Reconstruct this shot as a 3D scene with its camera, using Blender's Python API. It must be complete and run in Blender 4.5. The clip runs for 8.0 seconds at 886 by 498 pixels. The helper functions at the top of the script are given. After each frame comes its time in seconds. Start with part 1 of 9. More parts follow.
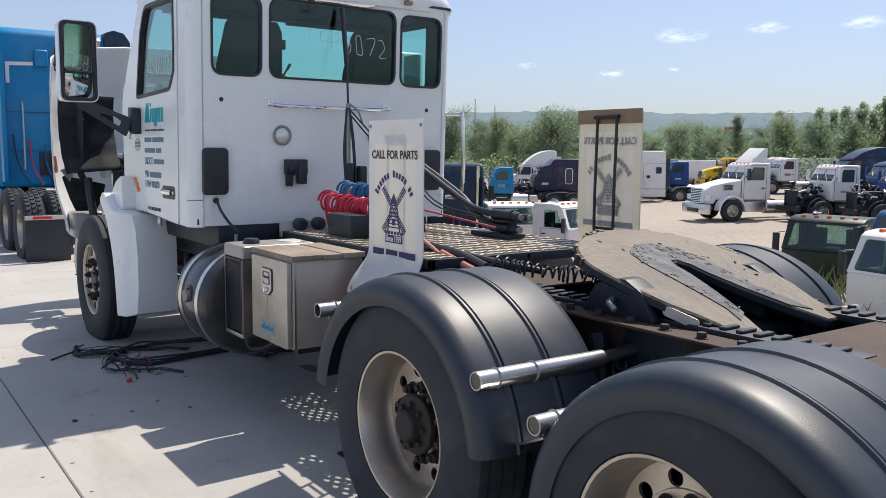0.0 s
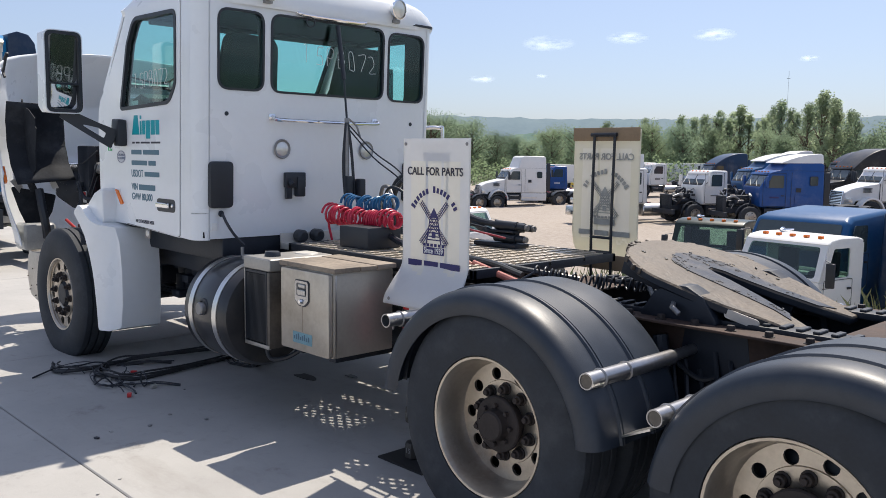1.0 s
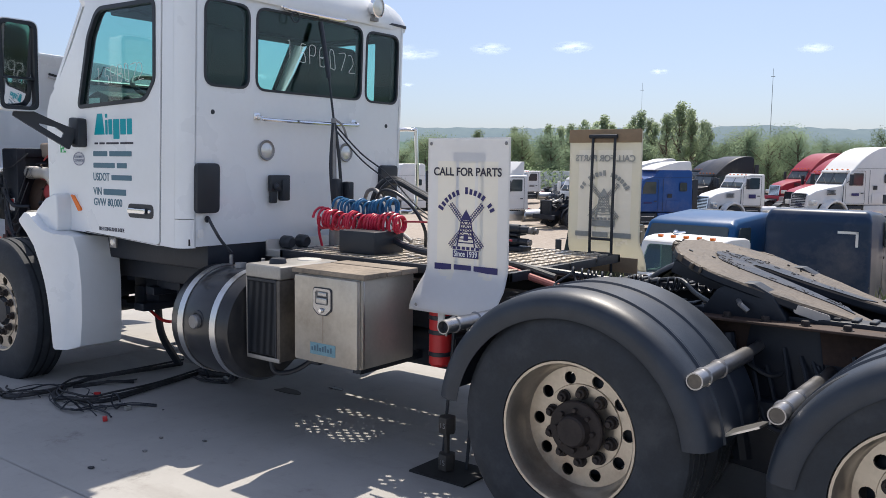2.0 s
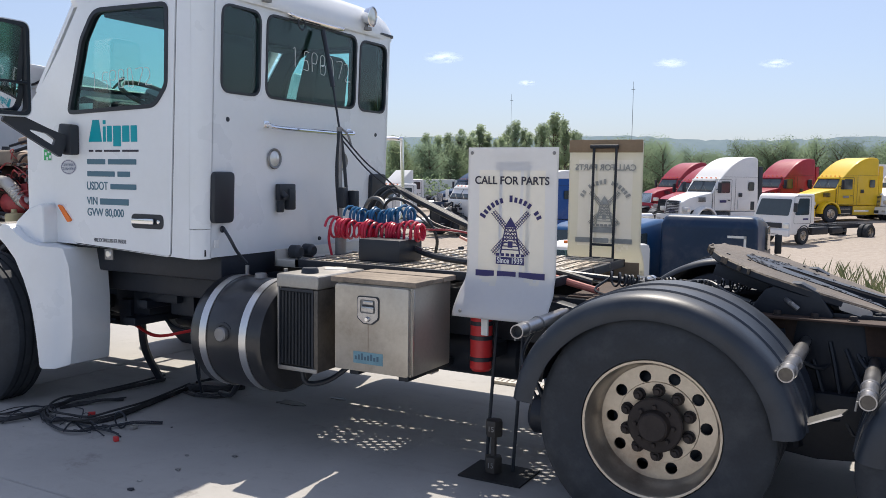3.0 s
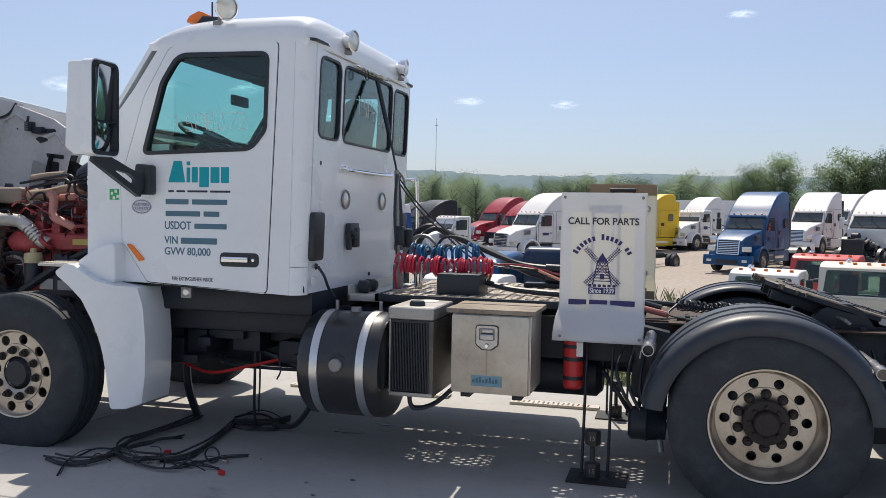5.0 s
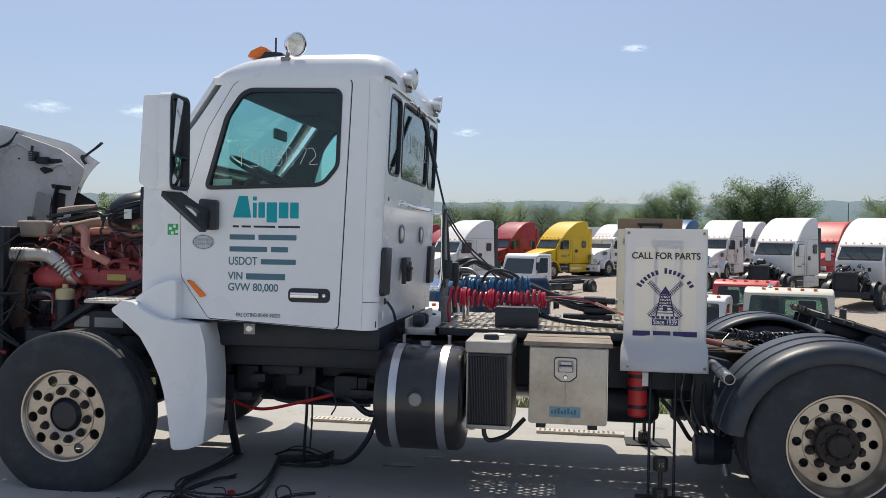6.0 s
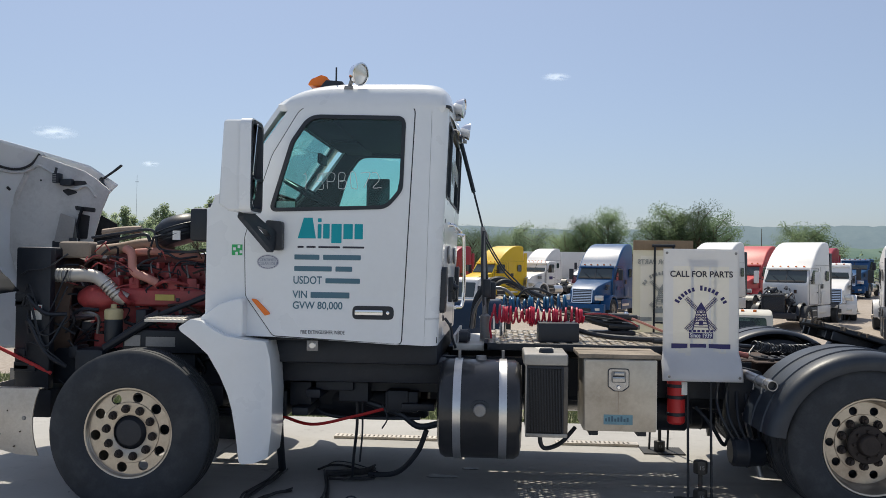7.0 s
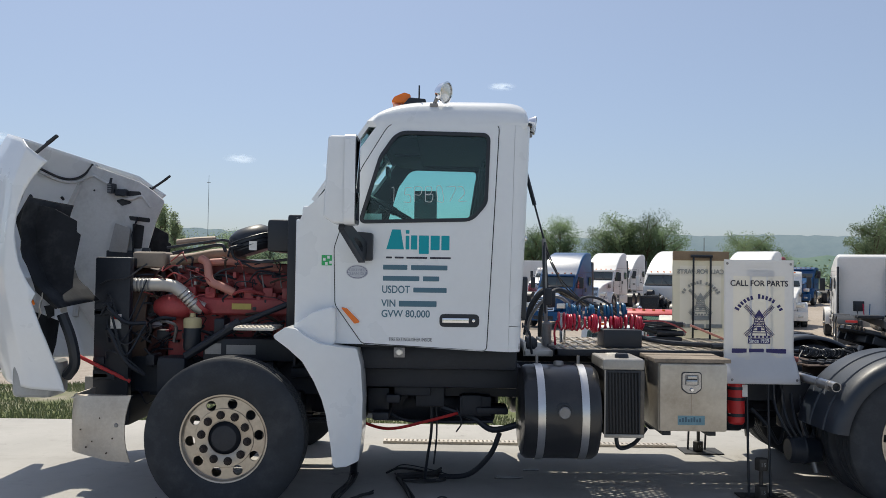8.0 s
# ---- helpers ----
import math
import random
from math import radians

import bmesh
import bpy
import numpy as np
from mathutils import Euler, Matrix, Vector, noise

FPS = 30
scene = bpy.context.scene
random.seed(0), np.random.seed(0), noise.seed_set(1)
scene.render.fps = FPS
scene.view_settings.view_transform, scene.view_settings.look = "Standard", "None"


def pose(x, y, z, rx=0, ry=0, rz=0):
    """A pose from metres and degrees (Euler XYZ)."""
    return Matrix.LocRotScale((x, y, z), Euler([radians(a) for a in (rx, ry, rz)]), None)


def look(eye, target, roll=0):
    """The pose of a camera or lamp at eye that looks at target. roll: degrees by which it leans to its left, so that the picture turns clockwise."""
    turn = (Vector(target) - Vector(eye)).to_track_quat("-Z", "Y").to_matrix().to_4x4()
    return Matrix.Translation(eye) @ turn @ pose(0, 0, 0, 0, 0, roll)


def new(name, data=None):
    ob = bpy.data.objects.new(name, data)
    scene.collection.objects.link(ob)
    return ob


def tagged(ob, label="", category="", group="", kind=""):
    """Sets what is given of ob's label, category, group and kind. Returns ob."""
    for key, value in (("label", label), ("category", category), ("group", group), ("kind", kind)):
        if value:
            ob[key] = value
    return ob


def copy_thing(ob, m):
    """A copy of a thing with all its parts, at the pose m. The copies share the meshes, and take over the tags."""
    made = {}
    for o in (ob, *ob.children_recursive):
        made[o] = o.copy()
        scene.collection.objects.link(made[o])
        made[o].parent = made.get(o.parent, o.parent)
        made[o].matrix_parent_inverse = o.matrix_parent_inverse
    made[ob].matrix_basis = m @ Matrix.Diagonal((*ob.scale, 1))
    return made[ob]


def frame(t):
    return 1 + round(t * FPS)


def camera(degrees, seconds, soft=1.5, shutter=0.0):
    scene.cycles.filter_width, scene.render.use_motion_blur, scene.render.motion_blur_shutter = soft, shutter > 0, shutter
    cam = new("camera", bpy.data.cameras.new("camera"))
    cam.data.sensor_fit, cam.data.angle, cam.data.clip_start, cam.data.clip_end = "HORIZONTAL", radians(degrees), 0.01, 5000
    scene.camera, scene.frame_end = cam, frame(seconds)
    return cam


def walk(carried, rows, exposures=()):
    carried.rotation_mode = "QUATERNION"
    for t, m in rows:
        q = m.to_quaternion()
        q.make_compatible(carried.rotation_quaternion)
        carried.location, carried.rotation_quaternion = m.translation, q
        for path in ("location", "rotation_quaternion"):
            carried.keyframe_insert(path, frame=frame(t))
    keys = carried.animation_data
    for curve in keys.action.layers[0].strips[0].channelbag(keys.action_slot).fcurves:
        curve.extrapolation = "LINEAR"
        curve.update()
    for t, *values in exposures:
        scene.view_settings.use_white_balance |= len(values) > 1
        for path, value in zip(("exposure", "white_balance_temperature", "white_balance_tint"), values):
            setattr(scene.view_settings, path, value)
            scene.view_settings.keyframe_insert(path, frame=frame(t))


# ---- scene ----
cam = camera(55.3, 8.0, soft=0.5)
PATH = [
    (0, (7.588, -2.921, 1.614), (5.969, -1.771, 1.382), 0.6),
    (0.5, (7.406, -3.368, 1.634), (5.879, -2.096, 1.407), 0.7),
    (1, (7.236, -3.758, 1.675), (5.804, -2.379, 1.455), 0.8),
    (1.5, (6.874, -3.996, 1.646), (5.55, -2.512, 1.437), 0.8),
    (3, (5.755, -4.787, 1.61), (4.802, -3.038, 1.437), 0.8),
    (3.5, (5.4, -5.129, 1.628), (4.555, -3.323, 1.468), 0.9),
    (4, (5.018, -5.46, 1.627), (4.278, -3.607, 1.488), 1.0),
    (5.5, (3.875, -6.112, 1.646), (3.453, -4.158, 1.588), 0.9),
    (6, (3.306, -6.283, 1.674), (2.997, -4.307, 1.651), 0.9),
    (6.5, (2.892, -6.564, 1.658), (2.679, -4.575, 1.668), 0.9),
    (7, (2.464, -6.701, 1.627), (2.331, -4.706, 1.665), 0.8),
    (7.5, (1.967, -6.8, 1.644), (1.901, -4.802, 1.696), 0.8),
    (8, (1.515, -7.01, 1.626), (1.51, -5.011, 1.685), 0.8),
]
walk(cam, [(t, look(eye, target, roll)) for t, eye, target, roll in PATH], exposures=[(0.0, 0.38, 6000, 11), (1.5, 0.43, 5950, 11), (3.5, 0.4, 5950, 11), (5.5, 0.2, 6050, 9), (8.0, 0.1, 6050, 7)])

# world and sun
SUN_TO = Vector((-0.19, 0.57, 1.0)).normalized()
world = bpy.data.worlds.new("world")
scene.world = world
world.use_nodes = True
wn = world.node_tree
sky = wn.nodes.new("ShaderNodeTexSky")
sky.sky_type = 'NISHITA'
sky.sun_disc = False
sky.sun_elevation = math.asin(SUN_TO.z)
sky.sun_rotation = math.atan2(SUN_TO.x, SUN_TO.y)
sky.altitude = 300
sky.air_density, sky.dust_density, sky.ozone_density = 1.0, 2.0, 5.0
hazy = wn.nodes.new("ShaderNodeHueSaturation")
hazy.inputs["Saturation"].default_value = 1.02
wn.links.new(sky.outputs[0], hazy.inputs["Color"])
# summer haze evens the sky out
veil = wn.nodes.new("ShaderNodeMix")
veil.data_type = 'RGBA'
veil.inputs["Factor"].default_value = 0.38
veil.inputs["B"].default_value = (5.0, 4.85, 5.0, 1)
wn.links.new(hazy.outputs[0], veil.inputs["A"])
wn.links.new(veil.outputs["Result"], wn.nodes["Background"].inputs[0])
wn.nodes["Background"].inputs[1].default_value = 0.104
sun = new("sun", bpy.data.lights.new("sun", 'SUN'))
sun.data.energy, sun.data.angle, sun.data.color = 4.5, radians(0.6), (1.0, 0.87, 0.69)
sun.matrix_world = look((0, 0, 60), tuple(Vector((0, 0, 60)) - SUN_TO))
scene.view_settings.exposure = 0.0

# ---- materials ----
MATS = {}


def mat(name, col, rough=0.6, metal=0.0, var=0.15, scale=6.0, fine=60.0, bump=0.0, coat=0.0, dirt=None, dirt_amount=0.0, spec=0.5):
    """Principled paint, metal, rubber and so on, varied at a coarse and a fine scale; dirt lies in cloudy patches."""
    if name in MATS:
        return MATS[name]
    m = bpy.data.materials.new(name)
    m.use_nodes = True
    nt = m.node_tree
    b = nt.nodes["Principled BSDF"]
    tc = nt.nodes.new("ShaderNodeTexCoord")
    n1, n2 = nt.nodes.new("ShaderNodeTexNoise"), nt.nodes.new("ShaderNodeTexNoise")
    n1.inputs["Scale"].default_value, n2.inputs["Scale"].default_value = scale, fine
    n1.inputs["Detail"].default_value, n2.inputs["Detail"].default_value = 5, 3
    for n in (n1, n2):
        nt.links.new(tc.outputs["Object"], n.inputs["Vector"])
    ad = nt.nodes.new("ShaderNodeMath")
    ad.operation = 'MULTIPLY_ADD'
    nt.links.new(n2.outputs["Fac"], ad.inputs[0])
    ad.inputs[1].default_value = 0.4
    nt.links.new(n1.outputs["Fac"], ad.inputs[2])
    mr = nt.nodes.new("ShaderNodeMapRange")
    mr.inputs["From Min"].default_value, mr.inputs["From Max"].default_value = 0.4, 1.0
    mr.inputs["To Min"].default_value, mr.inputs["To Max"].default_value = 1 - var, 1 + var
    nt.links.new(ad.outputs[0], mr.inputs["Value"])
    mx = nt.nodes.new("ShaderNodeMix")
    mx.data_type, mx.blend_type = 'RGBA', 'MULTIPLY'
    mx.inputs["Factor"].default_value = 1.0
    mx.inputs["A"].default_value = (*col, 1)
    nt.links.new(mr.outputs[0], mx.inputs["B"])
    out = mx.outputs["Result"]
    if dirt:
        n3 = nt.nodes.new("ShaderNodeTexNoise")
        n3.inputs["Scale"].default_value, n3.inputs["Detail"].default_value = scale * 0.5, 8
        n3.inputs["Roughness"].default_value = 0.7
        nt.links.new(tc.outputs["Object"], n3.inputs["Vector"])
        r3 = nt.nodes.new("ShaderNodeMapRange")
        r3.inputs["From Min"].default_value, r3.inputs["From Max"].default_value = 0.48, 0.75
        r3.inputs["To Min"].default_value, r3.inputs["To Max"].default_value = 0.0, dirt_amount
        nt.links.new(n3.outputs["Fac"], r3.inputs["Value"])
        m2 = nt.nodes.new("ShaderNodeMix")
        m2.data_type = 'RGBA'
        nt.links.new(r3.outputs[0], m2.inputs["Factor"])
        nt.links.new(out, m2.inputs["A"])
        m2.inputs["B"].default_value = (*dirt, 1)
        out = m2.outputs["Result"]
    nt.links.new(out, b.inputs["Base Color"])
    rr = nt.nodes.new("ShaderNodeMapRange")
    rr.inputs["To Min"].default_value, rr.inputs["To Max"].default_value = max(0.02, rough - 0.08), min(1, rough + 0.1)
    nt.links.new(n1.outputs["Fac"], rr.inputs["Value"])
    nt.links.new(rr.outputs[0], b.inputs["Roughness"])
    b.inputs["Metallic"].default_value = metal
    b.inputs["Coat Weight"].default_value = coat
    b.inputs["Coat Roughness"].default_value = 0.08
    b.inputs["Specular IOR Level"].default_value = spec
    if bump:
        bp = nt.nodes.new("ShaderNodeBump")
        bp.inputs["Strength"].default_value, bp.inputs["Distance"].default_value = bump, 0.01
        nt.links.new(ad.outputs[0], bp.inputs["Height"])
        nt.links.new(bp.outputs[0], b.inputs["Normal"])
    MATS[name] = m
    return m


def glass(name, tint, gloss=0.06):
    m = bpy.data.materials.new(name)
    m.use_nodes = True
    nt = m.node_tree
    nt.nodes.remove(nt.nodes["Principled BSDF"])
    t, g, mx, f = (nt.nodes.new("ShaderNode" + k) for k in ("BsdfTransparent", "BsdfGlossy", "MixShader", "LayerWeight"))
    pw, ma = nt.nodes.new("ShaderNodeMath"), nt.nodes.new("ShaderNodeMath")
    pw.operation, ma.operation = 'POWER', 'MULTIPLY_ADD'
    pw.inputs[1].default_value, ma.inputs[1].default_value, ma.inputs[2].default_value = 4.0, 0.85, gloss
    t.inputs[0].default_value = (*tint, 1)
    g.inputs["Roughness"].default_value = 0.02
    f.inputs["Blend"].default_value = 0.5
    nt.links.new(f.outputs["Facing"], pw.inputs[0])
    nt.links.new(pw.outputs[0], ma.inputs[0])
    nt.links.new(ma.outputs[0], mx.inputs[0])
    nt.links.new(t.outputs[0], mx.inputs[1])
    nt.links.new(g.outputs[0], mx.inputs[2])
    nt.links.new(mx.outputs[0], nt.nodes["Material Output"].inputs[0])
    MATS[name] = m
    return m


def sheet(name, col, through_col, share):
    """Thin plastic that lets some light through."""
    m = mat(name, col, 0.45, var=0.06, scale=3, fine=30, dirt=(0.5, 0.46, 0.38), dirt_amount=0.25)
    nt = m.node_tree
    tr, mx = nt.nodes.new("ShaderNodeBsdfTranslucent"), nt.nodes.new("ShaderNodeMixShader")
    tr.inputs[0].default_value = (*through_col, 1)
    mx.inputs[0].default_value = share
    nt.links.new(nt.nodes["Principled BSDF"].outputs[0], mx.inputs[1])
    nt.links.new(tr.outputs[0], mx.inputs[2])
    nt.links.new(mx.outputs[0], nt.nodes["Material Output"].inputs[0])
    return m


WHITE = mat("white_paint", (0.805, 0.835, 0.86), 0.28, var=0.03, scale=2, fine=25, coat=0.5, dirt=(0.5, 0.47, 0.42), dirt_amount=0.18)
WHITE_IN = mat("white_fibreglass", (0.66, 0.655, 0.64), 0.6, var=0.1, scale=3, fine=40, dirt=(0.26, 0.24, 0.22), dirt_amount=0.75, bump=0.25)
RUBBER = mat("tyre_rubber", (0.023, 0.028, 0.036), 0.75, var=0.3, scale=8, fine=70, dirt=(0.1, 0.098, 0.095), dirt_amount=0.35, bump=0.15)
BLACK = mat("black_plastic", (0.019, 0.024, 0.033), 0.42, var=0.15, scale=6, fine=160, bump=0.08)
FENDER = mat("black_fender_plastic", (0.02, 0.028, 0.042), 0.44, var=0.3, scale=5, fine=260, bump=0.1, dirt=(0.055, 0.06, 0.068), dirt_amount=0.4)
FRAME = mat("black_frame_paint", (0.011, 0.016, 0.026), 0.5, var=0.35, scale=7, fine=60, dirt=(0.045, 0.036, 0.03), dirt_amount=0.35, bump=0.2)
RUST = mat("rusty_steel", (0.062, 0.038, 0.028), 0.78, metal=0.1, var=0.5, scale=7, fine=60, dirt=(0.015, 0.015, 0.017), dirt_amount=1.0, bump=0.3)
ALU = mat("polished_aluminium", (0.72, 0.71, 0.69), 0.3, metal=1.0, var=0.12, scale=4, fine=50, dirt=(0.35, 0.31, 0.26), dirt_amount=0.4)
ALU_DULL = mat("dull_aluminium", (0.6, 0.58, 0.54), 0.5, metal=0.45, var=0.1, scale=5, fine=40, dirt=(0.3, 0.26, 0.2), dirt_amount=0.5, bump=0.05)
WHEEL = mat("dusty_wheel_aluminium", (0.5, 0.455, 0.39), 0.34, metal=0.85, var=0.18, scale=5, fine=50, dirt=(0.2, 0.14, 0.1), dirt_amount=0.85, bump=0.05)
CHROME = mat("chrome", (0.85, 0.85, 0.86), 0.08, metal=1.0, var=0.03)
DULLCHROME = mat("worn_chrome", (0.42, 0.42, 0.43), 0.2, metal=1.0, var=0.2, scale=20)
HUB = mat("rusty_hub", (0.034, 0.027, 0.025), 0.65, metal=0.3, var=0.4, scale=12, fine=80, bump=0.3)
RED_ENG = mat("red_engine_paint", (0.36, 0.055, 0.058), 0.45, var=0.3, scale=7, fine=50, dirt=(0.13, 0.07, 0.06), dirt_amount=0.8, bump=0.1)
COPPER = mat("pink_primer_pipe", (0.55, 0.25, 0.2), 0.5, var=0.15, dirt=(0.25, 0.18, 0.14), dirt_amount=0.4)
REDHOSE = mat("red_hose", (0.52, 0.022, 0.06), 0.35, var=0.08)
BLUEHOSE = mat("blue_hose", (0.014, 0.115, 0.26), 0.35, var=0.08)
RED = mat("red_paint", (0.55, 0.03, 0.03), 0.4, var=0.1)
ORANGE = mat("amber_lens", (0.85, 0.2, 0.02), 0.2, var=0.05)
TEAL = mat("teal_vinyl", (0.0, 0.33, 0.40), 0.4, var=0.03)
INK = mat("dark_blue_vinyl", (0.08, 0.17, 0.23), 0.5, var=0.05)
NAVY = mat("navy_print", (0.03, 0.025, 0.13), 0.5, var=0.05)
PRINT = mat("black_print", (0.03, 0.03, 0.05), 0.5, var=0.05)
WOOD = mat("weathered_board", (0.27, 0.225, 0.175), 0.8, var=0.4, scale=8, fine=45, dirt=(0.03, 0.026, 0.024), dirt_amount=0.95, bump=0.4)
PLY = mat("plywood", (0.32, 0.23, 0.14), 0.8, var=0.2, scale=4, fine=60, bump=0.2)
GREASE = mat("greasy_steel_plate", (0.11, 0.087, 0.063), 0.6, var=0.55, scale=5, fine=40, dirt=(0.035, 0.03, 0.026), dirt_amount=0.9, bump=1.0)
TAR = mat("black_grease", (0.02, 0.02, 0.022), 0.36, var=0.4, scale=16, fine=60, bump=0.4, dirt=(0.1, 0.085, 0.07), dirt_amount=0.7)
TRIM = mat("grey_cab_trim", (0.013, 0.015, 0.018), 0.7, var=0.15, bump=0.05)
SEAT = mat("dark_seat_cloth", (0.03, 0.032, 0.036), 0.85, var=0.2, fine=200, bump=0.1)
STEEL = mat("grey_steel", (0.3, 0.3, 0.3), 0.5, metal=0.7, var=0.2, dirt=(0.12, 0.08, 0.06), dirt_amount=0.5, bump=0.1)
GALV = mat("galvanised_grating", (0.62, 0.56, 0.47), 0.4, metal=0.3, var=0.3, scale=8, dirt=(0.2, 0.14, 0.09), dirt_amount=0.65)
CABGLASS = glass("cab_glass", (0.76, 0.93, 0.91), 0.04)
DARKGLASS = mat("dark_far_glass", (0.045, 0.062, 0.066), 0.05, var=0.1, spec=0.8)
SIGN = sheet("white_sign_plastic", (0.8, 0.8, 0.81), (0.8, 0.8, 0.78), 0.36)
# the rear sign's cream tint stands for sun coming through from behind
SIGN_BACK = sheet("cream_sign_plastic", (0.74, 0.73, 0.67), (0.8, 0.78, 0.68), 0.45)
PATCH = sheet("cream_sunlit_strip", (0.85, 0.835, 0.785), (0.84, 0.82, 0.75), 0.38)
BOXALU = mat("stained_aluminium", (0.56, 0.52, 0.45), 0.42, metal=0.6, var=0.12, scale=3, fine=45, dirt=(0.22, 0.17, 0.12), dirt_amount=0.75, bump=0.04)
BURNT = mat("burnished_dark_steel", (0.11, 0.10, 0.09), 0.42, metal=0.5, var=0.35, scale=5, fine=40, dirt=(0.2, 0.17, 0.13), dirt_amount=0.5, bump=0.05)
CLEARGLASS = glass("loose_cab_glass", (0.66, 0.78, 0.74), 0.06)
MIRROR = mat("mirror_glass", (0.7, 0.73, 0.76), 0.02, metal=1.0, var=0.0)
LAMPGLASS = mat("lamp_lens", (0.75, 0.75, 0.72), 0.12, metal=0.4, var=0.1)

# ---- mesh helpers ----


def part(name, bm, material, parent, label="", smooth=35):
    """Links a bmesh as one mesh object under a thing or a part."""
    if isinstance(bm, bpy.types.Mesh):
        me = bm
    else:
        bmesh.ops.recalc_face_normals(bm, faces=bm.faces)
        me = bpy.data.meshes.new(name)
        bm.to_mesh(me)
        bm.free()
        me.materials.append(material)
        if smooth:
            me.polygons.foreach_set("use_smooth", [True] * len(me.polygons))
            me.set_sharp_from_angle(angle=radians(smooth))
    ob = new(name, me)
    if parent is not None:
        ob.parent = parent
    if label:
        ob["label"] = label
    return ob


def thing(name, label, category, m=None, group="", kind=""):
    """An Empty at the base of a thing, which parents its parts."""
    ob = new(name)
    ob.empty_display_size = 0.1
    if m is not None:
        ob.matrix_basis = m
    return tagged(ob, label, category, group, kind)


def join(*bms):
    """One bmesh out of several."""
    out = bmesh.new()
    for b in bms:
        me = bpy.data.meshes.new("tmp")
        b.to_mesh(me)
        b.free()
        out.from_mesh(me)
        bpy.data.meshes.remove(me)
    return out


def bevelled(bm, w, seg=2, angle=30):
    if w:
        edges = [e for e in bm.edges if len(e.link_faces) == 2 and e.calc_face_angle(0) > radians(angle)]
        bmesh.ops.bevel(bm, geom=edges, offset=w, segments=seg, affect='EDGES', profile=0.6, clamp_overlap=True)
    return bm


def box(x0, x1, y0, y1, z0, z1, bev=0.0, seg=2):
    bm = bmesh.new()
    bmesh.ops.create_cube(bm, size=1)
    for v in bm.verts:
        v.co = Vector(((x0 + x1) / 2 + v.co.x * (x1 - x0), (y0 + y1) / 2 + v.co.y * (y1 - y0), (z0 + z1) / 2 + v.co.z * (z1 - z0)))
    return bevelled(bm, bev, seg)


def moved(bm, m):
    bmesh.ops.transform(bm, matrix=m, verts=bm.verts)
    return bm


def prism(pts, y0, y1, bev=0.0, seg=2, axis='y'):
    """A polygon of (a, b) drawn out along an axis: y takes (x, z), x takes (y, z), z takes (x, y)."""
    put = {'y': lambda a, b, c: (a, c, b), 'x': lambda a, b, c: (c, a, b), 'z': lambda a, b, c: (a, b, c)}[axis]
    bm = bmesh.new()
    lo = [bm.verts.new(put(a, b, y0)) for a, b in pts]
    hi = [bm.verts.new(put(a, b, y1)) for a, b in pts]
    n = len(pts)
    bm.faces.new(lo)
    bm.faces.new(hi[::-1])
    for i in range(n):
        bm.faces.new((lo[i], hi[i], hi[(i + 1) % n], lo[(i + 1) % n]))
    bmesh.ops.recalc_face_normals(bm, faces=bm.faces)
    return bevelled(bm, bev, seg)


def rounded(pts, r, n=5):
    """A polygon with its corners rounded; r is one radius or one for each corner."""
    out, k = [], len(pts)
    for i in range(k):
        p, a, b = Vector(pts[i]), Vector(pts[i - 1]), Vector(pts[(i + 1) % k])
        rad = r[i] if isinstance(r, (list, tuple)) else r
        u, v = (a - p).normalized(), (b - p).normalized()
        half = u.angle(v) / 2
        d = min(rad / math.tan(half), (a - p).length * 0.49, (b - p).length * 0.49)
        s, e = p + u * d, p + v * d
        for j in range(n + 1):
            t = j / n
            out.append(tuple((1 - t) ** 2 * s + 2 * t * (1 - t) * p + t * t * e))
    return out


def rect(a0, a1, b0, b1):
    return [(a0, b0), (a1, b0), (a1, b1), (a0, b1)]


def inset(pts, d):
    """A polygon shrunk (d > 0) or grown along its corners' bisectors."""
    k, out = len(pts), []
    area = sum(pts[i - 1][0] * pts[i][1] - pts[i][0] * pts[i - 1][1] for i in range(k))
    s = 1 if area > 0 else -1
    for i in range(k):
        p, a, b = Vector(pts[i]), Vector(pts[i - 1]), Vector(pts[(i + 1) % k])
        e1, e2 = (p - a).normalized(), (b - p).normalized()
        n = Vector((-e1.y - e2.y, e1.x + e2.x))
        n = n.normalized() * s if n.length > 1e-6 else Vector((0, 0))
        out.append(tuple(p + n * d))
    return out


def plate(outer, holes, y0, y1, axis='y', bev=0.0):
    """A plate with holes, drawn out along an axis as prism() does."""
    put = {'y': lambda a, b, c: (a, c, b), 'x': lambda a, b, c: (c, a, b), 'z': lambda a, b, c: (a, b, c)}[axis]
    bm = bmesh.new()
    edges = []
    for loop in [outer, *holes]:
        vs = [bm.verts.new(put(a, b, y0)) for a, b in loop]
        edges += [bm.edges.new((vs[i], vs[(i + 1) % len(vs)])) for i in range(len(vs))]
    bmesh.ops.triangle_fill(bm, use_beauty=True, edges=edges)
    ext = bmesh.ops.extrude_face_region(bm, geom=list(bm.faces))
    d = Vector(put(0, 0, y1 - y0))
    bmesh.ops.translate(bm, verts=[g for g in ext["geom"] if isinstance(g, bmesh.types.BMVert)], vec=d)
    bmesh.ops.recalc_face_normals(bm, faces=bm.faces)
    return bm


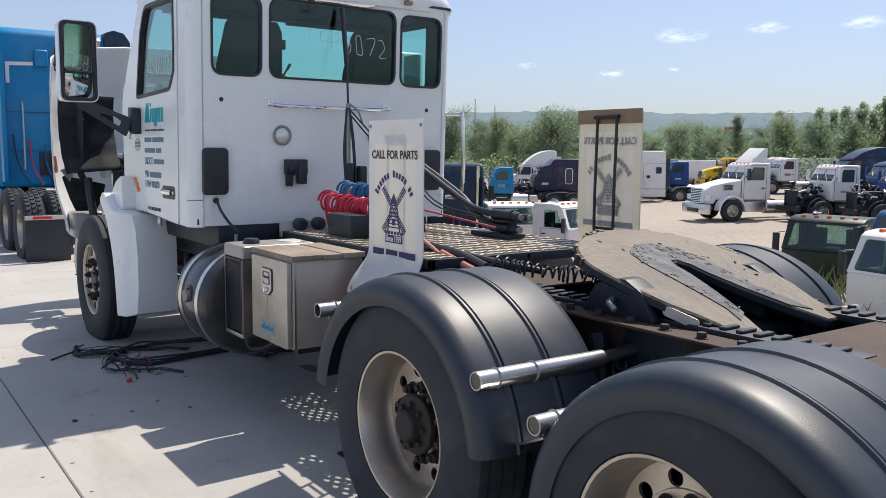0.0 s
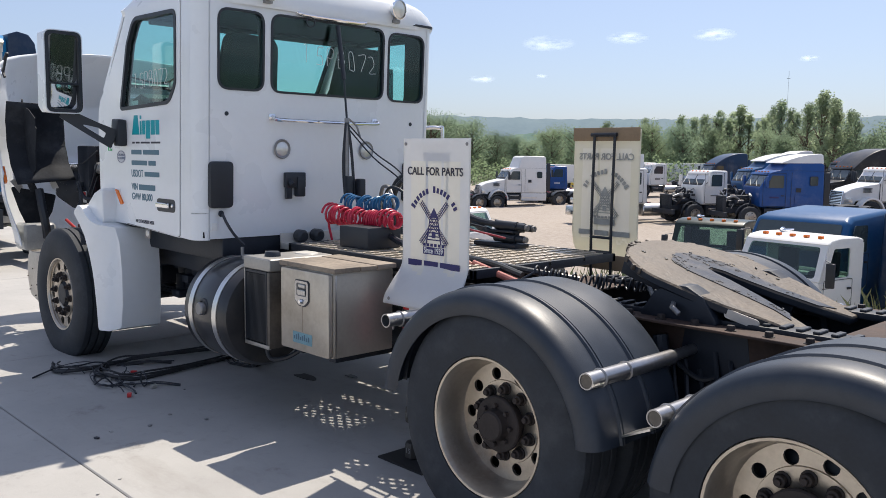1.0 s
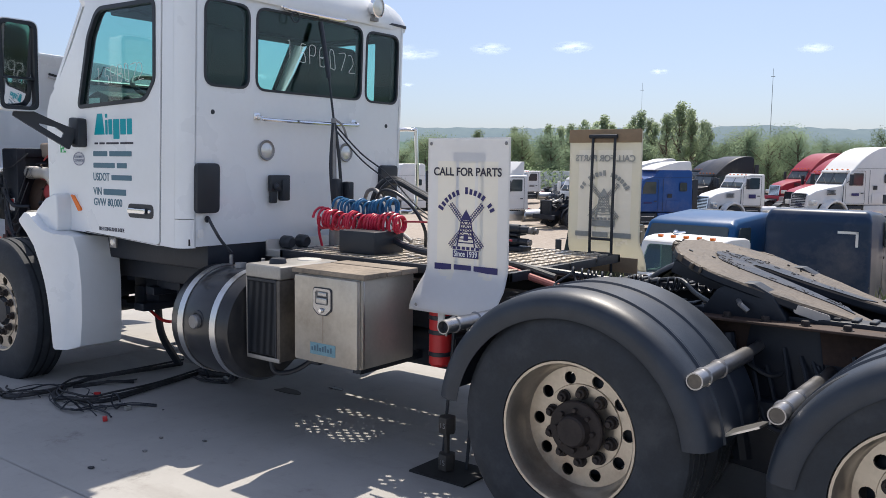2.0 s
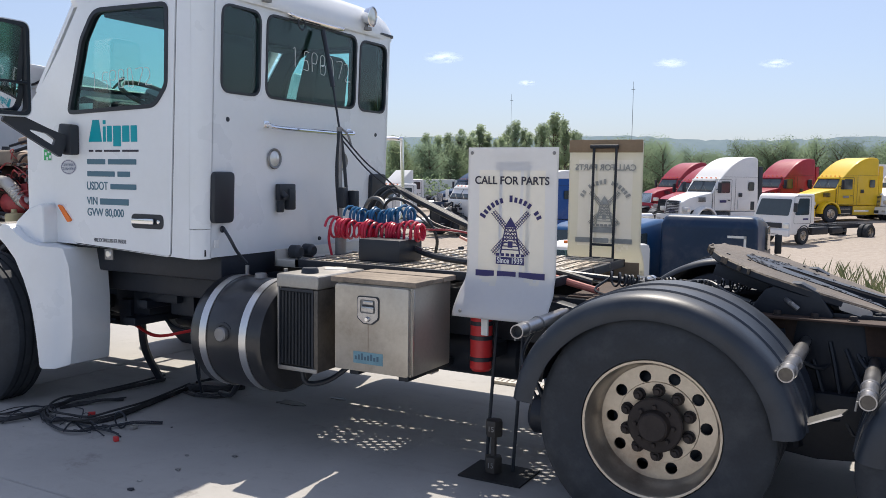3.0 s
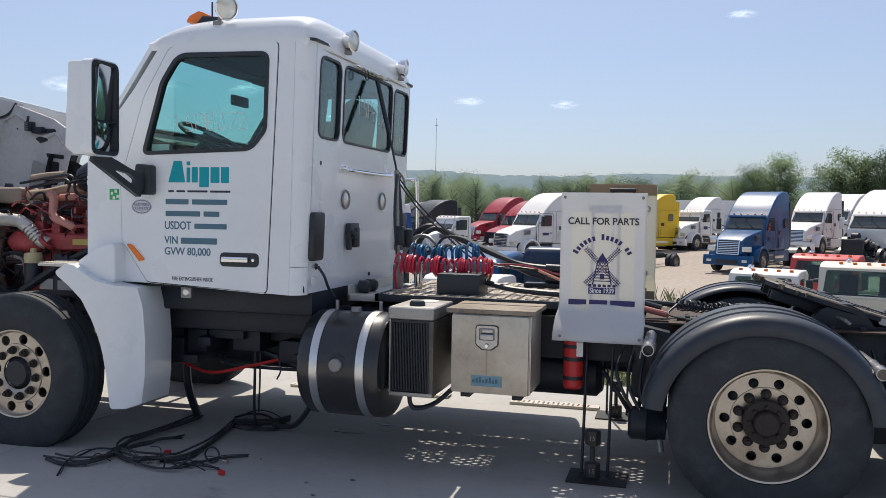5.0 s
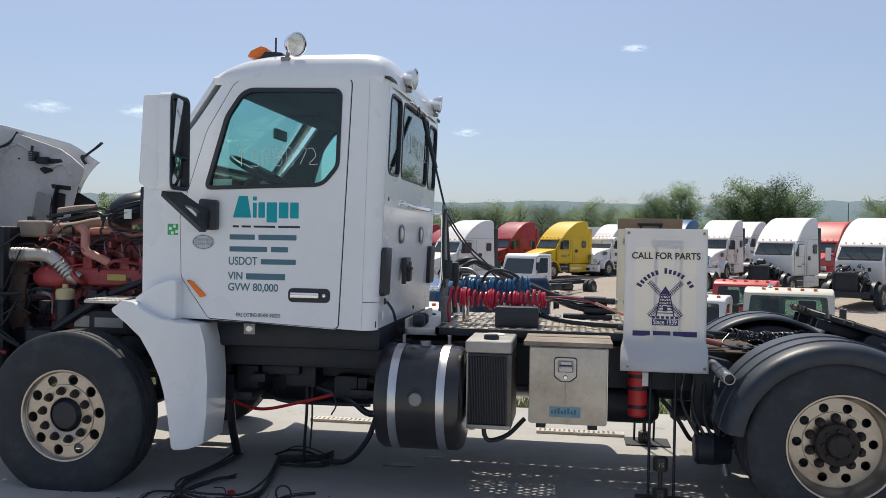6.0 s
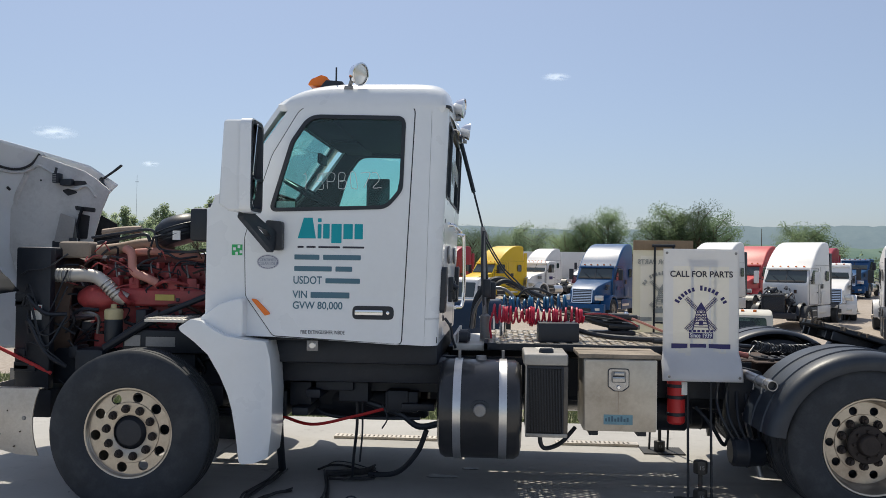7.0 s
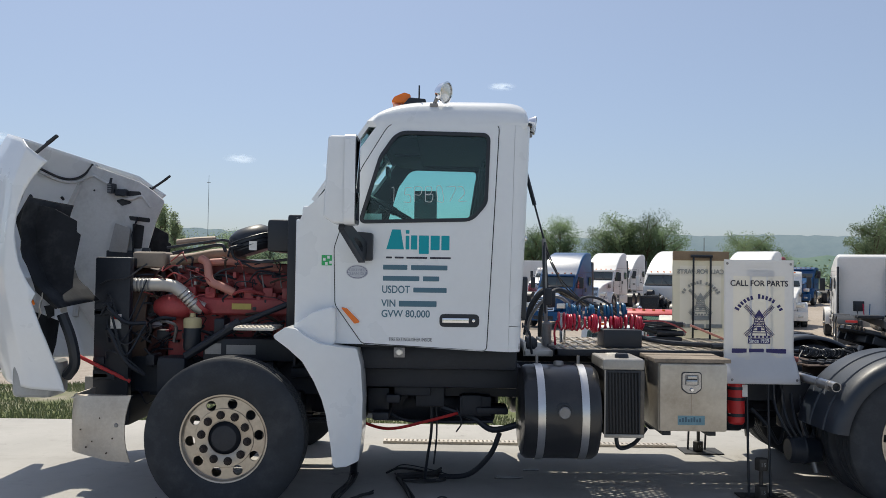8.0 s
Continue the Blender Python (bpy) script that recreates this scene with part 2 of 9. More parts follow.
def lathe(profile, seg=32, centre=(0, 0, 0), axis='y'):
    """A profile of (radius, along) turned about an axis through centre."""
    bm = bmesh.new()
    rings = []
    for r, h in profile:
        if r < 1e-5:
            rings.append([bm.verts.new((0, h, 0))])
        else:
            rings.append([bm.verts.new((r * math.cos(2 * math.pi * i / seg), h, r * math.sin(2 * math.pi * i / seg))) for i in range(seg)])
    for a, b in zip(rings, rings[1:]):
        for i in range(seg):
            j = (i + 1) % seg
            if len(a) == 1 and len(b) > 1:
                bm.faces.new((a[0], b[i], b[j]))
            elif len(b) == 1 and len(a) > 1:
                bm.faces.new((a[i], b[0], a[j]))
            elif len(a) > 1:
                bm.faces.new((a[i], b[i], b[j], a[j]))
    if axis == 'x':
        moved(bm, Matrix.Rotation(radians(-90), 4, 'Z'))
    elif axis == 'z':
        moved(bm, Matrix.Rotation(radians(90), 4, 'X'))
    return moved(bm, Matrix.Translation(centre))


def rod(a, b, r, seg=10, r2=None):
    """A round bar from a to b."""
    a, b = Vector(a), Vector(b)
    bm = bmesh.new()
    bmesh.ops.create_cone(bm, cap_ends=True, segments=seg, radius1=r, radius2=r if r2 is None else r2, depth=(b - a).length)
    q = (b - a).to_track_quat('Z', 'Y').to_matrix().to_4x4()
    return moved(bm, Matrix.Translation((a + b) / 2) @ q)


def spline(pts, n=8):
    """Points on a smooth curve through pts."""
    P = [Vector(p) for p in pts]
    P = [2 * P[0] - P[1]] + P + [2 * P[-1] - P[-2]]
    out = []
    for i in range(1, len(P) - 2):
        for j in range(n):
            t = j / n
            a, b, c, d = P[i - 1:i + 3]
            out.append(0.5 * (2 * b + (c - a) * t + (2 * a - 5 * b + 4 * c - d) * t * t + (3 * b - a - 3 * c + d) * t ** 3))
    return out + [P[-2]]


def tube(pts, r, seg=8, smooth_n=0, radii=None):
    """A round tube along points."""
    pts = spline(pts, smooth_n) if smooth_n else [Vector(p) for p in pts]
    bm = bmesh.new()
    rings, up = [], Vector((0.03, 0.02, 1))
    for i, p in enumerate(pts):
        d = (pts[min(i + 1, len(pts) - 1)] - pts[max(i - 1, 0)]).normalized()
        s = d.cross(up)
        if s.length < 1e-3:
            s = d.cross(Vector((1, 0, 0)))
        s.normalize()
        u = s.cross(d).normalized()
        up = u
        rr = radii(i / (len(pts) - 1)) if radii else r
        rings.append([bm.verts.new(p + rr * (math.cos(2 * math.pi * k / seg) * s + math.sin(2 * math.pi * k / seg) * u)) for k in range(seg)])
    for a, b in zip(rings, rings[1:]):
        for k in range(seg):
            bm.faces.new((a[k], a[(k + 1) % seg], b[(k + 1) % seg], b[k]))
    bm.faces.new(rings[0])
    bm.faces.new(rings[-1][::-1])
    return bm


def helix(a, b, r, turns, sag=0.0, per=14, squash=1.0):
    """Points of a coil from a to b that sags."""
    a, b = Vector(a), Vector(b)
    d = (b - a).normalized()
    s = d.cross(Vector((0, 0, 1))).normalized()
    u = s.cross(d)
    n = int(turns * per)
    out = []
    for i in range(n + 1):
        t = i / n
        w = 2 * math.pi * turns * t
        wob = 1 + 0.16 * math.sin(5.1 * t * 6 + 1) + 0.1 * math.sin(17 * t)
        out.append(a.lerp(b, t) + Vector((0, 0, -sag * 4 * t * (1 - t))) + r * wob * (math.cos(w) * s * squash + math.sin(w) * u) + d * 0.018 * math.sin(23 * t))
    return out


def text_mesh(body, size, material, parent, m, name="lettering", width=None, bold=0.0, label="", depth=0.0008):
    """Letters as a mesh, lying in the x-y plane of the pose m, centred."""
    cu = bpy.data.curves.new(name, 'FONT')
    cu.body, cu.size, cu.align_x, cu.align_y = body, size, 'CENTER', 'CENTER'
    cu.extrude, cu.offset = depth, bold
    tmp = bpy.data.objects.new("tmp", cu)
    me = bpy.data.meshes.new_from_object(tmp)
    bpy.data.objects.remove(tmp)
    bpy.data.curves.remove(cu)
    if width and len(me.vertices):
        xs = [v.co.x for v in me.vertices]
        k = width / (max(xs) - min(xs))
        for v in me.vertices:
            v.co.x *= k
    me.materials.clear()
    me.materials.append(material)
    ob = new(name, me)
    ob.parent = parent
    ob.matrix_basis = m
    if label:
        ob["label"] = label
    return ob


FACE_LEFT = Matrix(((1, 0, 0, 0), (0, 0, -1, 0), (0, 1, 0, 0), (0, 0, 0, 1)))


def on_left(x, y, z):
    """Pose for lettering on a wall that faces -y."""
    return Matrix.Translation((x, y, z)) @ FACE_LEFT


def smooth01(a, b, v):
    t = min(1.0, max(0.0, (v - a) / (b - a)))
    return t * t * (3 - 2 * t)


def lot_height(x, y):
    """Height of the gravel lot, which lies lower than the slab and tilts a little."""
    return -2.245 + 0.021 * max(-70, min(28, x)) + 0.025 * max(8, min(62, y))


def ground_height(x, y):
    t = smooth01(5.4, 11.5, y)
    edge = -0.1 - 0.02 * noise.noise((x * 0.4, y * 0.4, 0))
    bumps = 0.05 * noise.noise((x * 0.15, y * 0.15, 3)) if abs(x) < 120 and abs(y) < 120 else 0
    return edge * (1 - t) + (lot_height(x, y) + bumps) * t


def mix_node(nt, fac, a, b):
    m = nt.nodes.new("ShaderNodeMix")
    m.data_type = 'RGBA'
    for key, v in (("Factor", fac), ("A", a), ("B", b)):
        if isinstance(v, (tuple, float)):
            m.inputs[key].default_value = (*v, 1) if isinstance(v, tuple) else v
        else:
            nt.links.new(v, m.inputs[key])
    return m.outputs["Result"]


def noise_node(nt, scale, detail=4, rough=0.5, stretch=None):
    g = nt.nodes.new("ShaderNodeNewGeometry")
    n = nt.nodes.new("ShaderNodeTexNoise")
    n.inputs["Scale"].default_value, n.inputs["Detail"].default_value, n.inputs["Roughness"].default_value = scale, detail, rough
    v = g.outputs["Position"]
    if stretch:
        mp = nt.nodes.new("ShaderNodeMapping")
        mp.inputs["Scale"].default_value = stretch
        nt.links.new(v, mp.inputs["Vector"])
        v = mp.outputs[0]
    nt.links.new(v, n.inputs["Vector"])
    return n.outputs["Fac"]


def ramp(nt, v, a, b, lo=0.0, hi=1.0):
    r = nt.nodes.new("ShaderNodeMapRange")
    for k, x in (("From Min", a), ("From Max", b), ("To Min", lo), ("To Max", hi)):
        r.inputs[k].default_value = x
    nt.links.new(v, r.inputs["Value"])
    return r.outputs[0]


def base_material(name, rough):
    m = bpy.data.materials.new(name)
    m.use_nodes = True
    m.node_tree.nodes["Principled BSDF"].inputs["Roughness"].default_value = rough
    return m, m.node_tree, m.node_tree.nodes["Principled BSDF"]


def bump_node(nt, b, height, strength, dist):
    bp = nt.nodes.new("ShaderNodeBump")
    bp.inputs["Strength"].default_value, bp.inputs["Distance"].default_value = strength, dist
    nt.links.new(height, bp.inputs["Height"])
    nt.links.new(bp.outputs[0], b.inputs["Normal"])


CONCRETE, nt, b = base_material("worn_concrete", 0.85)
c = mix_node(nt, ramp(nt, noise_node(nt, 0.7, 6, 0.6), 0.35, 0.7), (0.425, 0.415, 0.395), (0.33, 0.322, 0.308))
c = mix_node(nt, ramp(nt, noise_node(nt, 9, 5, 0.7), 0.55, 0.8, 0, 0.4), c, (0.22, 0.21, 0.195))
c = mix_node(nt, ramp(nt, noise_node(nt, 2.1, 7, 0.75), 0.6, 0.72, 0, 0.6), c, (0.12, 0.11, 0.1))
c = mix_node(nt, ramp(nt, noise_node(nt, 140, 2, 0.5), 0.6, 0.75, 0, 0.3), c, (0.48, 0.465, 0.44))
c = mix_node(nt, ramp(nt, noise_node(nt, 0.35, 8, 0.7, (1, 4, 1)), 0.56, 0.7, 0, 0.35), c, (0.2, 0.18, 0.155))
nt.links.new(c, b.inputs["Base Color"])
bump_node(nt, b, noise_node(nt, 60, 6, 0.7), 0.25, 0.006)

GRAVEL, nt, b = base_material("gravel_and_dirt", 0.95)
c = mix_node(nt, ramp(nt, noise_node(nt, 0.12, 6, 0.6), 0.35, 0.7), (0.325, 0.28, 0.235), (0.25, 0.212, 0.175))
c = mix_node(nt, ramp(nt, noise_node(nt, 5, 6, 0.8), 0.4, 0.7), c, (0.415, 0.365, 0.315))
geo = nt.nodes.new("ShaderNodeNewGeometry")
sep = nt.nodes.new("ShaderNodeSeparateXYZ")
nt.links.new(geo.outputs["Position"], sep.inputs[0])
bank = nt.nodes.new("ShaderNodeMath")
bank.operation = 'MULTIPLY'
nt.links.new(ramp(nt, sep.outputs[1], 10, 6), bank.inputs[0])
nt.links.new(ramp(nt, noise_node(nt, 0.8, 5), 0.3, 0.5), bank.inputs[1])
c = mix_node(nt, bank.outputs[0], c, (0.11, 0.13, 0.045))
far_green = nt.nodes.new("ShaderNodeMath")
far_green.operation = 'MULTIPLY'
nt.links.new(ramp(nt, sep.outputs[1], 78, 92), far_green.inputs[0])
far_green.inputs[1].default_value = 0.85
c = mix_node(nt, far_green.outputs[0], c, (0.06, 0.085, 0.03))
nt.links.new(c, b.inputs["Base Color"])
bump_node(nt, b, noise_node(nt, 25, 6, 0.7), 0.4, 0.03)

GRASS, nt, b = base_material("grass_blades", 0.6)
oi = nt.nodes.new("ShaderNodeNewGeometry")
c = mix_node(nt, oi.outputs["Random Per Island"], (0.13, 0.175, 0.065), (0.27, 0.28, 0.14))
nt.links.new(c, b.inputs["Base Color"])
b.inputs["Transmission Weight"].default_value = 0.0

# one sheet of ground out to the horizon
xs = sorted({round(s * v, 2) for s in (-1, 1) for v in [0, 2, 4, 6, 8, 10, 13, 16, 20, 25, 30, 36, 43, 50, 60, 72, 90, 120, 170, 260, 420, 700, 1200, 2200, 4000]})
ys = sorted({-4000, -2000, -800, -300, -120, -60, -35, -20, -8, 0, 1, 2, 3, 4, 5, 6, 7, 8, 9, 10, 12, 14, 17, 20, 24, 28, 33, 38, 44, 50, 57, 65, 75, 90, 110, 140, 190, 280, 450, 800, 1500, 2600, 4000})
bm = bmesh.new()
grid = [[bm.verts.new((x, y, ground_height(x, y))) for x in xs] for y in ys]
for r0, r1 in zip(grid, grid[1:]):
    for i in range(len(xs) - 1):
        bm.faces.new((r0[i], r0[i + 1], r1[i + 1], r1[i]))
tagged(part("ground", bm, GRAVEL, None), "pale brown gravel and dirt lot sloping away", "ground", kind="structure")

pavement = thing("pavement", "worn light concrete slab with sawn joints", "pavement", kind="structure")
bm = box(-2.297, 2.297, -2.147, 2.147, -0.3, 0, 0.006, 1)
panel_mesh = None
for iy in range(8):
    for ix in range(16):
        p = part("concrete_panel", panel_mesh or bm, CONCRETE, pavement)
        panel_mesh = p.data
        p.location = (-39 + 4.6 * ix, 0.05 - 4.3 * iy, 0.0015 * math.sin(7.7 * ix + 3.1 * iy))


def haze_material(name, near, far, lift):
    """Distant woods as a backdrop: haze is put into the colour and a faint glow."""
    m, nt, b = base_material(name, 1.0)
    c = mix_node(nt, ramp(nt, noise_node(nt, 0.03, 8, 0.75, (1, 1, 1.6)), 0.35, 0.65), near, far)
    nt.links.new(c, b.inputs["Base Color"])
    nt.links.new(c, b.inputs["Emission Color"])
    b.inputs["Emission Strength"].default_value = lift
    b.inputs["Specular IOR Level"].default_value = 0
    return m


def hills(name, label, dist, low, high, seed, material, a0, a1):
    """A wooded ridge, a solid bank with a knobbly top, round the far side of the lot."""
    bm = bmesh.new()
    n = 420
    rows = []
    for i in range(n + 1):
        a = radians(a0 + (a1 - a0) * i / n)
        big = 0.5 + 0.5 * noise.noise((seed, a * 4.5, 0)) + 0.2 * noise.noise((seed, a * 11, 5))
        h = low + (high - low) * max(0, min(1.2, big))
        h += dist * 0.0016 * (noise.noise((seed, a * 160, 1)) + 0.6 * noise.noise((seed, a * 420, 2)))
        ca, sa = math.cos(a), math.sin(a)
        rows.append([bm.verts.new((ca * (dist + k * dist * 0.12), sa * (dist + k * dist * 0.12), z)) for k, z in ((-0.9, -12), (-0.3, h * 0.55), (0, h), (1.5, h * 0.9), (2.5, -12))])
    for r0, r1 in zip(rows, rows[1:]):
        for k in range(4):
            bm.faces.new((r0[k], r0[k + 1], r1[k + 1], r1[k]))
    return tagged(part(name, bm, material, None, smooth=85), label, "hills", kind="structure")


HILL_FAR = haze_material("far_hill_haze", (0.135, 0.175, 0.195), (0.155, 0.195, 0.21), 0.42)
HILL_NEAR = haze_material("near_hill_haze", (0.09, 0.135, 0.115), (0.135, 0.18, 0.145), 0.38)
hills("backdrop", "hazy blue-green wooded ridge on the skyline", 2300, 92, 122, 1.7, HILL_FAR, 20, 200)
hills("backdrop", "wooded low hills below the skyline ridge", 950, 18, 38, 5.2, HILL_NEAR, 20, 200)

# grass along the slab's edge
random.seed(3)


def grass_strip(name, label, x0, x1, y0, y1, count, h0, h1):
    bm = bmesh.new()
    for _ in range(count):
        x, y = random.uniform(x0, x1), y0 + (y1 - y0) * random.random() ** 1.3
        if noise.noise((x * 0.7, y * 0.7, 9)) < -0.25:
            continue
        z, h, a = ground_height(x, y) - 0.02, random.uniform(h0, h1), random.uniform(0, math.pi)
        w, lx, ly = 0.004 + 0.005 * random.random(), random.uniform(-0.5, 0.5) * h, random.uniform(-0.5, 0.5) * h
        cx, cy = w * math.cos(a), w * math.sin(a)
        v = [bm.verts.new(p) for p in ((x - cx, y - cy, z), (x + cx, y + cy, z), (x + cx * 0.7 + lx * 0.4, y + cy * 0.7 + ly * 0.4, z + h * 0.6), (x + lx, y + ly, z + h))]
        bm.faces.new((v[0], v[1], v[2]))
        bm.faces.new((v[0], v[2], v[3]))
    me = bpy.data.meshes.new(name)
    bm.to_mesh(me)
    bm.free()
    me.materials.append(GRASS)
    return tagged(new(name, me), label, "grass", kind="stuff")


grass_strip("grass", "uneven green grass along the slab edge", -16, 9, 2.22, 7.5, 130000, 0.03, 0.1)

# ---- wheels ----


def circle(r, n=20, cx=0.0, cy=0.0):
    return [(cx + r * math.cos(2 * math.pi * i / n), cy + r * math.sin(2 * math.pi * i / n)) for i in range(n)]


def tyre_mesh():
    prof = [(0.285, -0.105), (0.31, -0.13), (0.37, -0.145), (0.44, -0.142), (0.49, -0.13), (0.512, -0.115), (0.52, -0.105)]
    for g in (-0.062, 0.0, 0.062):
        prof += [(0.521, g - 0.008), (0.508, g - 0.006), (0.508, g + 0.006), (0.521, g + 0.008)]
    prof += [(0.52, 0.105), (0.512, 0.115), (0.49, 0.13), (0.44, 0.142), (0.37, 0.145), (0.31, 0.13), (0.285, 0.105), (0.285, -0.105)]
    return lathe(prof, 56)


def make_wheel(parent, name, m, driven, with_inner):
    """One wheel, or the two of a driven axle's end, with its outer face to -y."""
    w = new(name)
    w.parent = parent
    w.matrix_basis = m
    key = "driven" if driven else "steer"
    if key not in WHEELS:
        got = {}
        tyre = tyre_mesh()
        for v in tyre.verts:
            r = max(0.01, math.hypot(v.co.x, v.co.z))
            if driven and r < 0.3135:
                v.co.x, v.co.z = v.co.x * 0.3135 / r, v.co.z * 0.3135 / r
        if not driven:
            for v in tyre.verts:
                r = max(0.01, math.hypot(v.co.x, v.co.z))
                k = 1 + 0.12 * max(0, r - 0.3) / r
                v.co.x, v.co.z = v.co.x * k, v.co.z * k
        got["tyre"] = (tyre, RUBBER)
        if driven:
            rim = lathe([(0.308, -0.128), (0.312, -0.12), (0.30, -0.108), (0.292, -0.09), (0.285, -0.02), (0.272, 0.02), (0.262, 0.04)], 48)
            rim2 = lathe([(0.308, -0.128), (0.298, -0.126), (0.285, -0.10), (0.274, -0.02), (0.262, 0.02), (0.25, 0.03)], 48)
            disc = plate(circle(0.272, 48), [circle(0.0275, 14, 0.213 * math.cos(a), 0.213 * math.sin(a)) for a in [2 * math.pi * i / 10 for i in range(10)]] + [circle(0.09, 24)], 0.018, 0.032)
            disc = join(disc, lathe([(0.186, 0.019), (0.183, 0.012), (0.12, 0.012), (0.1, 0.018)], 40))
            ny, nr, d0 = 0.016, 0.148, 0.018
            hub = lathe([(0, -0.094), (0.058, -0.094), (0.066, -0.086), (0.07, -0.06), (0.074, -0.052), (0.118, -0.048), (0.124, -0.042), (0.124, -0.028), (0.1, -0.022), (0.1, 0.03), (0, 0.03)], 32)
        else:
            rim = lathe([(0.300, -0.122), (0.304, -0.115), (0.295, -0.105), (0.285, -0.09), (0.275, 0.1)], 48)
            rim2 = lathe([(0.300, -0.122), (0.29, -0.12), (0.28, -0.105), (0.284, -0.092), (0.278, -0.086)], 48)
            disc = plate(circle(0.281, 48), [circle(0.0345, 16, 0.236 * math.cos(a), 0.236 * math.sin(a)) for a in [2 * math.pi * i / 10 + 0.1 for i in range(10)]] + [circle(0.115, 24)], -0.088, -0.07)
            disc = join(disc, lathe([(0.204, -0.087), (0.2, -0.094), (0.125, -0.094), (0.113, -0.086)], 40))
            ny, nr, d0 = -0.09, 0.158, -0.088
            hub = lathe([(0, -0.105), (0.05, -0.11), (0.085, -0.105), (0.092, -0.09), (0.112, -0.07), (0.116, 0.05), (0, 0.05)], 32)
        got["rim"] = (join(rim, rim2), WHEEL)
        got["wheel_disc"] = (disc, WHEEL)
        got["hub"] = (hub, HUB if driven else FRAME)
        nut = lathe([(0, ny - 0.05), (0.012, ny - 0.05), (0.013, ny - 0.036), (0.021, ny - 0.034), (0.0225, ny - 0.03), (0.0225, ny - 0.012), (0.029, ny - 0.01), (0.0295, ny + 0.002)], 12)
        got["wheel_nut"] = (nut, HUB)
        got["brake_drum"] = (lathe([(0, 0.06), (0.2, 0.06), (0.225, 0.075), (0.225, 0.25), (0, 0.26)], 32), FRAME)
        got["axle_bolt"] = (lathe([(0, -0.068), (0.009, -0.068), (0.011, -0.062), (0.011, -0.045)], 8), HUB)
        WHEELS[key] = got
    got = WHEELS[key]

    def add(kind, off=None, at=None):
        o = part(kind, got[kind][0], got[kind][1], at or w)
        got[kind] = (o.data, got[kind][1])
        if off is not None:
            o.matrix_basis = off
        return o
    add("tyre"), add("rim"), add("wheel_disc"), add("hub"), add("brake_drum")
    r = 0.148 if driven else 0.158
    for i in range(10):
        a = 2 * math.pi * (i + 0.5 * driven) / 10 + (0.0 if driven else 0.49)
        add("wheel_nut", Matrix.Translation((r * math.cos(a), 0, r * math.sin(a))))
    if driven:
        for i in range(8):
            a = 2 * math.pi * i / 8
            add("axle_bolt", Matrix.Translation((0.086 * math.cos(a), 0, 0.086 * math.sin(a))))
    if with_inner:
        add("tyre", Matrix.Translation((0, 0.33, 0)))
    return w


WHEELS = {}
MIRRORED = Matrix.Rotation(math.pi, 4, 'Z')

# ---- the truck ----
truck = thing("day_cab_truck", "white day cab tractor truck with its hood tilted open", "truck")
AX = (4.83, 6.155)
for s in (-1, 1):
    make_wheel(truck, "front_wheel", Matrix.Translation((0.025, s * 1.11, 0.485)) @ (MIRRORED if s > 0 else Matrix()), False, False)
    for x in AX:
        make_wheel(truck, "drive_wheel", Matrix.Translation((x, s * 1.055, 0.515 if x < 5 else 0.495)) @ (MIRRORED if s > 0 else Matrix()), True, True)

# frame
for s in (-1, 1):
    y = s * 0.41
    rail = join(box(-1.05, 6.95, y - 0.005, y + 0.005, 0.68, 0.95, 0.002, 1), box(-1.05, 6.95, min(y, y - s * 0.08), max(y, y - s * 0.08), 0.94, 0.952), box(-1.05, 6.95, min(y, y - s * 0.08), max(y, y - s * 0.08), 0.68, 0.69))
    part("frame_rail", rail, FRAME, truck, "greasy black frame rail")
for x in (-0.9, 0.75, 2.0, 3.2, 4.1, 4.83, 5.5, 6.13, 6.9):
    part("cross_member", box(x - 0.06, x + 0.06, -0.4, 0.4, 0.72, 0.9, 0.01), FRAME, truck)
for x in AX:
    part("axle", join(lathe([(0, -0.95), (0.065, -0.95), (0.07, -0.4), (0.13, -0.25), (0.22, -0.12), (0.24, 0.0), (0.22, 0.12), (0.13, 0.25), (0.07, 0.4), (0.065, 0.95), (0, 0.95)], 20, (x, 0, 0.515))), FRAME, truck, "dark drive axle with differential")
    for s in (-1, 1):
        part("air_spring", lathe([(0, 0.4), (0.11, 0.4), (0.14, 0.46), (0.15, 0.55), (0.14, 0.62), (0.11, 0.66), (0, 0.66)], 16, (x + 0.38, s * 0.42, 0), 'z'), BLACK, truck)
        part("spring_arm", box(x - 0.55, x + 0.45, s * 0.42 - 0.05, s * 0.42 + 0.05, 0.34, 0.41, 0.015), FRAME, truck)
        part("shock_absorber", rod((x - 0.12, s * 0.47, 0.42), (x - 0.2, s * 0.5, 0.85), 0.035), FRAME, truck)
part("steer_axle", join(box(-0.06, 0.06, -0.85, 0.85, 0.36, 0.46, 0.02), rod((0.2, -0.8, 0.42), (0.2, 0.8, 0.42), 0.02)), FRAME, truck)
for s in (-1, 1):
    part("leaf_spring", join(*[box(-0.75 + 0.12 * k, 0.75 - 0.12 * k, s * 0.42 - 0.05, s * 0.42 + 0.05, 0.47 + 0.022 * k, 0.489 + 0.022 * k, 0.004) for k in range(4)]), FRAME, truck)
part("drive_shaft", rod((1.0, 0, 0.72), (4.6, 0, 0.58), 0.06, 14), FRAME, truck)
part("transmission", join(box(0.45, 1.25, -0.25, 0.25, 0.5, 1.0, 0.06), lathe([(0, 0.2), (0.3, 0.2), (0.3, 0.5), (0, 0.5)], 20, (0, 0, 0.75), 'x')), FRAME, truck)
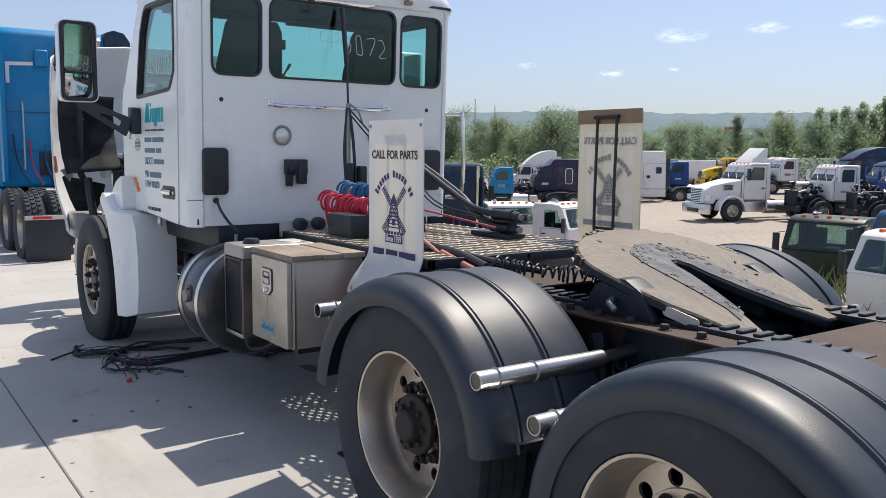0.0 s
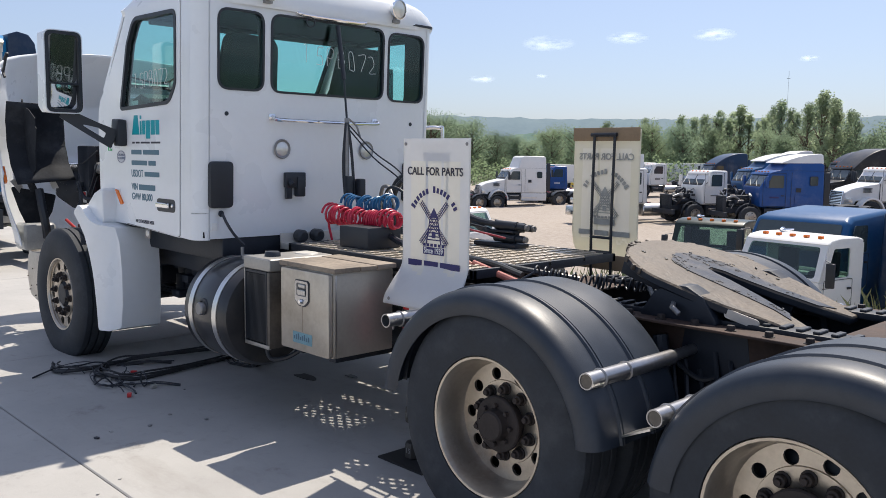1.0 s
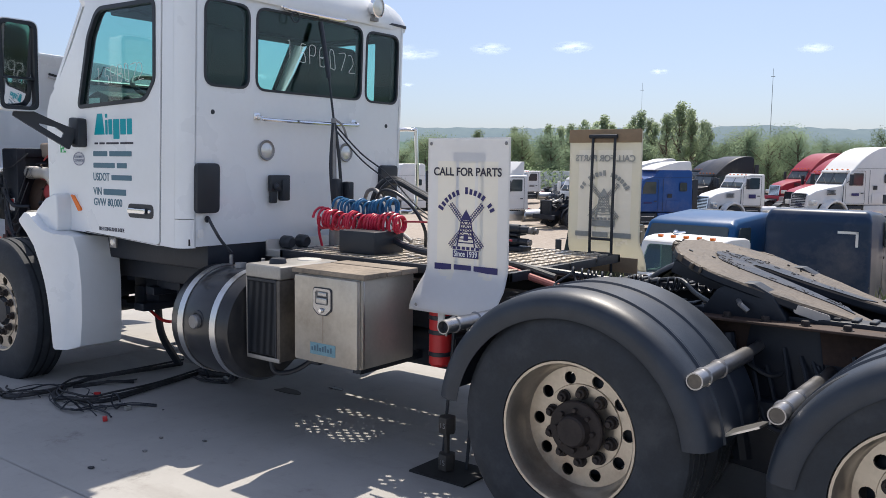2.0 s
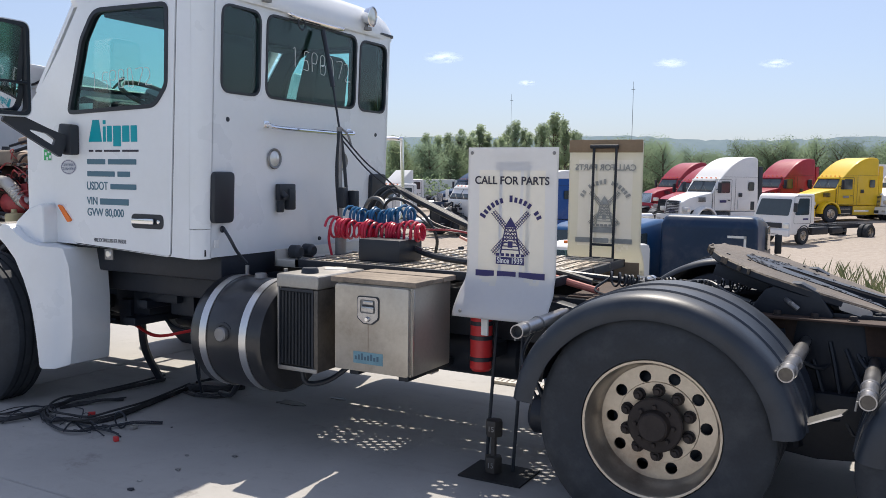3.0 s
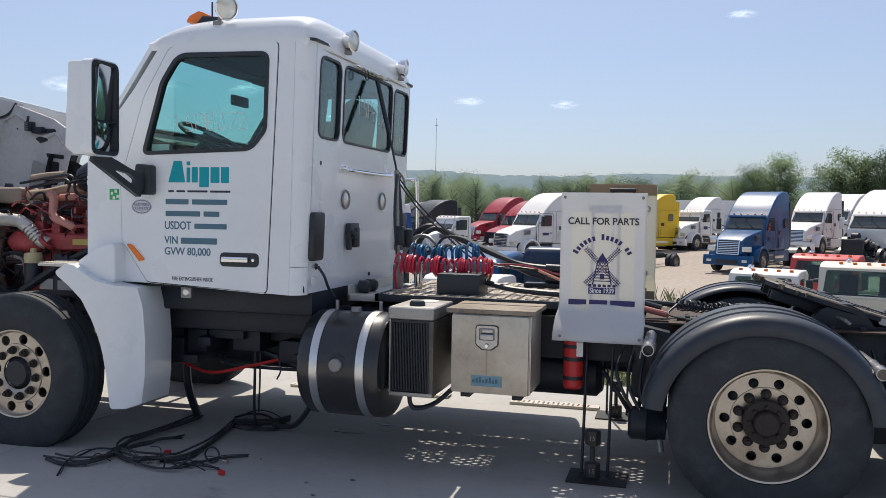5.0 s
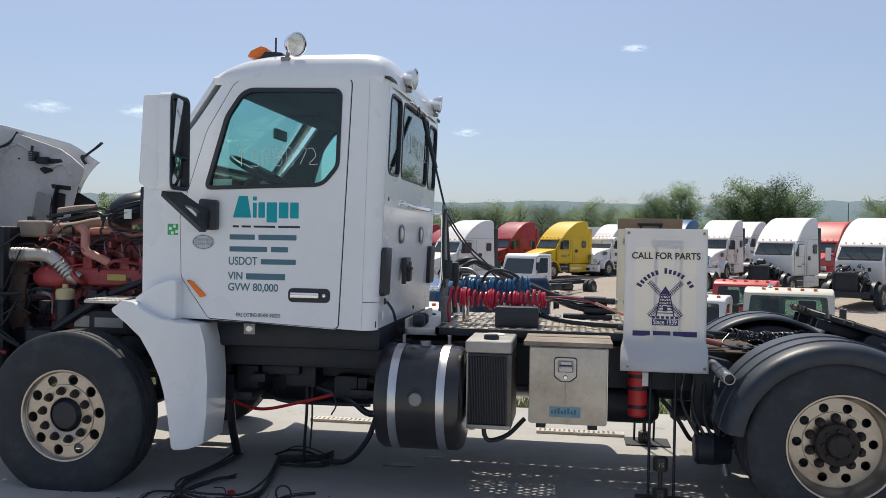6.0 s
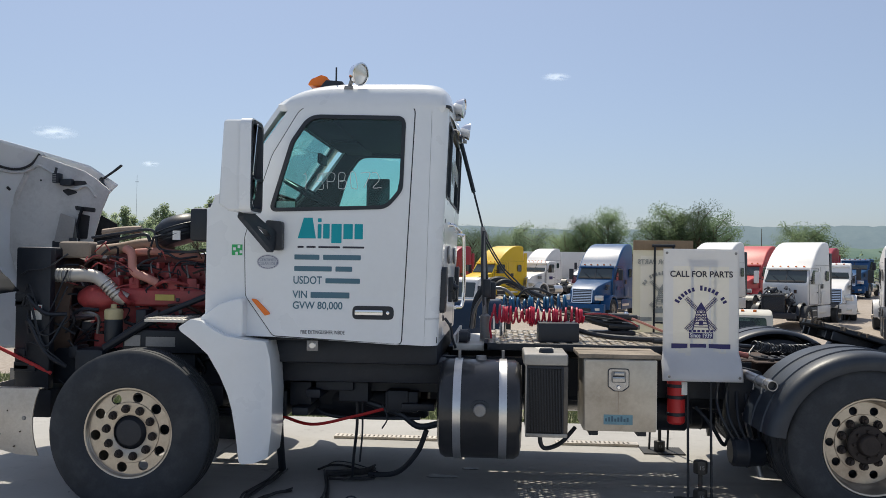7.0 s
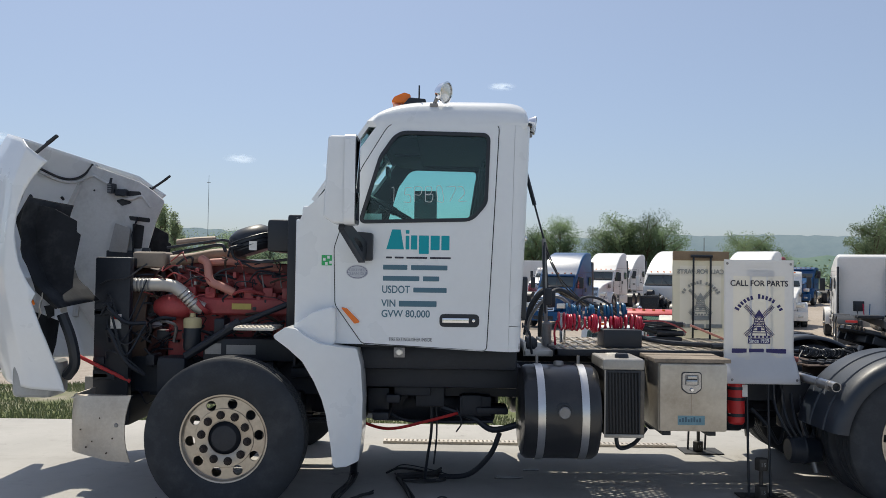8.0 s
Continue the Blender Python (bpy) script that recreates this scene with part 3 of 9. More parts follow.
part("exhaust_canister", lathe([(0, 0.0), (0.13, 0.0), (0.15, 0.03), (0.15, 0.95), (0.13, 0.98), (0, 0.98)], 20, (0.95, -0.1, 0.58), 'x'), FRAME, truck)
part("underbody", box(0.5, 2.05, -0.86, 0.86, 0.93, 1.1, 0.03), FRAME, truck, "black cab underbody")
part("step_beam", box(0.62, 2.1, -0.72, -0.45, 0.78, 0.95, 0.03), FRAME, truck)
random.seed(8)
for k in range(16):
    x, z = random.uniform(0.5, 1.8), random.uniform(0.5, 0.82)
    part("chassis_bracket", box(x, x + random.uniform(0.06, 0.3), -0.5 - random.uniform(0, 0.22), -0.3, z, z + random.uniform(0.05, 0.2), 0.015), FRAME, truck)

# cab
WINDOW_SIDE = rounded([(0.912, 1.985), (1.70, 2.01), (1.80, 2.13), (1.815, 2.615), (1.17, 2.625), (1.05, 2.45)], [0.03, 0.12, 0.1, 0.05, 0.14, 0.2], 6)
DOOR = rounded([(0.94, 1.135), (1.812, 1.092), (1.885, 2.695), (1.115, 2.69), (0.915, 2.36), (0.735, 1.80), (0.748, 1.40)], [0.04, 0.03, 0.05, 0.12, 0.3, 0.15, 0.08], 5)
CAB_SIDE = [(0.47, 1.2), (0.56, 1.13), (0.94, 1.125), (1.9665, 1.083), (2.0, 2.70), (1.04, 2.70), (0.84, 2.42), (0.70, 2.25), (0.60, 2.14), (0.52, 2.07), (0.48, 1.98), (0.47, 1.9)]
BACK_X = 2.085


def lean(bm):
    """The cab's rear leans back a little."""
    for v in bm.verts:
        v.co.x += 0.035 * (v.co.z - 1.9) * smooth01(1.9, 2.05, v.co.x)
    return bm


cab = new("cab")
cab.parent = truck
for s in (-1, 1):
    y0, y1 = sorted((s * 1.045, s * 1.015))
    part("side_panel", plate(CAB_SIDE, [inset(DOOR, -0.0075)], y0, y1), WHITE, cab)
    y0, y1 = sorted((s * 1.052, s * 1.017))
    dob = part("door", bevelled(plate(DOOR, [inset(WINDOW_SIDE, -0.012)], y0, y1), 0.004, 1, 60), WHITE, truck)
    y0, y1 = sorted((s * 1.058, s * 1.03))
    part("window_seal", plate(inset(WINDOW_SIDE, -0.012), [inset(WINDOW_SIDE, 0.014)], y0, y1), BLACK, dob)
    y0, y1 = sorted((s * 1.0415, s * 1.03))
    part("door_gasket", plate(inset(DOOR, -0.0074), [inset(DOOR, 0.004)], y0, y1), BLACK, dob)
    pane = part("window_pane", prism(inset(WINDOW_SIDE, 0.01), s * 1.034, s * 1.030), CABGLASS, dob, "green-tinted door glass")
    y0, y1 = sorted((s * 1.0165, s * 0.99))
    part("door_lining", plate(inset(CAB_SIDE, 0.03), [inset(WINDOW_SIDE, -0.0)], y0, y1), TRIM, cab)
    if s < 0:
        left_door = dob
# rear wall with three windows
R1 = rounded(rect(-0.895, -0.552, 2.1, 2.62), 0.075)
R2 = rounded(rect(-0.487, 0.515, 2.1, 2.625), 0.075)
R3 = rounded(rect(0.568, 0.93, 2.095, 2.612), 0.075)
back_outline = rect(-0.965, 0.965, 1.09, 2.70)
part("rear_wall", lean(plate(back_outline, [inset(r, -0.008) for r in (R1, R2, R3)], BACK_X - 0.03, BACK_X, 'x')), WHITE, cab)
part("rear_lining", lean(plate(rect(-0.95, 0.95, 1.12, 2.66), [inset(r, 0.004) for r in (R1, R2, R3)], BACK_X - 0.06, BACK_X - 0.032, 'x')), TRIM, cab)
for r in (R1, R2, R3):
    win = part("rear_window", lean(plate(inset(r, -0.008), [inset(r, 0.008)], BACK_X - 0.025, BACK_X + 0.006, 'x')), BLACK, cab, "black rubber window seal")
    part("window_pane", lean(prism(inset(r, 0.006), BACK_X - 0.014, BACK_X - 0.010, axis='x')), CABGLASS, win, "green-tinted rear glass")
for s in (-1, 1):
    # rounded rear corner, with a seam above the lower panel
    arc = [(1.985, s * 1.045)] + [(1.995 + 0.09 * math.sin(a), s * (0.955 + 0.09 * math.cos(a))) for a in [math.pi / 2 * i / 6 for i in range(7)]] + [(BACK_X, s * 0.965)]
    arc += [(BACK_X - 0.03, s * 0.955), (1.985, s * 1.015)]
    for z0, z1 in ((1.083, 1.262), (1.266, 2.70)):
        part("corner_panel", lean(prism(arc, z0, z1, axis='z')), WHITE, cab)
# roof
bm = bmesh.new()
NU, NV = 22, 26
rows = []
for i in range(NU + 1):
    u = -1 + 2 * i / NU
    u = math.copysign(abs(u) ** 0.6, u)
    row = []
    for j in range(NV + 1):
        v = -1 + 2 * j / NV
        v = math.copysign(abs(v) ** 0.6, v)
        ex = 9 if u > 0 else 3.2
        dome = max(0, 1 - abs(u) ** ex) ** 0.5 * max(0, 1 - abs(v) ** 9) ** 0.5
        x = 1.53 + (0.51 if u < 0 else 0.58) * u - (0.07 * (1 - dome) if u < 0 else 0) + 0.03 * max(0, u)
        x -= 0.1 * abs(v) ** 6 * max(0, u) ** 6 * 0.5
        row.append(bm.verts.new((x, 1.05 * v * (1 - 0.012 * dome), 2.703 + 0.2 * dome)))
    rows.append(row)
for a, b2 in zip(rows, rows[1:]):
    for j in range(NV):
        bm.faces.new((a[j], a[j + 1], b2[j + 1], b2[j]))
edge = [e for e in bm.edges if e.is_boundary]
ext = bmesh.ops.extrude_edge_only(bm, edges=edge)
for g in ext["geom"]:
    if isinstance(g, bmesh.types.BMVert):
        g.co.z = 2.66
        g.co.y *= 0.985
        g.co.x = 1.53 + (g.co.x - 1.53) * 0.985
part("roof", bm, WHITE, cab, smooth=60)
part("roof_gap", lean(plate(rounded(rect(1.0, 2.10, -1.035, 1.035), 0.06), [rounded(rect(1.05, 2.0, -0.95, 0.95), 0.06)], 2.69, 2.706, 'z')), BLACK, cab)
part("headliner", box(1.0, 2.02, -0.98, 0.98, 2.645, 2.66), TRIM, cab)
# windscreen, cowl, firewall
ws = [(0.60, 2.14), (0.985, 2.70)]
wsd = Vector((ws[1][0] - ws[0][0], 0, ws[1][1] - ws[0][1])).normalized()
wsn = Vector((-wsd.z, 0, wsd.x))


def screen(outer, holes, t0, t1):
    """A plate in the sloping plane of the windscreen, given by (y, up the slope)."""
    bm = plate(outer, holes, t0, t1, 'x')
    m = Matrix(((wsn.x, 0, wsd.x, ws[0][0]), (0, 1, 0, 0), (wsn.z, 0, wsd.z, ws[0][1]), (0, 0, 0, 1)))
    return moved(bm, m)


SCREEN = rounded([(-0.96, 0.03), (0.96, 0.03), (0.93, 0.65), (-0.93, 0.65)], 0.08)
part("windscreen_frame", screen([(-1.04, -0.02), (1.04, -0.02), (1.03, 0.69), (-1.03, 0.69)], [SCREEN], 0.0, 0.03), WHITE, cab)
wsf = part("windscreen_seal", screen(inset(SCREEN, -0.01), [inset(SCREEN, 0.03)], 0.02, 0.04), BLACK, cab)
part("window_pane", screen(inset(SCREEN, 0.02), [], 0.024, 0.03), CABGLASS, wsf, "windscreen glass")
part("cowl", join(box(0.49, 0.63, -1.0, 1.0, 2.0, 2.1, 0.03), box(0.455, 0.485, -1.02, 1.02, 1.15, 2.0, 0.01)), WHITE, cab)
part("firewall", box(0.43, 0.45, -0.9, 0.9, 0.95, 2.02, 0.01), FRAME, cab)
part("cab_floor", box(0.5, 2.05, -1.0, 1.0, 1.1, 1.14), TRIM, cab)
part("dashboard", prism(rounded([(0.52, 1.3), (0.95, 1.35), (1.0, 1.75), (0.86, 1.95), (0.62, 2.03)], 0.06), -0.97, 0.97, 0.01), TRIM, cab)
part("sun_visor", join(box(1.08, 1.3, -0.9, -0.1, 2.61, 2.635, 0.01), box(1.08, 1.3, 0.1, 0.9, 2.61, 2.635, 0.01)), TRIM, cab)
for s in (-1, 1):
    seat = part("seat", join(box(1.22, 1.72, s * 0.55 - 0.26, s * 0.55 + 0.26, 1.48, 1.64, 0.05, 3), box(1.3, 1.64, s * 0.55 - 0.2, s * 0.55 + 0.2, 1.14, 1.48, 0.02)), SEAT, cab, "dark cloth driver's seat")
    back = prism(rounded([(1.62, 1.56), (1.78, 1.56), (1.92, 2.44), (1.86, 2.52), (1.78, 2.48), (1.74, 2.2)], 0.05), s * 0.5 - 0.25, s * 0.5 + 0.25, 0.07, 3)
    for v in back.verts:
        v.co.y = s * 0.5 + (v.co.y - s * 0.5) * (1 - 0.25 * smooth01(2.1, 2.52, v.co.z))
    part("seat_back", back, SEAT, seat)
bm = lathe([(0.235 + 0.017 * math.cos(a), 0.017 * math.sin(a)) for a in [2 * math.pi * i / 10 for i in range(11)]], 32)
bm = join(bm, rod((-0.23, 0, 0), (0.23, 0, 0), 0.02), rod((0, 0, 0), (0, 0, -0.23), 0.02), lathe([(0, -0.03), (0.07, -0.03), (0.07, 0.03), (0, 0.03)], 16))
moved(bm, Matrix.Translation((1.07, -0.47, 2.13)) @ Matrix.Rotation(radians(-62), 4, 'Y') @ Matrix.Rotation(radians(90), 4, 'Z'))
part("steering_wheel", bm, BLACK, cab)
part("steering_column", rod((0.75, -0.47, 1.85), (1.06, -0.47, 2.12), 0.04), TRIM, cab)
part("dash_hood", prism(rounded([(0.62, 1.98), (0.92, 1.94), (0.95, 2.08), (0.8, 2.12), (0.66, 2.08)], 0.03), -0.85, -0.15, 0.02), TRIM, cab)
part("window_paper", box(0.93, 1.06, -0.985, -0.982, 1.99, 2.05), mat("paper", (0.8, 0.8, 0.78), 0.7), cab)
part("far_side_panel", box(1.21, 1.43, 1.16, 1.2, 1.3, 2.43, 0.02), BLACK, cab, "dark upright panel beyond the far door")
part("cab_mirror", box(1.02, 1.05, -0.12, 0.12, 2.42, 2.5, 0.01), BLACK, cab)

# door furniture
base = part("handle_recess", prism(rounded(rect(1.482, 1.762, 1.254, 1.345), 0.035), -1.054, -1.046, axis='y'), BLACK, left_door)
part("door_handle", box(1.5, 1.69, -1.075, -1.058, 1.282, 1.318, 0.012, 3), CHROME, base, "chrome pull handle")
part("lock", lathe([(0, -0.008), (0.011, -0.006), (0.013, 0)], 12, (1.722, -1.055, 1.3)), CHROME, base)
part("side_marker", prism(rounded([(0.783, 1.386), (0.83, 1.375), (0.928, 1.278), (0.885, 1.268)], 0.012), -1.064, -1.05, 0.004), ORANGE, left_door, "amber side marker light")
oval = part("oval_sticker", prism([(0.898 + 0.077 * math.cos(a), 1.632 + 0.05 * math.sin(a)) for a in [2 * math.pi * i / 28 for i in range(28)]], -1.0535, -1.051), mat("silver_sticker", (0.55, 0.57, 0.62), 0.4, metal=0.2), left_door)
part("sticker_ring", plate([(0.898 + 0.07 * math.cos(a), 1.632 + 0.044 * math.sin(a)) for a in [2 * math.pi * i / 28 for i in range(28)]], [[(0.898 + 0.067 * math.cos(a), 1.632 + 0.041 * math.sin(a)) for a in [2 * math.pi * i / 28 for i in range(28)]]], -1.0545, -1.0536), NAVY, oval, "thin navy ring")
STICKER_INK = mat("grey_blue_ink", (0.25, 0.29, 0.38), 0.5)
text_mesh("CERTIFIED", 0.025, STICKER_INK, oval, on_left(0.898, -1.0545, 1.645))
text_mesh("CLEAN IDLE", 0.025, STICKER_INK, oval, on_left(0.898, -1.0545, 1.62))
GREEN = mat("green_sticker", (0.04, 0.4, 0.12), 0.45, var=0.05)
gs = part("green_sticker", box(0.645, 0.718, -1.0475, -1.0455, 1.675, 1.748), GREEN, cab)
for k, (a, b2) in enumerate(((0.655, 1.72), (0.685, 1.735), (0.67, 1.69), (0.7, 1.7))):
    part("sticker_mark", box(a, a + 0.018, -1.0485, -1.0477, b2 - 0.012, b2 + 0.008), WHITE, gs)

# lettering on the door; trade names and numbers are bars
YD = -1.0532


def bar(x0, x1, z0, z1, material, parent, name="print_bar", y=YD):
    return part(name, prism(rounded(rect(x0, x1, z0, z1), 0.004, 2), y - 0.0008, y + 0.0008), material, parent)


def word_bars(words, x, z, h, material, parent, unit):
    """Words as bars, one for each, of the given numbers of letters."""
    for n in words:
        bar(x, x + n * unit, z - h / 2, z + h / 2, material, parent)
        x += (n + 0.9) * unit


logo = part("logo_shape", prism([(1.1, 1.795), (1.225, 1.795), (1.2, 1.935), (1.14, 1.935)], YD - 0.0008, YD + 0.0008), TEAL, left_door, "teal block of a trade mark")
for x0, x1, z0, z1 in ((1.236, 1.262, 1.795, 1.892), (1.236, 1.262, 1.906, 1.932), (1.274, 1.318, 1.795, 1.895), (1.33, 1.4, 1.765, 1.895), (1.412, 1.476, 1.793, 1.895), (1.488, 1.545, 1.793, 1.895)):
    bar(x0, x1, z0, z1, TEAL, logo, "logo_shape")
word_bars([2, 3, 7, 7], 1.1, 1.737, 0.013, PRINT, left_door, 0.021)
word_bars([6, 9], 1.08, 1.668, 0.034, INK, left_door, 0.0285)
word_bars([9, 4], 1.08, 1.59, 0.034, INK, left_door, 0.0285)
text_mesh("USDOT", 0.074, INK, left_door, on_left(1.172, YD, 1.51), width=0.195, bold=0.001)
bar(1.295, 1.53, 1.493, 1.527, INK, left_door)
text_mesh("VIN", 0.07, INK, left_door, on_left(1.123, YD, 1.413), width=0.1, bold=0.001)
bar(1.195, 1.46, 1.393, 1.433, INK, left_door)
text_mesh("GVW 80,000", 0.07, INK, left_door, on_left(1.243, YD, 1.34), width=0.34, bold=0.001)
text_mesh("FIRE EXTINGUISHER INSIDE", 0.036, PRINT, left_door, on_left(1.28, YD, 1.161), width=0.3)
part("number_plate", box(1.162, 1.24, -1.0, -0.985, 1.03, 1.105, 0.004), STEEL, cab, "small metal plate under the door")
part("plate_rivet", lathe([(0, -0.006), (0.02, -0.005), (0.026, 0)], 14, (1.2, -1.0, 1.068)), ALU, cab)

# strokes of the stock number, chalked on the glass
CHALK = mat("white_chalk_paint", (0.75, 0.8, 0.78), 0.9, var=0.1)
STROKES = {"1": ["02 22 20"], "5": ["82 32 21 61 70 10"], "P": ["10 12 72 61 11"], "B": ["10 12 62 51 11 71 60 10"], "0": ["20 12 52 70 30 20"], "7": ["02 82 30"], "2": ["02 42 61 10 80"]}


def chalk(body, w, h, at, pitch, tilt=0.0):
    """The number, drawn as thin strokes in a plane given by at(a, b)."""
    out, a = [], 0.0
    for k, ch in enumerate(body):
        for s in STROKES[ch]:
            pts = [at(a + w * int(p[0]) / 8, h * int(p[1]) / 2 + tilt * a) for p in s.split()]
            out.append(tube(pts, 0.0021, 5, 4))
        a += pitch
    return out


def chalked(parent, marks):
    for bm in marks:
        part("chalk_digit", bm, CHALK, parent)


chalked(cab, chalk("15PB072", 0.07, 0.12, lambda a, b2: (BACK_X + 0.02, -0.22 + a, 2.325 + b2), 0.098, -0.06))
chalked(left_door, chalk("15PB072", 0.065, 0.1, lambda a, b2: (1.13 + a, -1.037, 2.13 + b2), 0.078, 0.03))

# rear wall fittings
for y in (-0.398, 0.363):
    lamp = part("work_lamp", lathe([(0.062, 0.0), (0.07, 0.008), (0.064, 0.016), (0.052, 0.012)], 24, (BACK_X - 0.004, y, 1.705), 'x'), STEEL, cab, "round lamp with a grey steel ring")
    part("lens", lathe([(0, 0.018), (0.03, 0.015), (0.053, 0.006)], 24, (BACK_X - 0.002, y, 1.705), 'x'), LAMPGLASS, lamp)
for y0, y1 in ((-0.97, -0.795), (0.74, 0.94)):
    vent = part("vent_cover", lean(prism(rounded(rect(y0, y1, 1.30, 1.615), 0.035), BACK_X - 0.01, BACK_X + 0.035, 0.012, axis='x')), BLACK, cab, "black plastic vent cover")
for y, z, r in ((-0.833, 1.935, 0.018), (0.815, 1.92, 0.018), (0.1, 1.15, 0.015), (-0.88, 1.262, 0.022)):
    part("grommet", lathe([(0, 0.01), (r * 0.8, 0.01), (r, 0.0)], 14, (BACK_X - 0.006, y, z), 'x'), BLACK, cab)
part("cable", tube([(BACK_X + 0.01, -0.88, 1.262), (BACK_X + 0.05, -0.87, 1.2), (BACK_X + 0.06, -0.82, 1.12), (BACK_X + 0.08, -0.76, 1.05)], 0.01, 6, 5), BLACK, cab)
tag = part("paper_label", box(BACK_X - 0.003, BACK_X - 0.001 + 0.001, -0.955, -0.915, 1.15, 1.2), mat("paper", (0.8, 0.8, 0.78), 0.7), cab)
# grab rail, upper rail, rear side rail
for y0, y1, z, r in ((-0.484, 0.44, 1.925, 0.014), (-0.29, 0.33, 2.665, 0.013)):
    rail = part("grab_rail", tube([(BACK_X + 0.0, y0, z), (BACK_X + 0.04, y0 + 0.01, z - 0.005), (BACK_X + 0.055, y0 + 0.08, z - 0.02), (BACK_X + 0.055, y1 - 0.08, z - 0.02), (BACK_X + 0.04, y1 - 0.01, z - 0.005), (BACK_X, y1, z)], r, 10, 5), CHROME, cab, "polished grab rail")
    for y in (y0, y1):
        part("rail_foot", box(BACK_X - 0.005, BACK_X + 0.012, y - 0.025, y + 0.025, z - 0.022, z + 0.022, 0.006), CHROME, rail)
part("grab_rail", tube([(BACK_X - 0.05, 1.0, 1.9), (BACK_X + 0.03, 1.1, 1.9), (BACK_X + 0.05, 1.13, 1.85), (BACK_X + 0.05, 1.13, 1.3), (BACK_X - 0.02, 1.02, 1.24)], 0.016, 10, 5), CHROME, cab, "polished grab rail")
# plug holders
for y, z in ((-0.3, 1.45),):
    hold = part("plug_holder", join(box(BACK_X, BACK_X + 0.04, y - 0.09, y + 0.08, z - 0.02, z + 0.09, 0.01), box(BACK_X, BACK_X + 0.03, y - 0.08, y - 0.03, z - 0.1, z, 0.008), box(BACK_X, BACK_X + 0.05, y + 0.0, y + 0.07, z - 0.085, z + 0.06, 0.012), rod((BACK_X + 0.03, y - 0.055, z + 0.03), (BACK_X + 0.07, y - 0.055, z + 0.0), 0.02)), BLACK, cab, "black trailer plug holder")
# lamps on the roof
def spot_lamp(x, y, z, aim, base, size=0.085):
    a = Vector(aim).normalized()
    q = a.to_track_quat('Y', 'Z').to_matrix().to_4x4()
    lamp = part("spot_lamp", moved(lathe([(0, -0.085), (0.03, -0.08), (0.065, -0.045), (0.082, 0.0), (0.086, 0.012), (0.076, 0.014)], 24), Matrix.Translation((x, y, z)) @ q @ Matrix.Scale(size / 0.085, 4)), CHROME, cab, "chrome spot lamp")
    part("lens", moved(lathe([(0, 0.012), (0.04, 0.01), (0.078, 0.004)], 24), Matrix.Translation((x, y, z)) @ q @ Matrix.Scale(size / 0.085, 4)), LAMPGLASS, lamp)
    part("lamp_bracket", join(rod(base, Vector((x, y, z)) - a * 0.05, 0.014), box(base[0] - 0.03, base[0] + 0.03, base[1] - 0.03, base[1] + 0.03, base[2] - 0.015, base[2] + 0.01, 0.004)), STEEL, lamp)


spot_lamp(1.50, -1.02, 2.918, (0.8, -0.5, -0.2), (1.42, -0.97, 2.835), 0.08)
spot_lamp(2.185, -0.545, 2.775, (1, -0.15, -0.1), (2.14, -0.545, 2.70), 0.075)
spot_lamp(2.185, 0.60, 2.785, (1, 0.1, -0.1), (2.14, 0.60, 2.70), 0.075)
bea = part("beacon", prism(rounded([(1.1, 2.875), (1.24, 2.875), (1.25, 2.935), (1.2, 2.95), (1.13, 2.92)], 0.02), -0.86, -0.68, 0.015), ORANGE, cab, "amber beacon on the roof")
part("beacon_base", prism(rounded([(1.17, 2.83), (1.36, 2.83), (1.36, 2.9), (1.24, 2.91)], 0.015), -0.88, -0.64, 0.01), BLACK, bea)
part("aerial", rod((1.31, -0.87, 2.86), (1.31, -0.87, 3.0), 0.006), BLACK, cab)

# left mirror
SHELL = rounded([(0.725, 1.985), (0.79, 1.943), (0.885, 1.943), (0.885, 2.513), (0.75, 2.513)], 0.03)
mir = part("mirror_housing", bevelled(prism(SHELL, -1.585, -1.345), 0.025, 3), WHITE, truck, "white mirror shell on a black arm")
# both glasses are turned in and down towards the cab
part("mirror_bezel", plate(rounded(rect(-1.59, -1.34, 1.945, 2.515), 0.05), [rounded(rect(-1.567, -1.363, 1.968, 2.492), 0.035)], 0.882, 0.935, axis='x', bev=0.004), BLACK, mir)
part("shell_rim", plate(rounded(rect(-1.598, -1.332, 1.937, 2.523), 0.055), [rounded(rect(-1.591, -1.339, 1.944, 2.516), 0.05)], 0.86, 0.93, axis='x'), WHITE, mir)
part("mirror_rib", box(0.89, 0.94, -1.57, -1.36, 2.14, 2.155, 0.003), BLACK, mir)
TURN_IN = Matrix.Translation((0.926, -1.465, 2.323)) @ Matrix.Rotation(radians(12.5), 4, 'Z') @ Matrix.Rotation(radians(4.3), 4, 'Y')
part("mirror_glass", moved(prism(rounded(rect(-0.1, 0.1, -0.166, 0.168), 0.03), -0.002, 0.002, axis='x'), TURN_IN), MIRROR, mir, "upper mirror glass")
bm = bmesh.new()
dome = [[bm.verts.new((-((0.02 * i) ** 2 + (0.0168 * j) ** 2) / 0.9, 0.02 * i, 0.0168 * j)) for i in range(-5, 6)] for j in range(-5, 6)]
for r0, r1 in zip(dome, dome[1:]):
    for q in range(10):
        bm.faces.new((r0[q], r0[q + 1], r1[q + 1], r1[q]))
part("mirror_glass", moved(bm, Matrix.Translation((0.93, -1.465, 2.054)) @ Matrix.Rotation(radians(14), 4, 'Z') @ Matrix.Rotation(radians(10), 4, 'Y')), MIRROR, mir, "lower curved mirror glass", smooth=60)
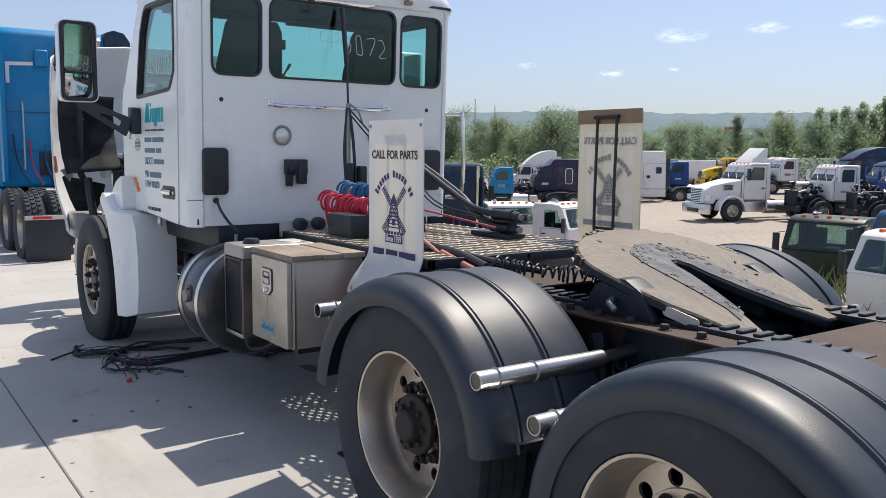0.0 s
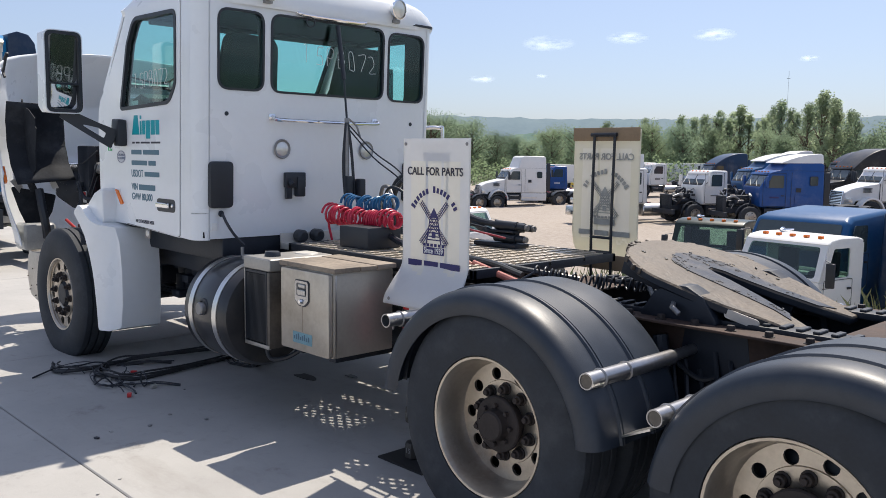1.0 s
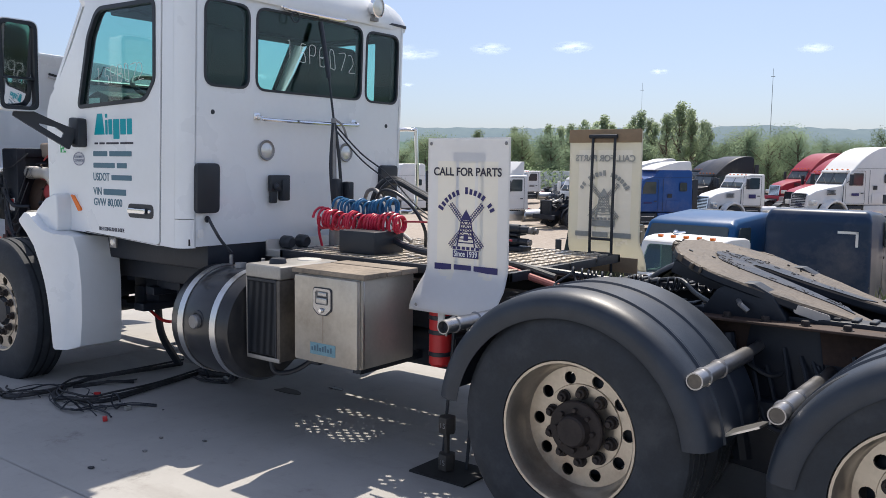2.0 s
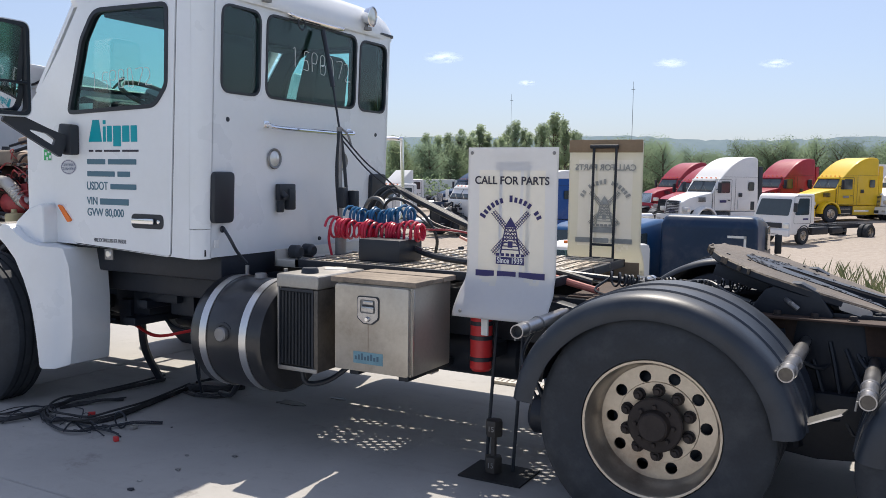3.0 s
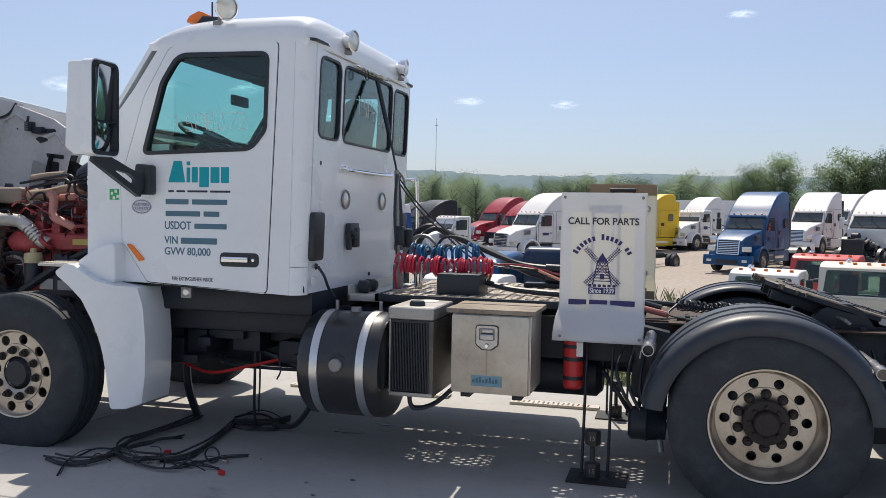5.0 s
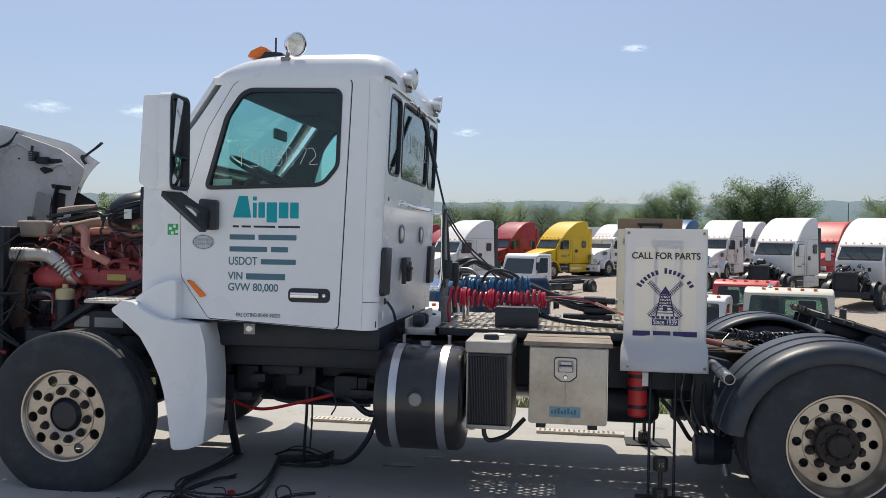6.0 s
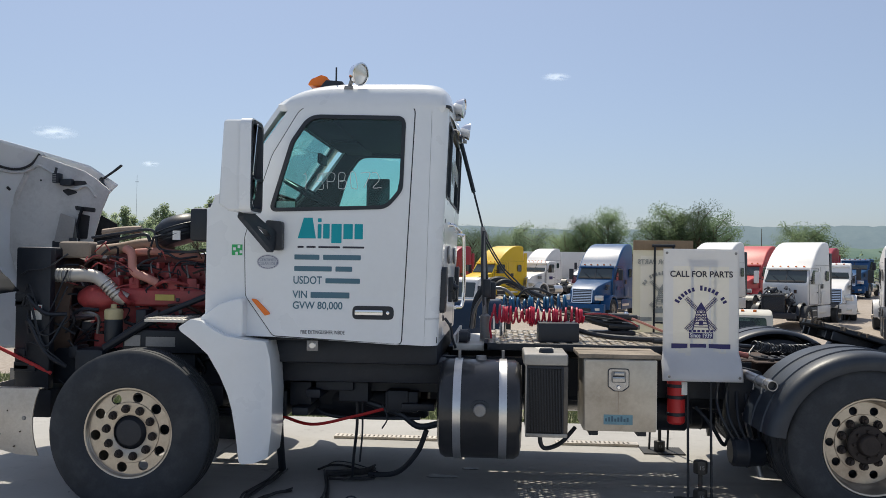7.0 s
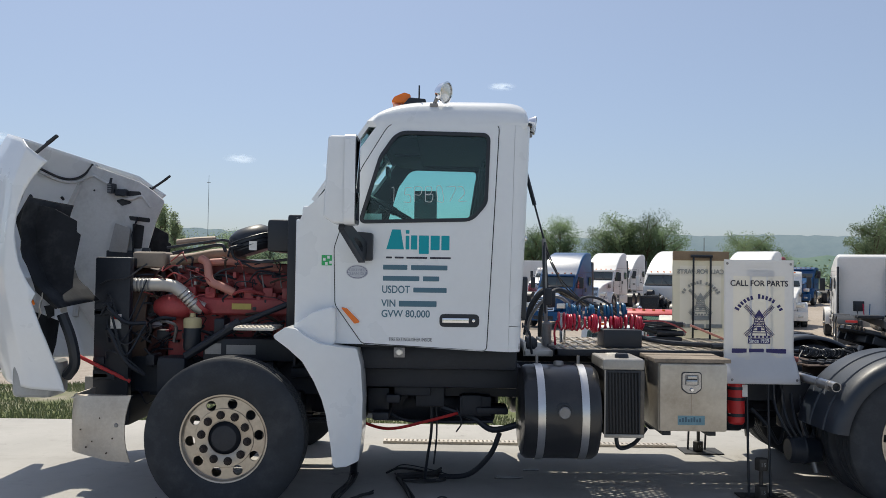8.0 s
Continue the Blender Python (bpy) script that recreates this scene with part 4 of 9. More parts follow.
fork = plate(rounded([(0, -0.035), (0.12, -0.06), (0.40, -0.115), (0.40, 0.03), (0.26, 0.03), (0.0, 0.045)], 0.012), [rounded([(0.13, -0.025), (0.33, -0.062), (0.33, -0.02), (0.27, -0.004)], 0.012)], -0.022, 0.022)
along = (Vector((0.955, -1.1, 1.815)) - Vector((0.835, -1.46, 1.965))).normalized()
up = Vector((0, 0, 1)) - along * along.z
up.normalize()
out = along.cross(up)
arm = part("mirror_arm", join(moved(bevelled(fork, 0.008, 2, 50), Matrix(((along.x, out.x, up.x, 0.835), (along.y, out.y, up.y, -1.46), (along.z, out.z, up.z, 1.945), (0, 0, 0, 1)))), prism(rounded([(0.895, 1.915), (1.01, 1.905), (1.01, 1.71), (0.93, 1.71), (0.87, 1.78)], 0.02), -1.12, -1.05, 0.015)), BLACK, mir, "black forked mirror arm")
mr2 = part("mirror_housing", bevelled(prism(SHELL, 1.345, 1.585), 0.025, 3), WHITE, truck)
part("mirror_arm", tube([(0.84, 1.46, 1.97), (0.88, 1.36, 1.88), (0.94, 1.05, 1.80)], 0.032, 8, 5), BLACK, mr2)

# rear half of the front mudguard
for s in (-1, 1):
    arcin = [(0.36, 1.165), (0.45, 1.1), (0.548, 1.014), (0.63, 0.88), (0.685, 0.76), (0.715, 0.66), (0.745, 0.5), (0.77, 0.31)]
    shape = [(0.345, 1.19)] + arcin + [(0.79, 0.298), (0.86, 0.295), (0.935, 0.32), (0.952, 0.5), (0.955, 0.75), (0.938, 0.98), (0.91, 1.1), (0.8, 1.115), (0.66, 1.14), (0.56, 1.19), (0.5, 1.235), (0.43, 1.247)]
    y0, y1 = sorted((s * 1.215, s * 0.79))
    bm = prism(rounded(shape, 0.02, 2), y0, y1)
    for v in bm.verts:
        if abs(v.co.y) > 1.1 and v.co.x > 0.7:
            v.co.y *= 1 - 0.10 * smooth01(0.78, 0.97, v.co.x)
    part("mudguard", bevelled(bm, 0.025, 3, 50), WHITE, truck, "white rear half of the front mudguard")
    part("cowl_side", prism(rounded([(0.455, 1.25), (0.52, 1.2), (0.62, 1.12), (0.76, 1.12), (0.76, 1.4), (0.6, 1.35)], 0.04), *sorted((s * 1.15, s * 1.0)), 0.03, 3), WHITE, truck)

# ---- running gear beside the frame ----
TANK_Y, TANK_Z, TANK_R = -0.84, 0.645, 0.335
tank = part("fuel_tank", lathe([(0, 2.06), (0.26, 2.065), (0.315, 2.08), (TANK_R, 2.11), (TANK_R, 2.58), (0.315, 2.61), (0.26, 2.625), (0, 2.635)], 48, (0, TANK_Y, TANK_Z), 'x'), mat("black_tank_paint", (0.018, 0.019, 0.022), 0.3, var=0.2, dirt=(0.08, 0.07, 0.06), dirt_amount=0.3, coat=0.3), truck, "round black fuel tank with bright straps")
for x in (2.197, 2.50):
    part("tank_strap", lathe([(TANK_R + 0.001, x - 0.026), (TANK_R + 0.006, x - 0.026), (TANK_R + 0.006, x + 0.026), (TANK_R + 0.001, x + 0.026)], 48, (0, TANK_Y, TANK_Z), 'x'), ALU, tank, "bright aluminium strap")
    part("strap_bolt", rod((x, TANK_Y + 0.05, TANK_Z + TANK_R), (x, TANK_Y + 0.05, TANK_Z + TANK_R + 0.06), 0.012), STEEL, tank)
    part("tank_bracket", box(x - 0.04, x + 0.04, -0.55, -0.41, 0.45, 0.92, 0.01), FRAME, tank)
part("filler_cap", lathe([(0, -0.035), (0.036, -0.035), (0.042, -0.028), (0.042, 0.02)], 20, (2.35, -1.168, 0.685)), STEEL, tank, "round fuel cap")
part("filler_ring", lathe([(0.05, -0.006), (0.065, -0.003), (0.068, 0.02)], 20, (2.35, -1.166, 0.685)), BLACK, tank)
part("sender_cap", lathe([(0, 0.03), (0.035, 0.03), (0.04, 0.0)], 16, (2.35, TANK_Y, TANK_Z + TANK_R - 0.005), 'z'), STEEL, tank)

cooler = part("oil_cooler", box(2.655, 2.9, -1.03, -0.58, 0.505, 0.965, 0.012), mat("black_cooler_paint", (0.02, 0.02, 0.02), 0.5, var=0.2), truck, "black finned oil cooler with an aluminium tank")
part("reservoir", join(box(2.635, 2.93, -1.045, -0.57, 0.965, 1.045, 0.018, 3), box(2.648, 2.656, -1.046, -1.03, 0.52, 0.97), box(2.65, 2.925, -1.047, -1.03, 0.495, 0.52, 0.004)), mat("grey_reservoir_metal", (0.36, 0.35, 0.33), 0.42, metal=0.6, var=0.2, dirt=(0.14, 0.12, 0.1), dirt_amount=0.6), cooler, "aluminium reservoir on the cooler")
part("cooler_side", box(2.9, 2.93, -1.044, -0.57, 0.5, 0.964, 0.006), BURNT, cooler, "burnished dark side panel")
part("side_rivet", lathe([(0, 0.004), (0.007, 0.003), (0.009, 0)], 8, (2.93, -0.75, 0.9), 'x'), BLACK, cooler)
part("reservoir_cap", lathe([(0, 0.03), (0.04, 0.03), (0.048, 0.02), (0.05, 0.0)], 20, (2.79, -0.93, 1.045), 'z'), BLACK, cooler)
part("reservoir_lid", lathe([(0, 0.006), (0.07, 0.006), (0.075, 0.0)], 24, (2.79, -0.68, 1.045), 'z'), ALU_DULL, cooler)
for i in range(22):
    x = 2.668 + i * 0.0102
    part("fin", box(x, x + 0.004, -1.042, -1.03, 0.53, 0.945), BLACK, cooler)
part("cooler_rim", plate(rect(2.655, 2.9, 0.505, 0.965), [rect(2.665, 2.89, 0.52, 0.95)], -1.045, -1.03), FRAME, cooler)
fan = [lathe([(r, -0.003), (r + 0.004, 0), (r, 0.003), (r - 0.004, 0), (r, -0.003)], 24, (0, 0, 0), 'x') for r in (0.05, 0.09, 0.13, 0.17, 0.2)]
part("fan_guard", moved(join(*fan), Matrix.Translation((2.625, -0.81, 0.74))), STEEL, cooler)
part("drain_hose", tube([(2.75, -0.95, 0.51), (2.76, -0.95, 0.43), (2.8, -0.93, 0.40), (2.9, -0.88, 0.43), (3.0, -0.8, 0.52)], 0.015, 8, 5), BLACK, cooler)

toolbox = part("tool_box", box(3.035, 3.515, -1.005, -0.575, 0.54, 1.02, 0.012), BOXALU, truck, "stained aluminium tool box with a drop door")
tdoor = part("box_door", bevelled(prism(rounded(rect(3.04, 3.51, 0.545, 1.015), 0.015), -1.035, -1.008), 0.006, 2, 50), BOXALU, toolbox, "stained aluminium door")
pan = [(3.195, 0.955), (3.325, 0.955), (3.325, 0.845), (3.285, 0.815), (3.235, 0.815), (3.195, 0.845)]
lat = part("latch", bevelled(plate(rounded(pan, 0.02), [rounded(rect(3.212, 3.308, 0.868, 0.942), 0.012)], -1.043, -1.035), 0.003, 1, 60), DULLCHROME, tdoor, "worn chrome paddle latch")
part("latch_rim", plate(rounded([(x + (0.006 if x > 3.26 else -0.006), z + (0.006 if z > 0.9 else -0.006)) for x, z in pan], 0.022), [rounded(pan, 0.02)], -1.039, -1.0352), BLACK, lat)
part("latch_pan", box(3.208, 3.312, -1.0375, -1.0355, 0.864, 0.946), STEEL, lat)
part("paddle", join(prism([(3.22, 0.872), (3.30, 0.872), (3.30, 0.905), (3.22, 0.905)], -1.047, -1.038, 0.004), box(3.232, 3.296, -1.045, -1.038, 0.915, 0.936, 0.004)), DULLCHROME, lat)
part("paddle_gap", box(3.222, 3.298, -1.0385, -1.0376, 0.906, 0.913), BLACK, lat)
part("lock", lathe([(0, -0.014), (0.01, -0.014), (0.015, 0)], 12, (3.26, -1.044, 0.837)), CHROME, lat)
part("run_mark", prism([(3.256, 0.815), (3.264, 0.815), (3.261, 0.66), (3.259, 0.66)], -1.0362, -1.0352), mat("rusty_run", (0.3, 0.25, 0.2), 0.6, var=0.3), tdoor)
part("faded_print", join(*[box(3.175 + 0.02 * k, 3.188 + 0.02 * k, -1.0372, -1.0366, 0.61, 0.63 + 0.008 * (k % 3)) for k in range(8)]), mat("faded_blue_print", (0.07, 0.13, 0.18), 0.6), tdoor)
part("faded_label", box(3.165, 3.355, -1.0365, -1.0352, 0.59, 0.655), mat("faded_blue_label", (0.16, 0.3, 0.36), 0.5, var=0.3, fine=90), tdoor)
part("box_bracket", join(box(3.08, 3.14, -0.95, -0.42, 0.5, 0.54, 0.004), box(3.4, 3.46, -0.95, -0.42, 0.5, 0.54, 0.004)), FRAME, toolbox)
part("side_seam", box(3.514, 3.5185, -0.995, -0.985, 0.55, 1.01), ALU, toolbox)
for y0, y1 in ((-1.02, -0.84), (-0.835, -0.72), (-0.715, -0.575)):
    part("board", box(3.0, 3.545, y0, y1, 1.022, 1.052 + 0.004 * math.sin(9 * y0), 0.005), WOOD, toolbox, "weathered board")
# fire extinguisher
ext = part("fire_extinguisher", lathe([(0, 0.53), (0.05, 0.53), (0.062, 0.545), (0.062, 0.83), (0.05, 0.87), (0.025, 0.89), (0.02, 0.93), (0, 0.93)], 24, (3.725, -0.60, 0), 'z'), RED, truck, "red fire extinguisher bottle")
for z in (0.6, 0.72, 0.8):
    part("strap", lathe([(0.0635, z - 0.012), (0.066, z - 0.01), (0.066, z + 0.01), (0.0635, z + 0.012)], 24, (3.725, -0.60, 0), 'z'), BLACK, ext)
part("bottle_label", box(3.75, 3.79, -0.66, -0.645, 0.74, 0.83, 0.002), mat("paper", (0.8, 0.8, 0.78), 0.7), ext)
part("extinguisher_bracket", box(3.70, 3.80, -0.56, -0.41, 0.6, 0.68, 0.005), FRAME, ext)
part("air_tank", lathe([(0, 3.1), (0.1, 3.11), (0.14, 3.15), (0.14, 3.85), (0.1, 3.89), (0, 3.9)], 24, (0, -0.27, 0.56), 'x'), FRAME, truck)
part("air_tank", lathe([(0, 3.0), (0.1, 3.01), (0.14, 3.05), (0.14, 3.75), (0.1, 3.79), (0, 3.8)], 24, (0, 0.7, 0.6), 'x'), FRAME, truck)
part("battery_box", box(0.95, 2.0, 0.45, 1.05, 0.42, 0.95, 0.03), FRAME, truck, "black box on the far side of the frame")
part("far_fuel_tank", lathe([(0, 2.1), (0.26, 2.105), (0.31, 2.12), (0.33, 2.15), (0.33, 3.45), (0.31, 3.48), (0.26, 3.495), (0, 3.5)], 32, (0, 0.83, 0.695), 'x'), MATS["black_tank_paint"], truck, "black fuel tank on the far side")

# ---- deck behind the cab ----
DX0, DX1, DY0, DY1, DZ = 2.36, 4.12, -0.53, 0.78, 1.065
deck = part("deck_frame", join(box(DX0, DX1, DY0, DY0 + 0.03, DZ - 0.05, DZ, 0.004), box(DX0, DX1, DY1 - 0.03, DY1, DZ - 0.05, DZ, 0.004), box(DX0, DX0 + 0.03, DY0, DY1, DZ - 0.05, DZ, 0.004), box(DX1 - 0.03, DX1, DY0, DY1, DZ - 0.05, DZ, 0.004)), FRAME, truck, "dark steel frame of the deck")
for x in (2.7, 3.2, 3.7):
    part("deck_beam", box(x, x + 0.04, DY0, DY1, DZ - 0.11, DZ - 0.05), FRAME, deck, "dark beam")
me_rows, per, rowh = [], 0.095, 0.032
verts, faces = [], []
ny = int((DY1 - DY0 - 0.06) / rowh)
for j in range(ny):
    y = DY0 + 0.03 + rowh * (j + 0.5)
    n = int((DX1 - DX0 - 0.06) / (per / 2))
    for i in range(n):
        xa, xb = DX0 + 0.03 + i * per / 2, DX0 + 0.03 + (i + 1) * per / 2
        s0 = 1 if (i + j) % 2 else -1
        ya, yb = y + s0 * rowh * 0.42, y - s0 * rowh * 0.42
        k = len(verts)
        up = 0.004 if i % 2 else -0.002
        for (px, py) in ((xa, ya), (xb, yb)):
            verts += [(px, py - 0.006, DZ - 0.03), (px, py + 0.006, DZ - 0.03), (px, py + 0.0105, DZ + up), (px, py - 0.0105, DZ + up)]
        faces += [(k, k + 1, k + 5, k + 4), (k + 1, k + 2, k + 6, k + 5), (k + 2, k + 3, k + 7, k + 6), (k + 3, k, k + 4, k + 7)]
me = bpy.data.meshes.new("grating")
me.from_pydata(verts, [], faces)
me.materials.append(GALV)
tagged(part("grating", me, GALV, deck, "open diamond grating of the deck"), kind="stuff")
for y in (-0.2, 0.12, 0.45):
    part("deck_rib", box(DX0, DX1, y - 0.008, y + 0.008, DZ - 0.03, DZ + 0.006), GALV, deck)
# step plate in front of the deck
part("deck_step", join(box(2.13, 2.36, -0.45, 0.6, 1.0, 1.045, 0.006), box(2.13, 2.15, -0.45, 0.6, 1.0, 1.11, 0.004)), ALU_DULL, truck, "bare metal bracket behind the cab")
for y in (-0.32, -0.18):
    part("air_fitting", lathe([(0, 0.05), (0.03, 0.05), (0.045, 0.03), (0.045, -0.03), (0, -0.03)], 16, (2.2, y, 1.09), 'x'), BLACK, truck)
part("rubber_block", box(2.76, 3.06, -0.40, -0.12, DZ + 0.004, DZ + 0.145, 0.012), BLACK, truck, "black rubber block on the deck")
# hose post with gas strut, straps and coiled air lines
post = part("hose_post", join(rod((2.36, -0.03, 1.05), (2.33, -0.01, 1.93), 0.017, 10), lathe([(0, 0), (0.04, 0), (0.04, 0.18), (0.02, 0.2)], 14, (2.36, -0.03, 1.05), 'z')), STEEL, truck, "grey steel hose post")
part("gas_strut", join(rod((2.33, -0.01, 1.93), (2.245, 0.025, 2.25), 0.008), rod((2.255, 0.02, 2.21), (2.15, 0.045, 2.6), 0.017)), BLACK, post, "black strut")
part("strap", tube([(2.34, -0.01, 1.9), (2.355, 0.012, 1.7), (2.37, 0.02, 1.5), (2.38, 0.02, 1.38)], 0.012, 6, 5), BLACK, post)
part("strap", tube([(2.335, -0.02, 1.9), (2.33, -0.04, 1.6), (2.35, -0.03, 1.3), (2.36, -0.02, 1.2)], 0.011, 6, 5), BLACK, post)
part("plug_holder", join(box(2.34, 2.4, -0.05, 0.0, 1.38, 1.52, 0.012), box(2.37, 2.44, 0.03, 0.08, 1.36, 1.5, 0.012)), BLACK, post)
part("chain", tube([(2.33, 0.0, 1.93), (2.36, 0.05, 1.88), (2.37, 0.08, 1.8)], 0.008, 6, 4), STEEL, post)
part("bungee", lathe([(0.035 + 0.005 * math.cos(a), 0.005 * math.sin(a)) for a in [math.pi * i / 4 for i in range(9)]], 20, (2.16, -0.2, 2.60), 'x'), BLACK, post)
for k, (p0, p1) in enumerate((((2.33, -0.01, 1.9), (2.56, 0.3, 1.55)), ((2.33, 0.0, 1.86), (2.58, 0.28, 1.5)))):
    part("cable", tube([p0, Vector(p0).lerp(Vector(p1), 0.5) + Vector((0, 0, -0.03)), p1, (2.9, 0.33, 1.28 - 0.03 * k), (3.4, 0.34, 1.2)], 0.006, 6, 6), BLACK, post)
part("air_coil", tube(helix((2.42, -0.23, 1.265), (3.12, -0.19, 1.255), 0.058, 24, 0.015), 0.0085, 7), REDHOSE, post, "coiled red air hose")
part("air_coil", tube(helix((2.5, -0.13, 1.335), (3.0, -0.12, 1.36), 0.055, 17, 0.02), 0.0085, 7), BLUEHOSE, post, "coiled blue air hose")
part("air_line", tube([(2.42, -0.23, 1.27), (2.40, -0.22, 1.18), (2.41, -0.2, 1.07)], 0.009, 7, 5), REDHOSE, post)
part("air_line", tube([(3.12, -0.19, 1.27), (3.3, -0.1, 1.265), (3.5, 0.12, 1.2), (3.6, 0.3, 1.15)], 0.0065, 7, 6), mat("dusty_red_hose", (0.3, 0.03, 0.045), 0.5, var=0.2), post)
for x, h in ((2.50, 0.25),):
    part("deck_pin", lathe([(0, 0), (0.026, 0), (0.026, h - 0.03), (0.03, h - 0.025), (0.028, h), (0, h)], 16, (x, 0.03, DZ), 'z'), CHROME, truck)
# thick hydraulic hoses that loop over the deck
hoses = [
    (0.027, [(2.24, 0.5, 1.1), (2.27, 0.46, 1.32), (2.36, 0.45, 1.47), (2.47, 0.47, 1.515), (2.6, 0.5, 1.46), (2.75, 0.5, 1.4), (3.0, 0.49, 1.3), (3.13, 0.47, 1.235), (3.25, 0.46, 1.18), (3.42, 0.45, 1.142), (3.56, 0.45, 1.134)]),
    (0.014, [(2.24, 0.42, 1.1), (2.27, 0.36, 1.27), (2.38, 0.28, 1.42), (2.5, 0.24, 1.44), (2.6, 0.2, 1.36), (2.72, 0.16, 1.22), (2.9, 0.15, 1.11)]),
    (0.022, [(2.36, 0.44, 1.09), (2.36, 0.4, 1.3), (2.42, 0.4, 1.44), (2.52, 0.43, 1.5), (2.68, 0.46, 1.43), (2.85, 0.46, 1.36), (3.05, 0.46, 1.28), (3.2, 0.46, 1.235), (3.4, 0.46, 1.215), (3.56, 0.46, 1.213)]),
    (0.021, [(2.9, -0.12, 1.2), (3.05, -0.2, 1.15), (3.25, -0.25, 1.11), (3.55, -0.3, 1.095), (4.0, -0.3, 1.08), (4.25, -0.28, 1.03)]),
    (0.011, [(2.55, 0.14, 1.2), (2.65, 0.1, 1.42), (2.8, 0.08, 1.44), (2.95, 0.1, 1.34), (3.02, 0.14, 1.2), (2.98, 0.2, 1.08)]),
]
for r, pts in hoses:
    part("hydraulic_hose", tube(pts, r, 9, 7), STEEL if r == 0.014 else BLACK, truck, "grey braided hose" if r == 0.014 else "thick black hydraulic hose")
rack = part("hose_rack", join(box(3.22, 3.6, 0.4, 0.54, DZ + 0.005, 1.1, 0.008), box(3.4, 3.5, 0.49, 0.56, DZ + 0.01, 1.235, 0.01), box(3.34, 3.56, 0.42, 0.54, 1.17, 1.184, 0.003)), FRAME, truck, "black rack for hose ends")
for z, y in ((1.215, 0.46), (1.136, 0.45), (1.205, 0.53)):
    part("hose_end", join(rod((3.38, y, z), (3.55, y + 0.01, z - 0.004), 0.032, 12), rod((3.54, y + 0.01, z - 0.004), (3.62, y + 0.015, z - 0.006), 0.024, 12)), BLACK, rack)
    part("hose_tip", rod((3.605, y + 0.015, z - 0.006), (3.64, y + 0.017, z - 0.007), 0.02, 10), STEEL, rack)
# red handled bar lying over the deck edge
part("pry_bar", join(rod((3.45, -0.35, 1.25), (3.98, -0.33, 1.04), 0.009, 8)), COPPER, truck)
part("bar_grip", rod((3.93, -0.33, 1.07), (4.3, -0.33, 0.99), 0.02, 10), mat("faded_red_grip", (0.4, 0.15, 0.13), 0.7, var=0.2), truck)
part("electric_line", tube([(3.6, -0.4, 1.09), (3.9, -0.3, 1.08), (4.3, -0.22, 1.05), (4.5, -0.1, 1.02)], 0.018, 8, 6), BLACK, truck)
part("coiled_cable", tube(helix((4.35, -0.3, 1.06), (5.02, 0.2, 1.02), 0.032, 24, 0.02), 0.006, 6), BLACK, truck, "coiled black cable")
part("cable_loop", tube([(4.35, -0.3, 1.06), (4.3, -0.38, 1.0), (4.45, -0.42, 0.98), (4.6, -0.3, 0.99)], 0.007, 6, 6), BLACK, truck)

# ---- rear mudguards ----
TUBE = mat("scuffed_tube_steel", (0.42, 0.42, 0.43), 0.3, metal=0.9, var=0.2, scale=8, dirt=(0.16, 0.13, 0.1), dirt_amount=0.6)

def mudguard(xc, s, tubes):
    """Half-round plastic guard with raised ribs and a rolled outer lip."""
    prof = [(-0.105, 1.212), (-0.07, 1.222), (-0.035, 1.218), (-0.012, 1.198), (0.0, 1.165), (0.004, 1.10)]
    for y in (1.06, 0.845):
        prof += [(0.004, y + 0.02), (0.013, y + 0.013), (0.013, y + 0.004), (-0.006, y - 0.001), (-0.006, y - 0.006), (0.007, y - 0.013)]
    prof += [(0.008, 0.66), (0.0, 0.63), (-0.02, 0.615)]
    zc = 0.50 if xc < 5 else 0.45
    bm = bmesh.new()
    n, rings = 44, []
    for i in range(n + 1):
        a = radians(7 + 166 * i / n)
        ca, sa = math.cos(a), math.sin(a)
        ring = []
        for dr, y in prof:
            ring.append(bm.verts.new((xc + (0.640 + dr) * ca, s * y, zc + (0.612 + dr) * sa)))
        for dr, y in prof[::-1]:
            ring.append(bm.verts.new((xc + (0.634 + dr) * ca, s * (y - 0.004 if y > 1.2 else y), zc + (0.606 + dr) * sa)))
        rings.append(ring)
    m = len(rings[0])
    for r0, r1 in zip(rings, rings[1:]):
        for k in range(m):
            bm.faces.new((r0[k], r0[(k + 1) % m], r1[(k + 1) % m], r1[k]))
    bm.faces.new(rings[0])
    bm.faces.new(rings[-1][::-1])
    g = part("mudguard", bm, FENDER, truck, "black ribbed plastic mudguard", smooth=50)
    for x, z in tubes:
        t = part("mudguard_tube", join(lathe([(0.033, -0.001), (0.033, 0.6), (0.028, 0.6), (0.028, -0.001), (0.033, -0.001)], 20, (x, -1.205, z)) if s < 0 else lathe([(0.033, -0.001), (0.033, -0.6), (0.028, -0.6), (0.028, -0.001), (0.033, -0.001)], 20, (x, 1.205, z)), rod((x, s * 0.62, z), (x, s * 0.42, z + 0.01), 0.024, 12)), TUBE, g, "bright mudguard tube")
        part("tube_plug", lathe([(0, 0), (0.0275, 0), (0.0275, s * -0.02)], 16, (x, s * (1.203 if x > 4.5 else 1.17), z)), BURNT if x > 4.5 else BLACK, t)
        for y in (1.12, 0.95):
            part("clamp", lathe([(0.0335, -0.006), (0.039, 0), (0.0335, 0.006)], 20, (x, s * y, z)), STEEL, t)
            part("clamp_end", rod((x - 0.04, s * y, z - 0.02), (x - 0.045, s * y, z - 0.06), 0.005), STEEL, t)
    return g


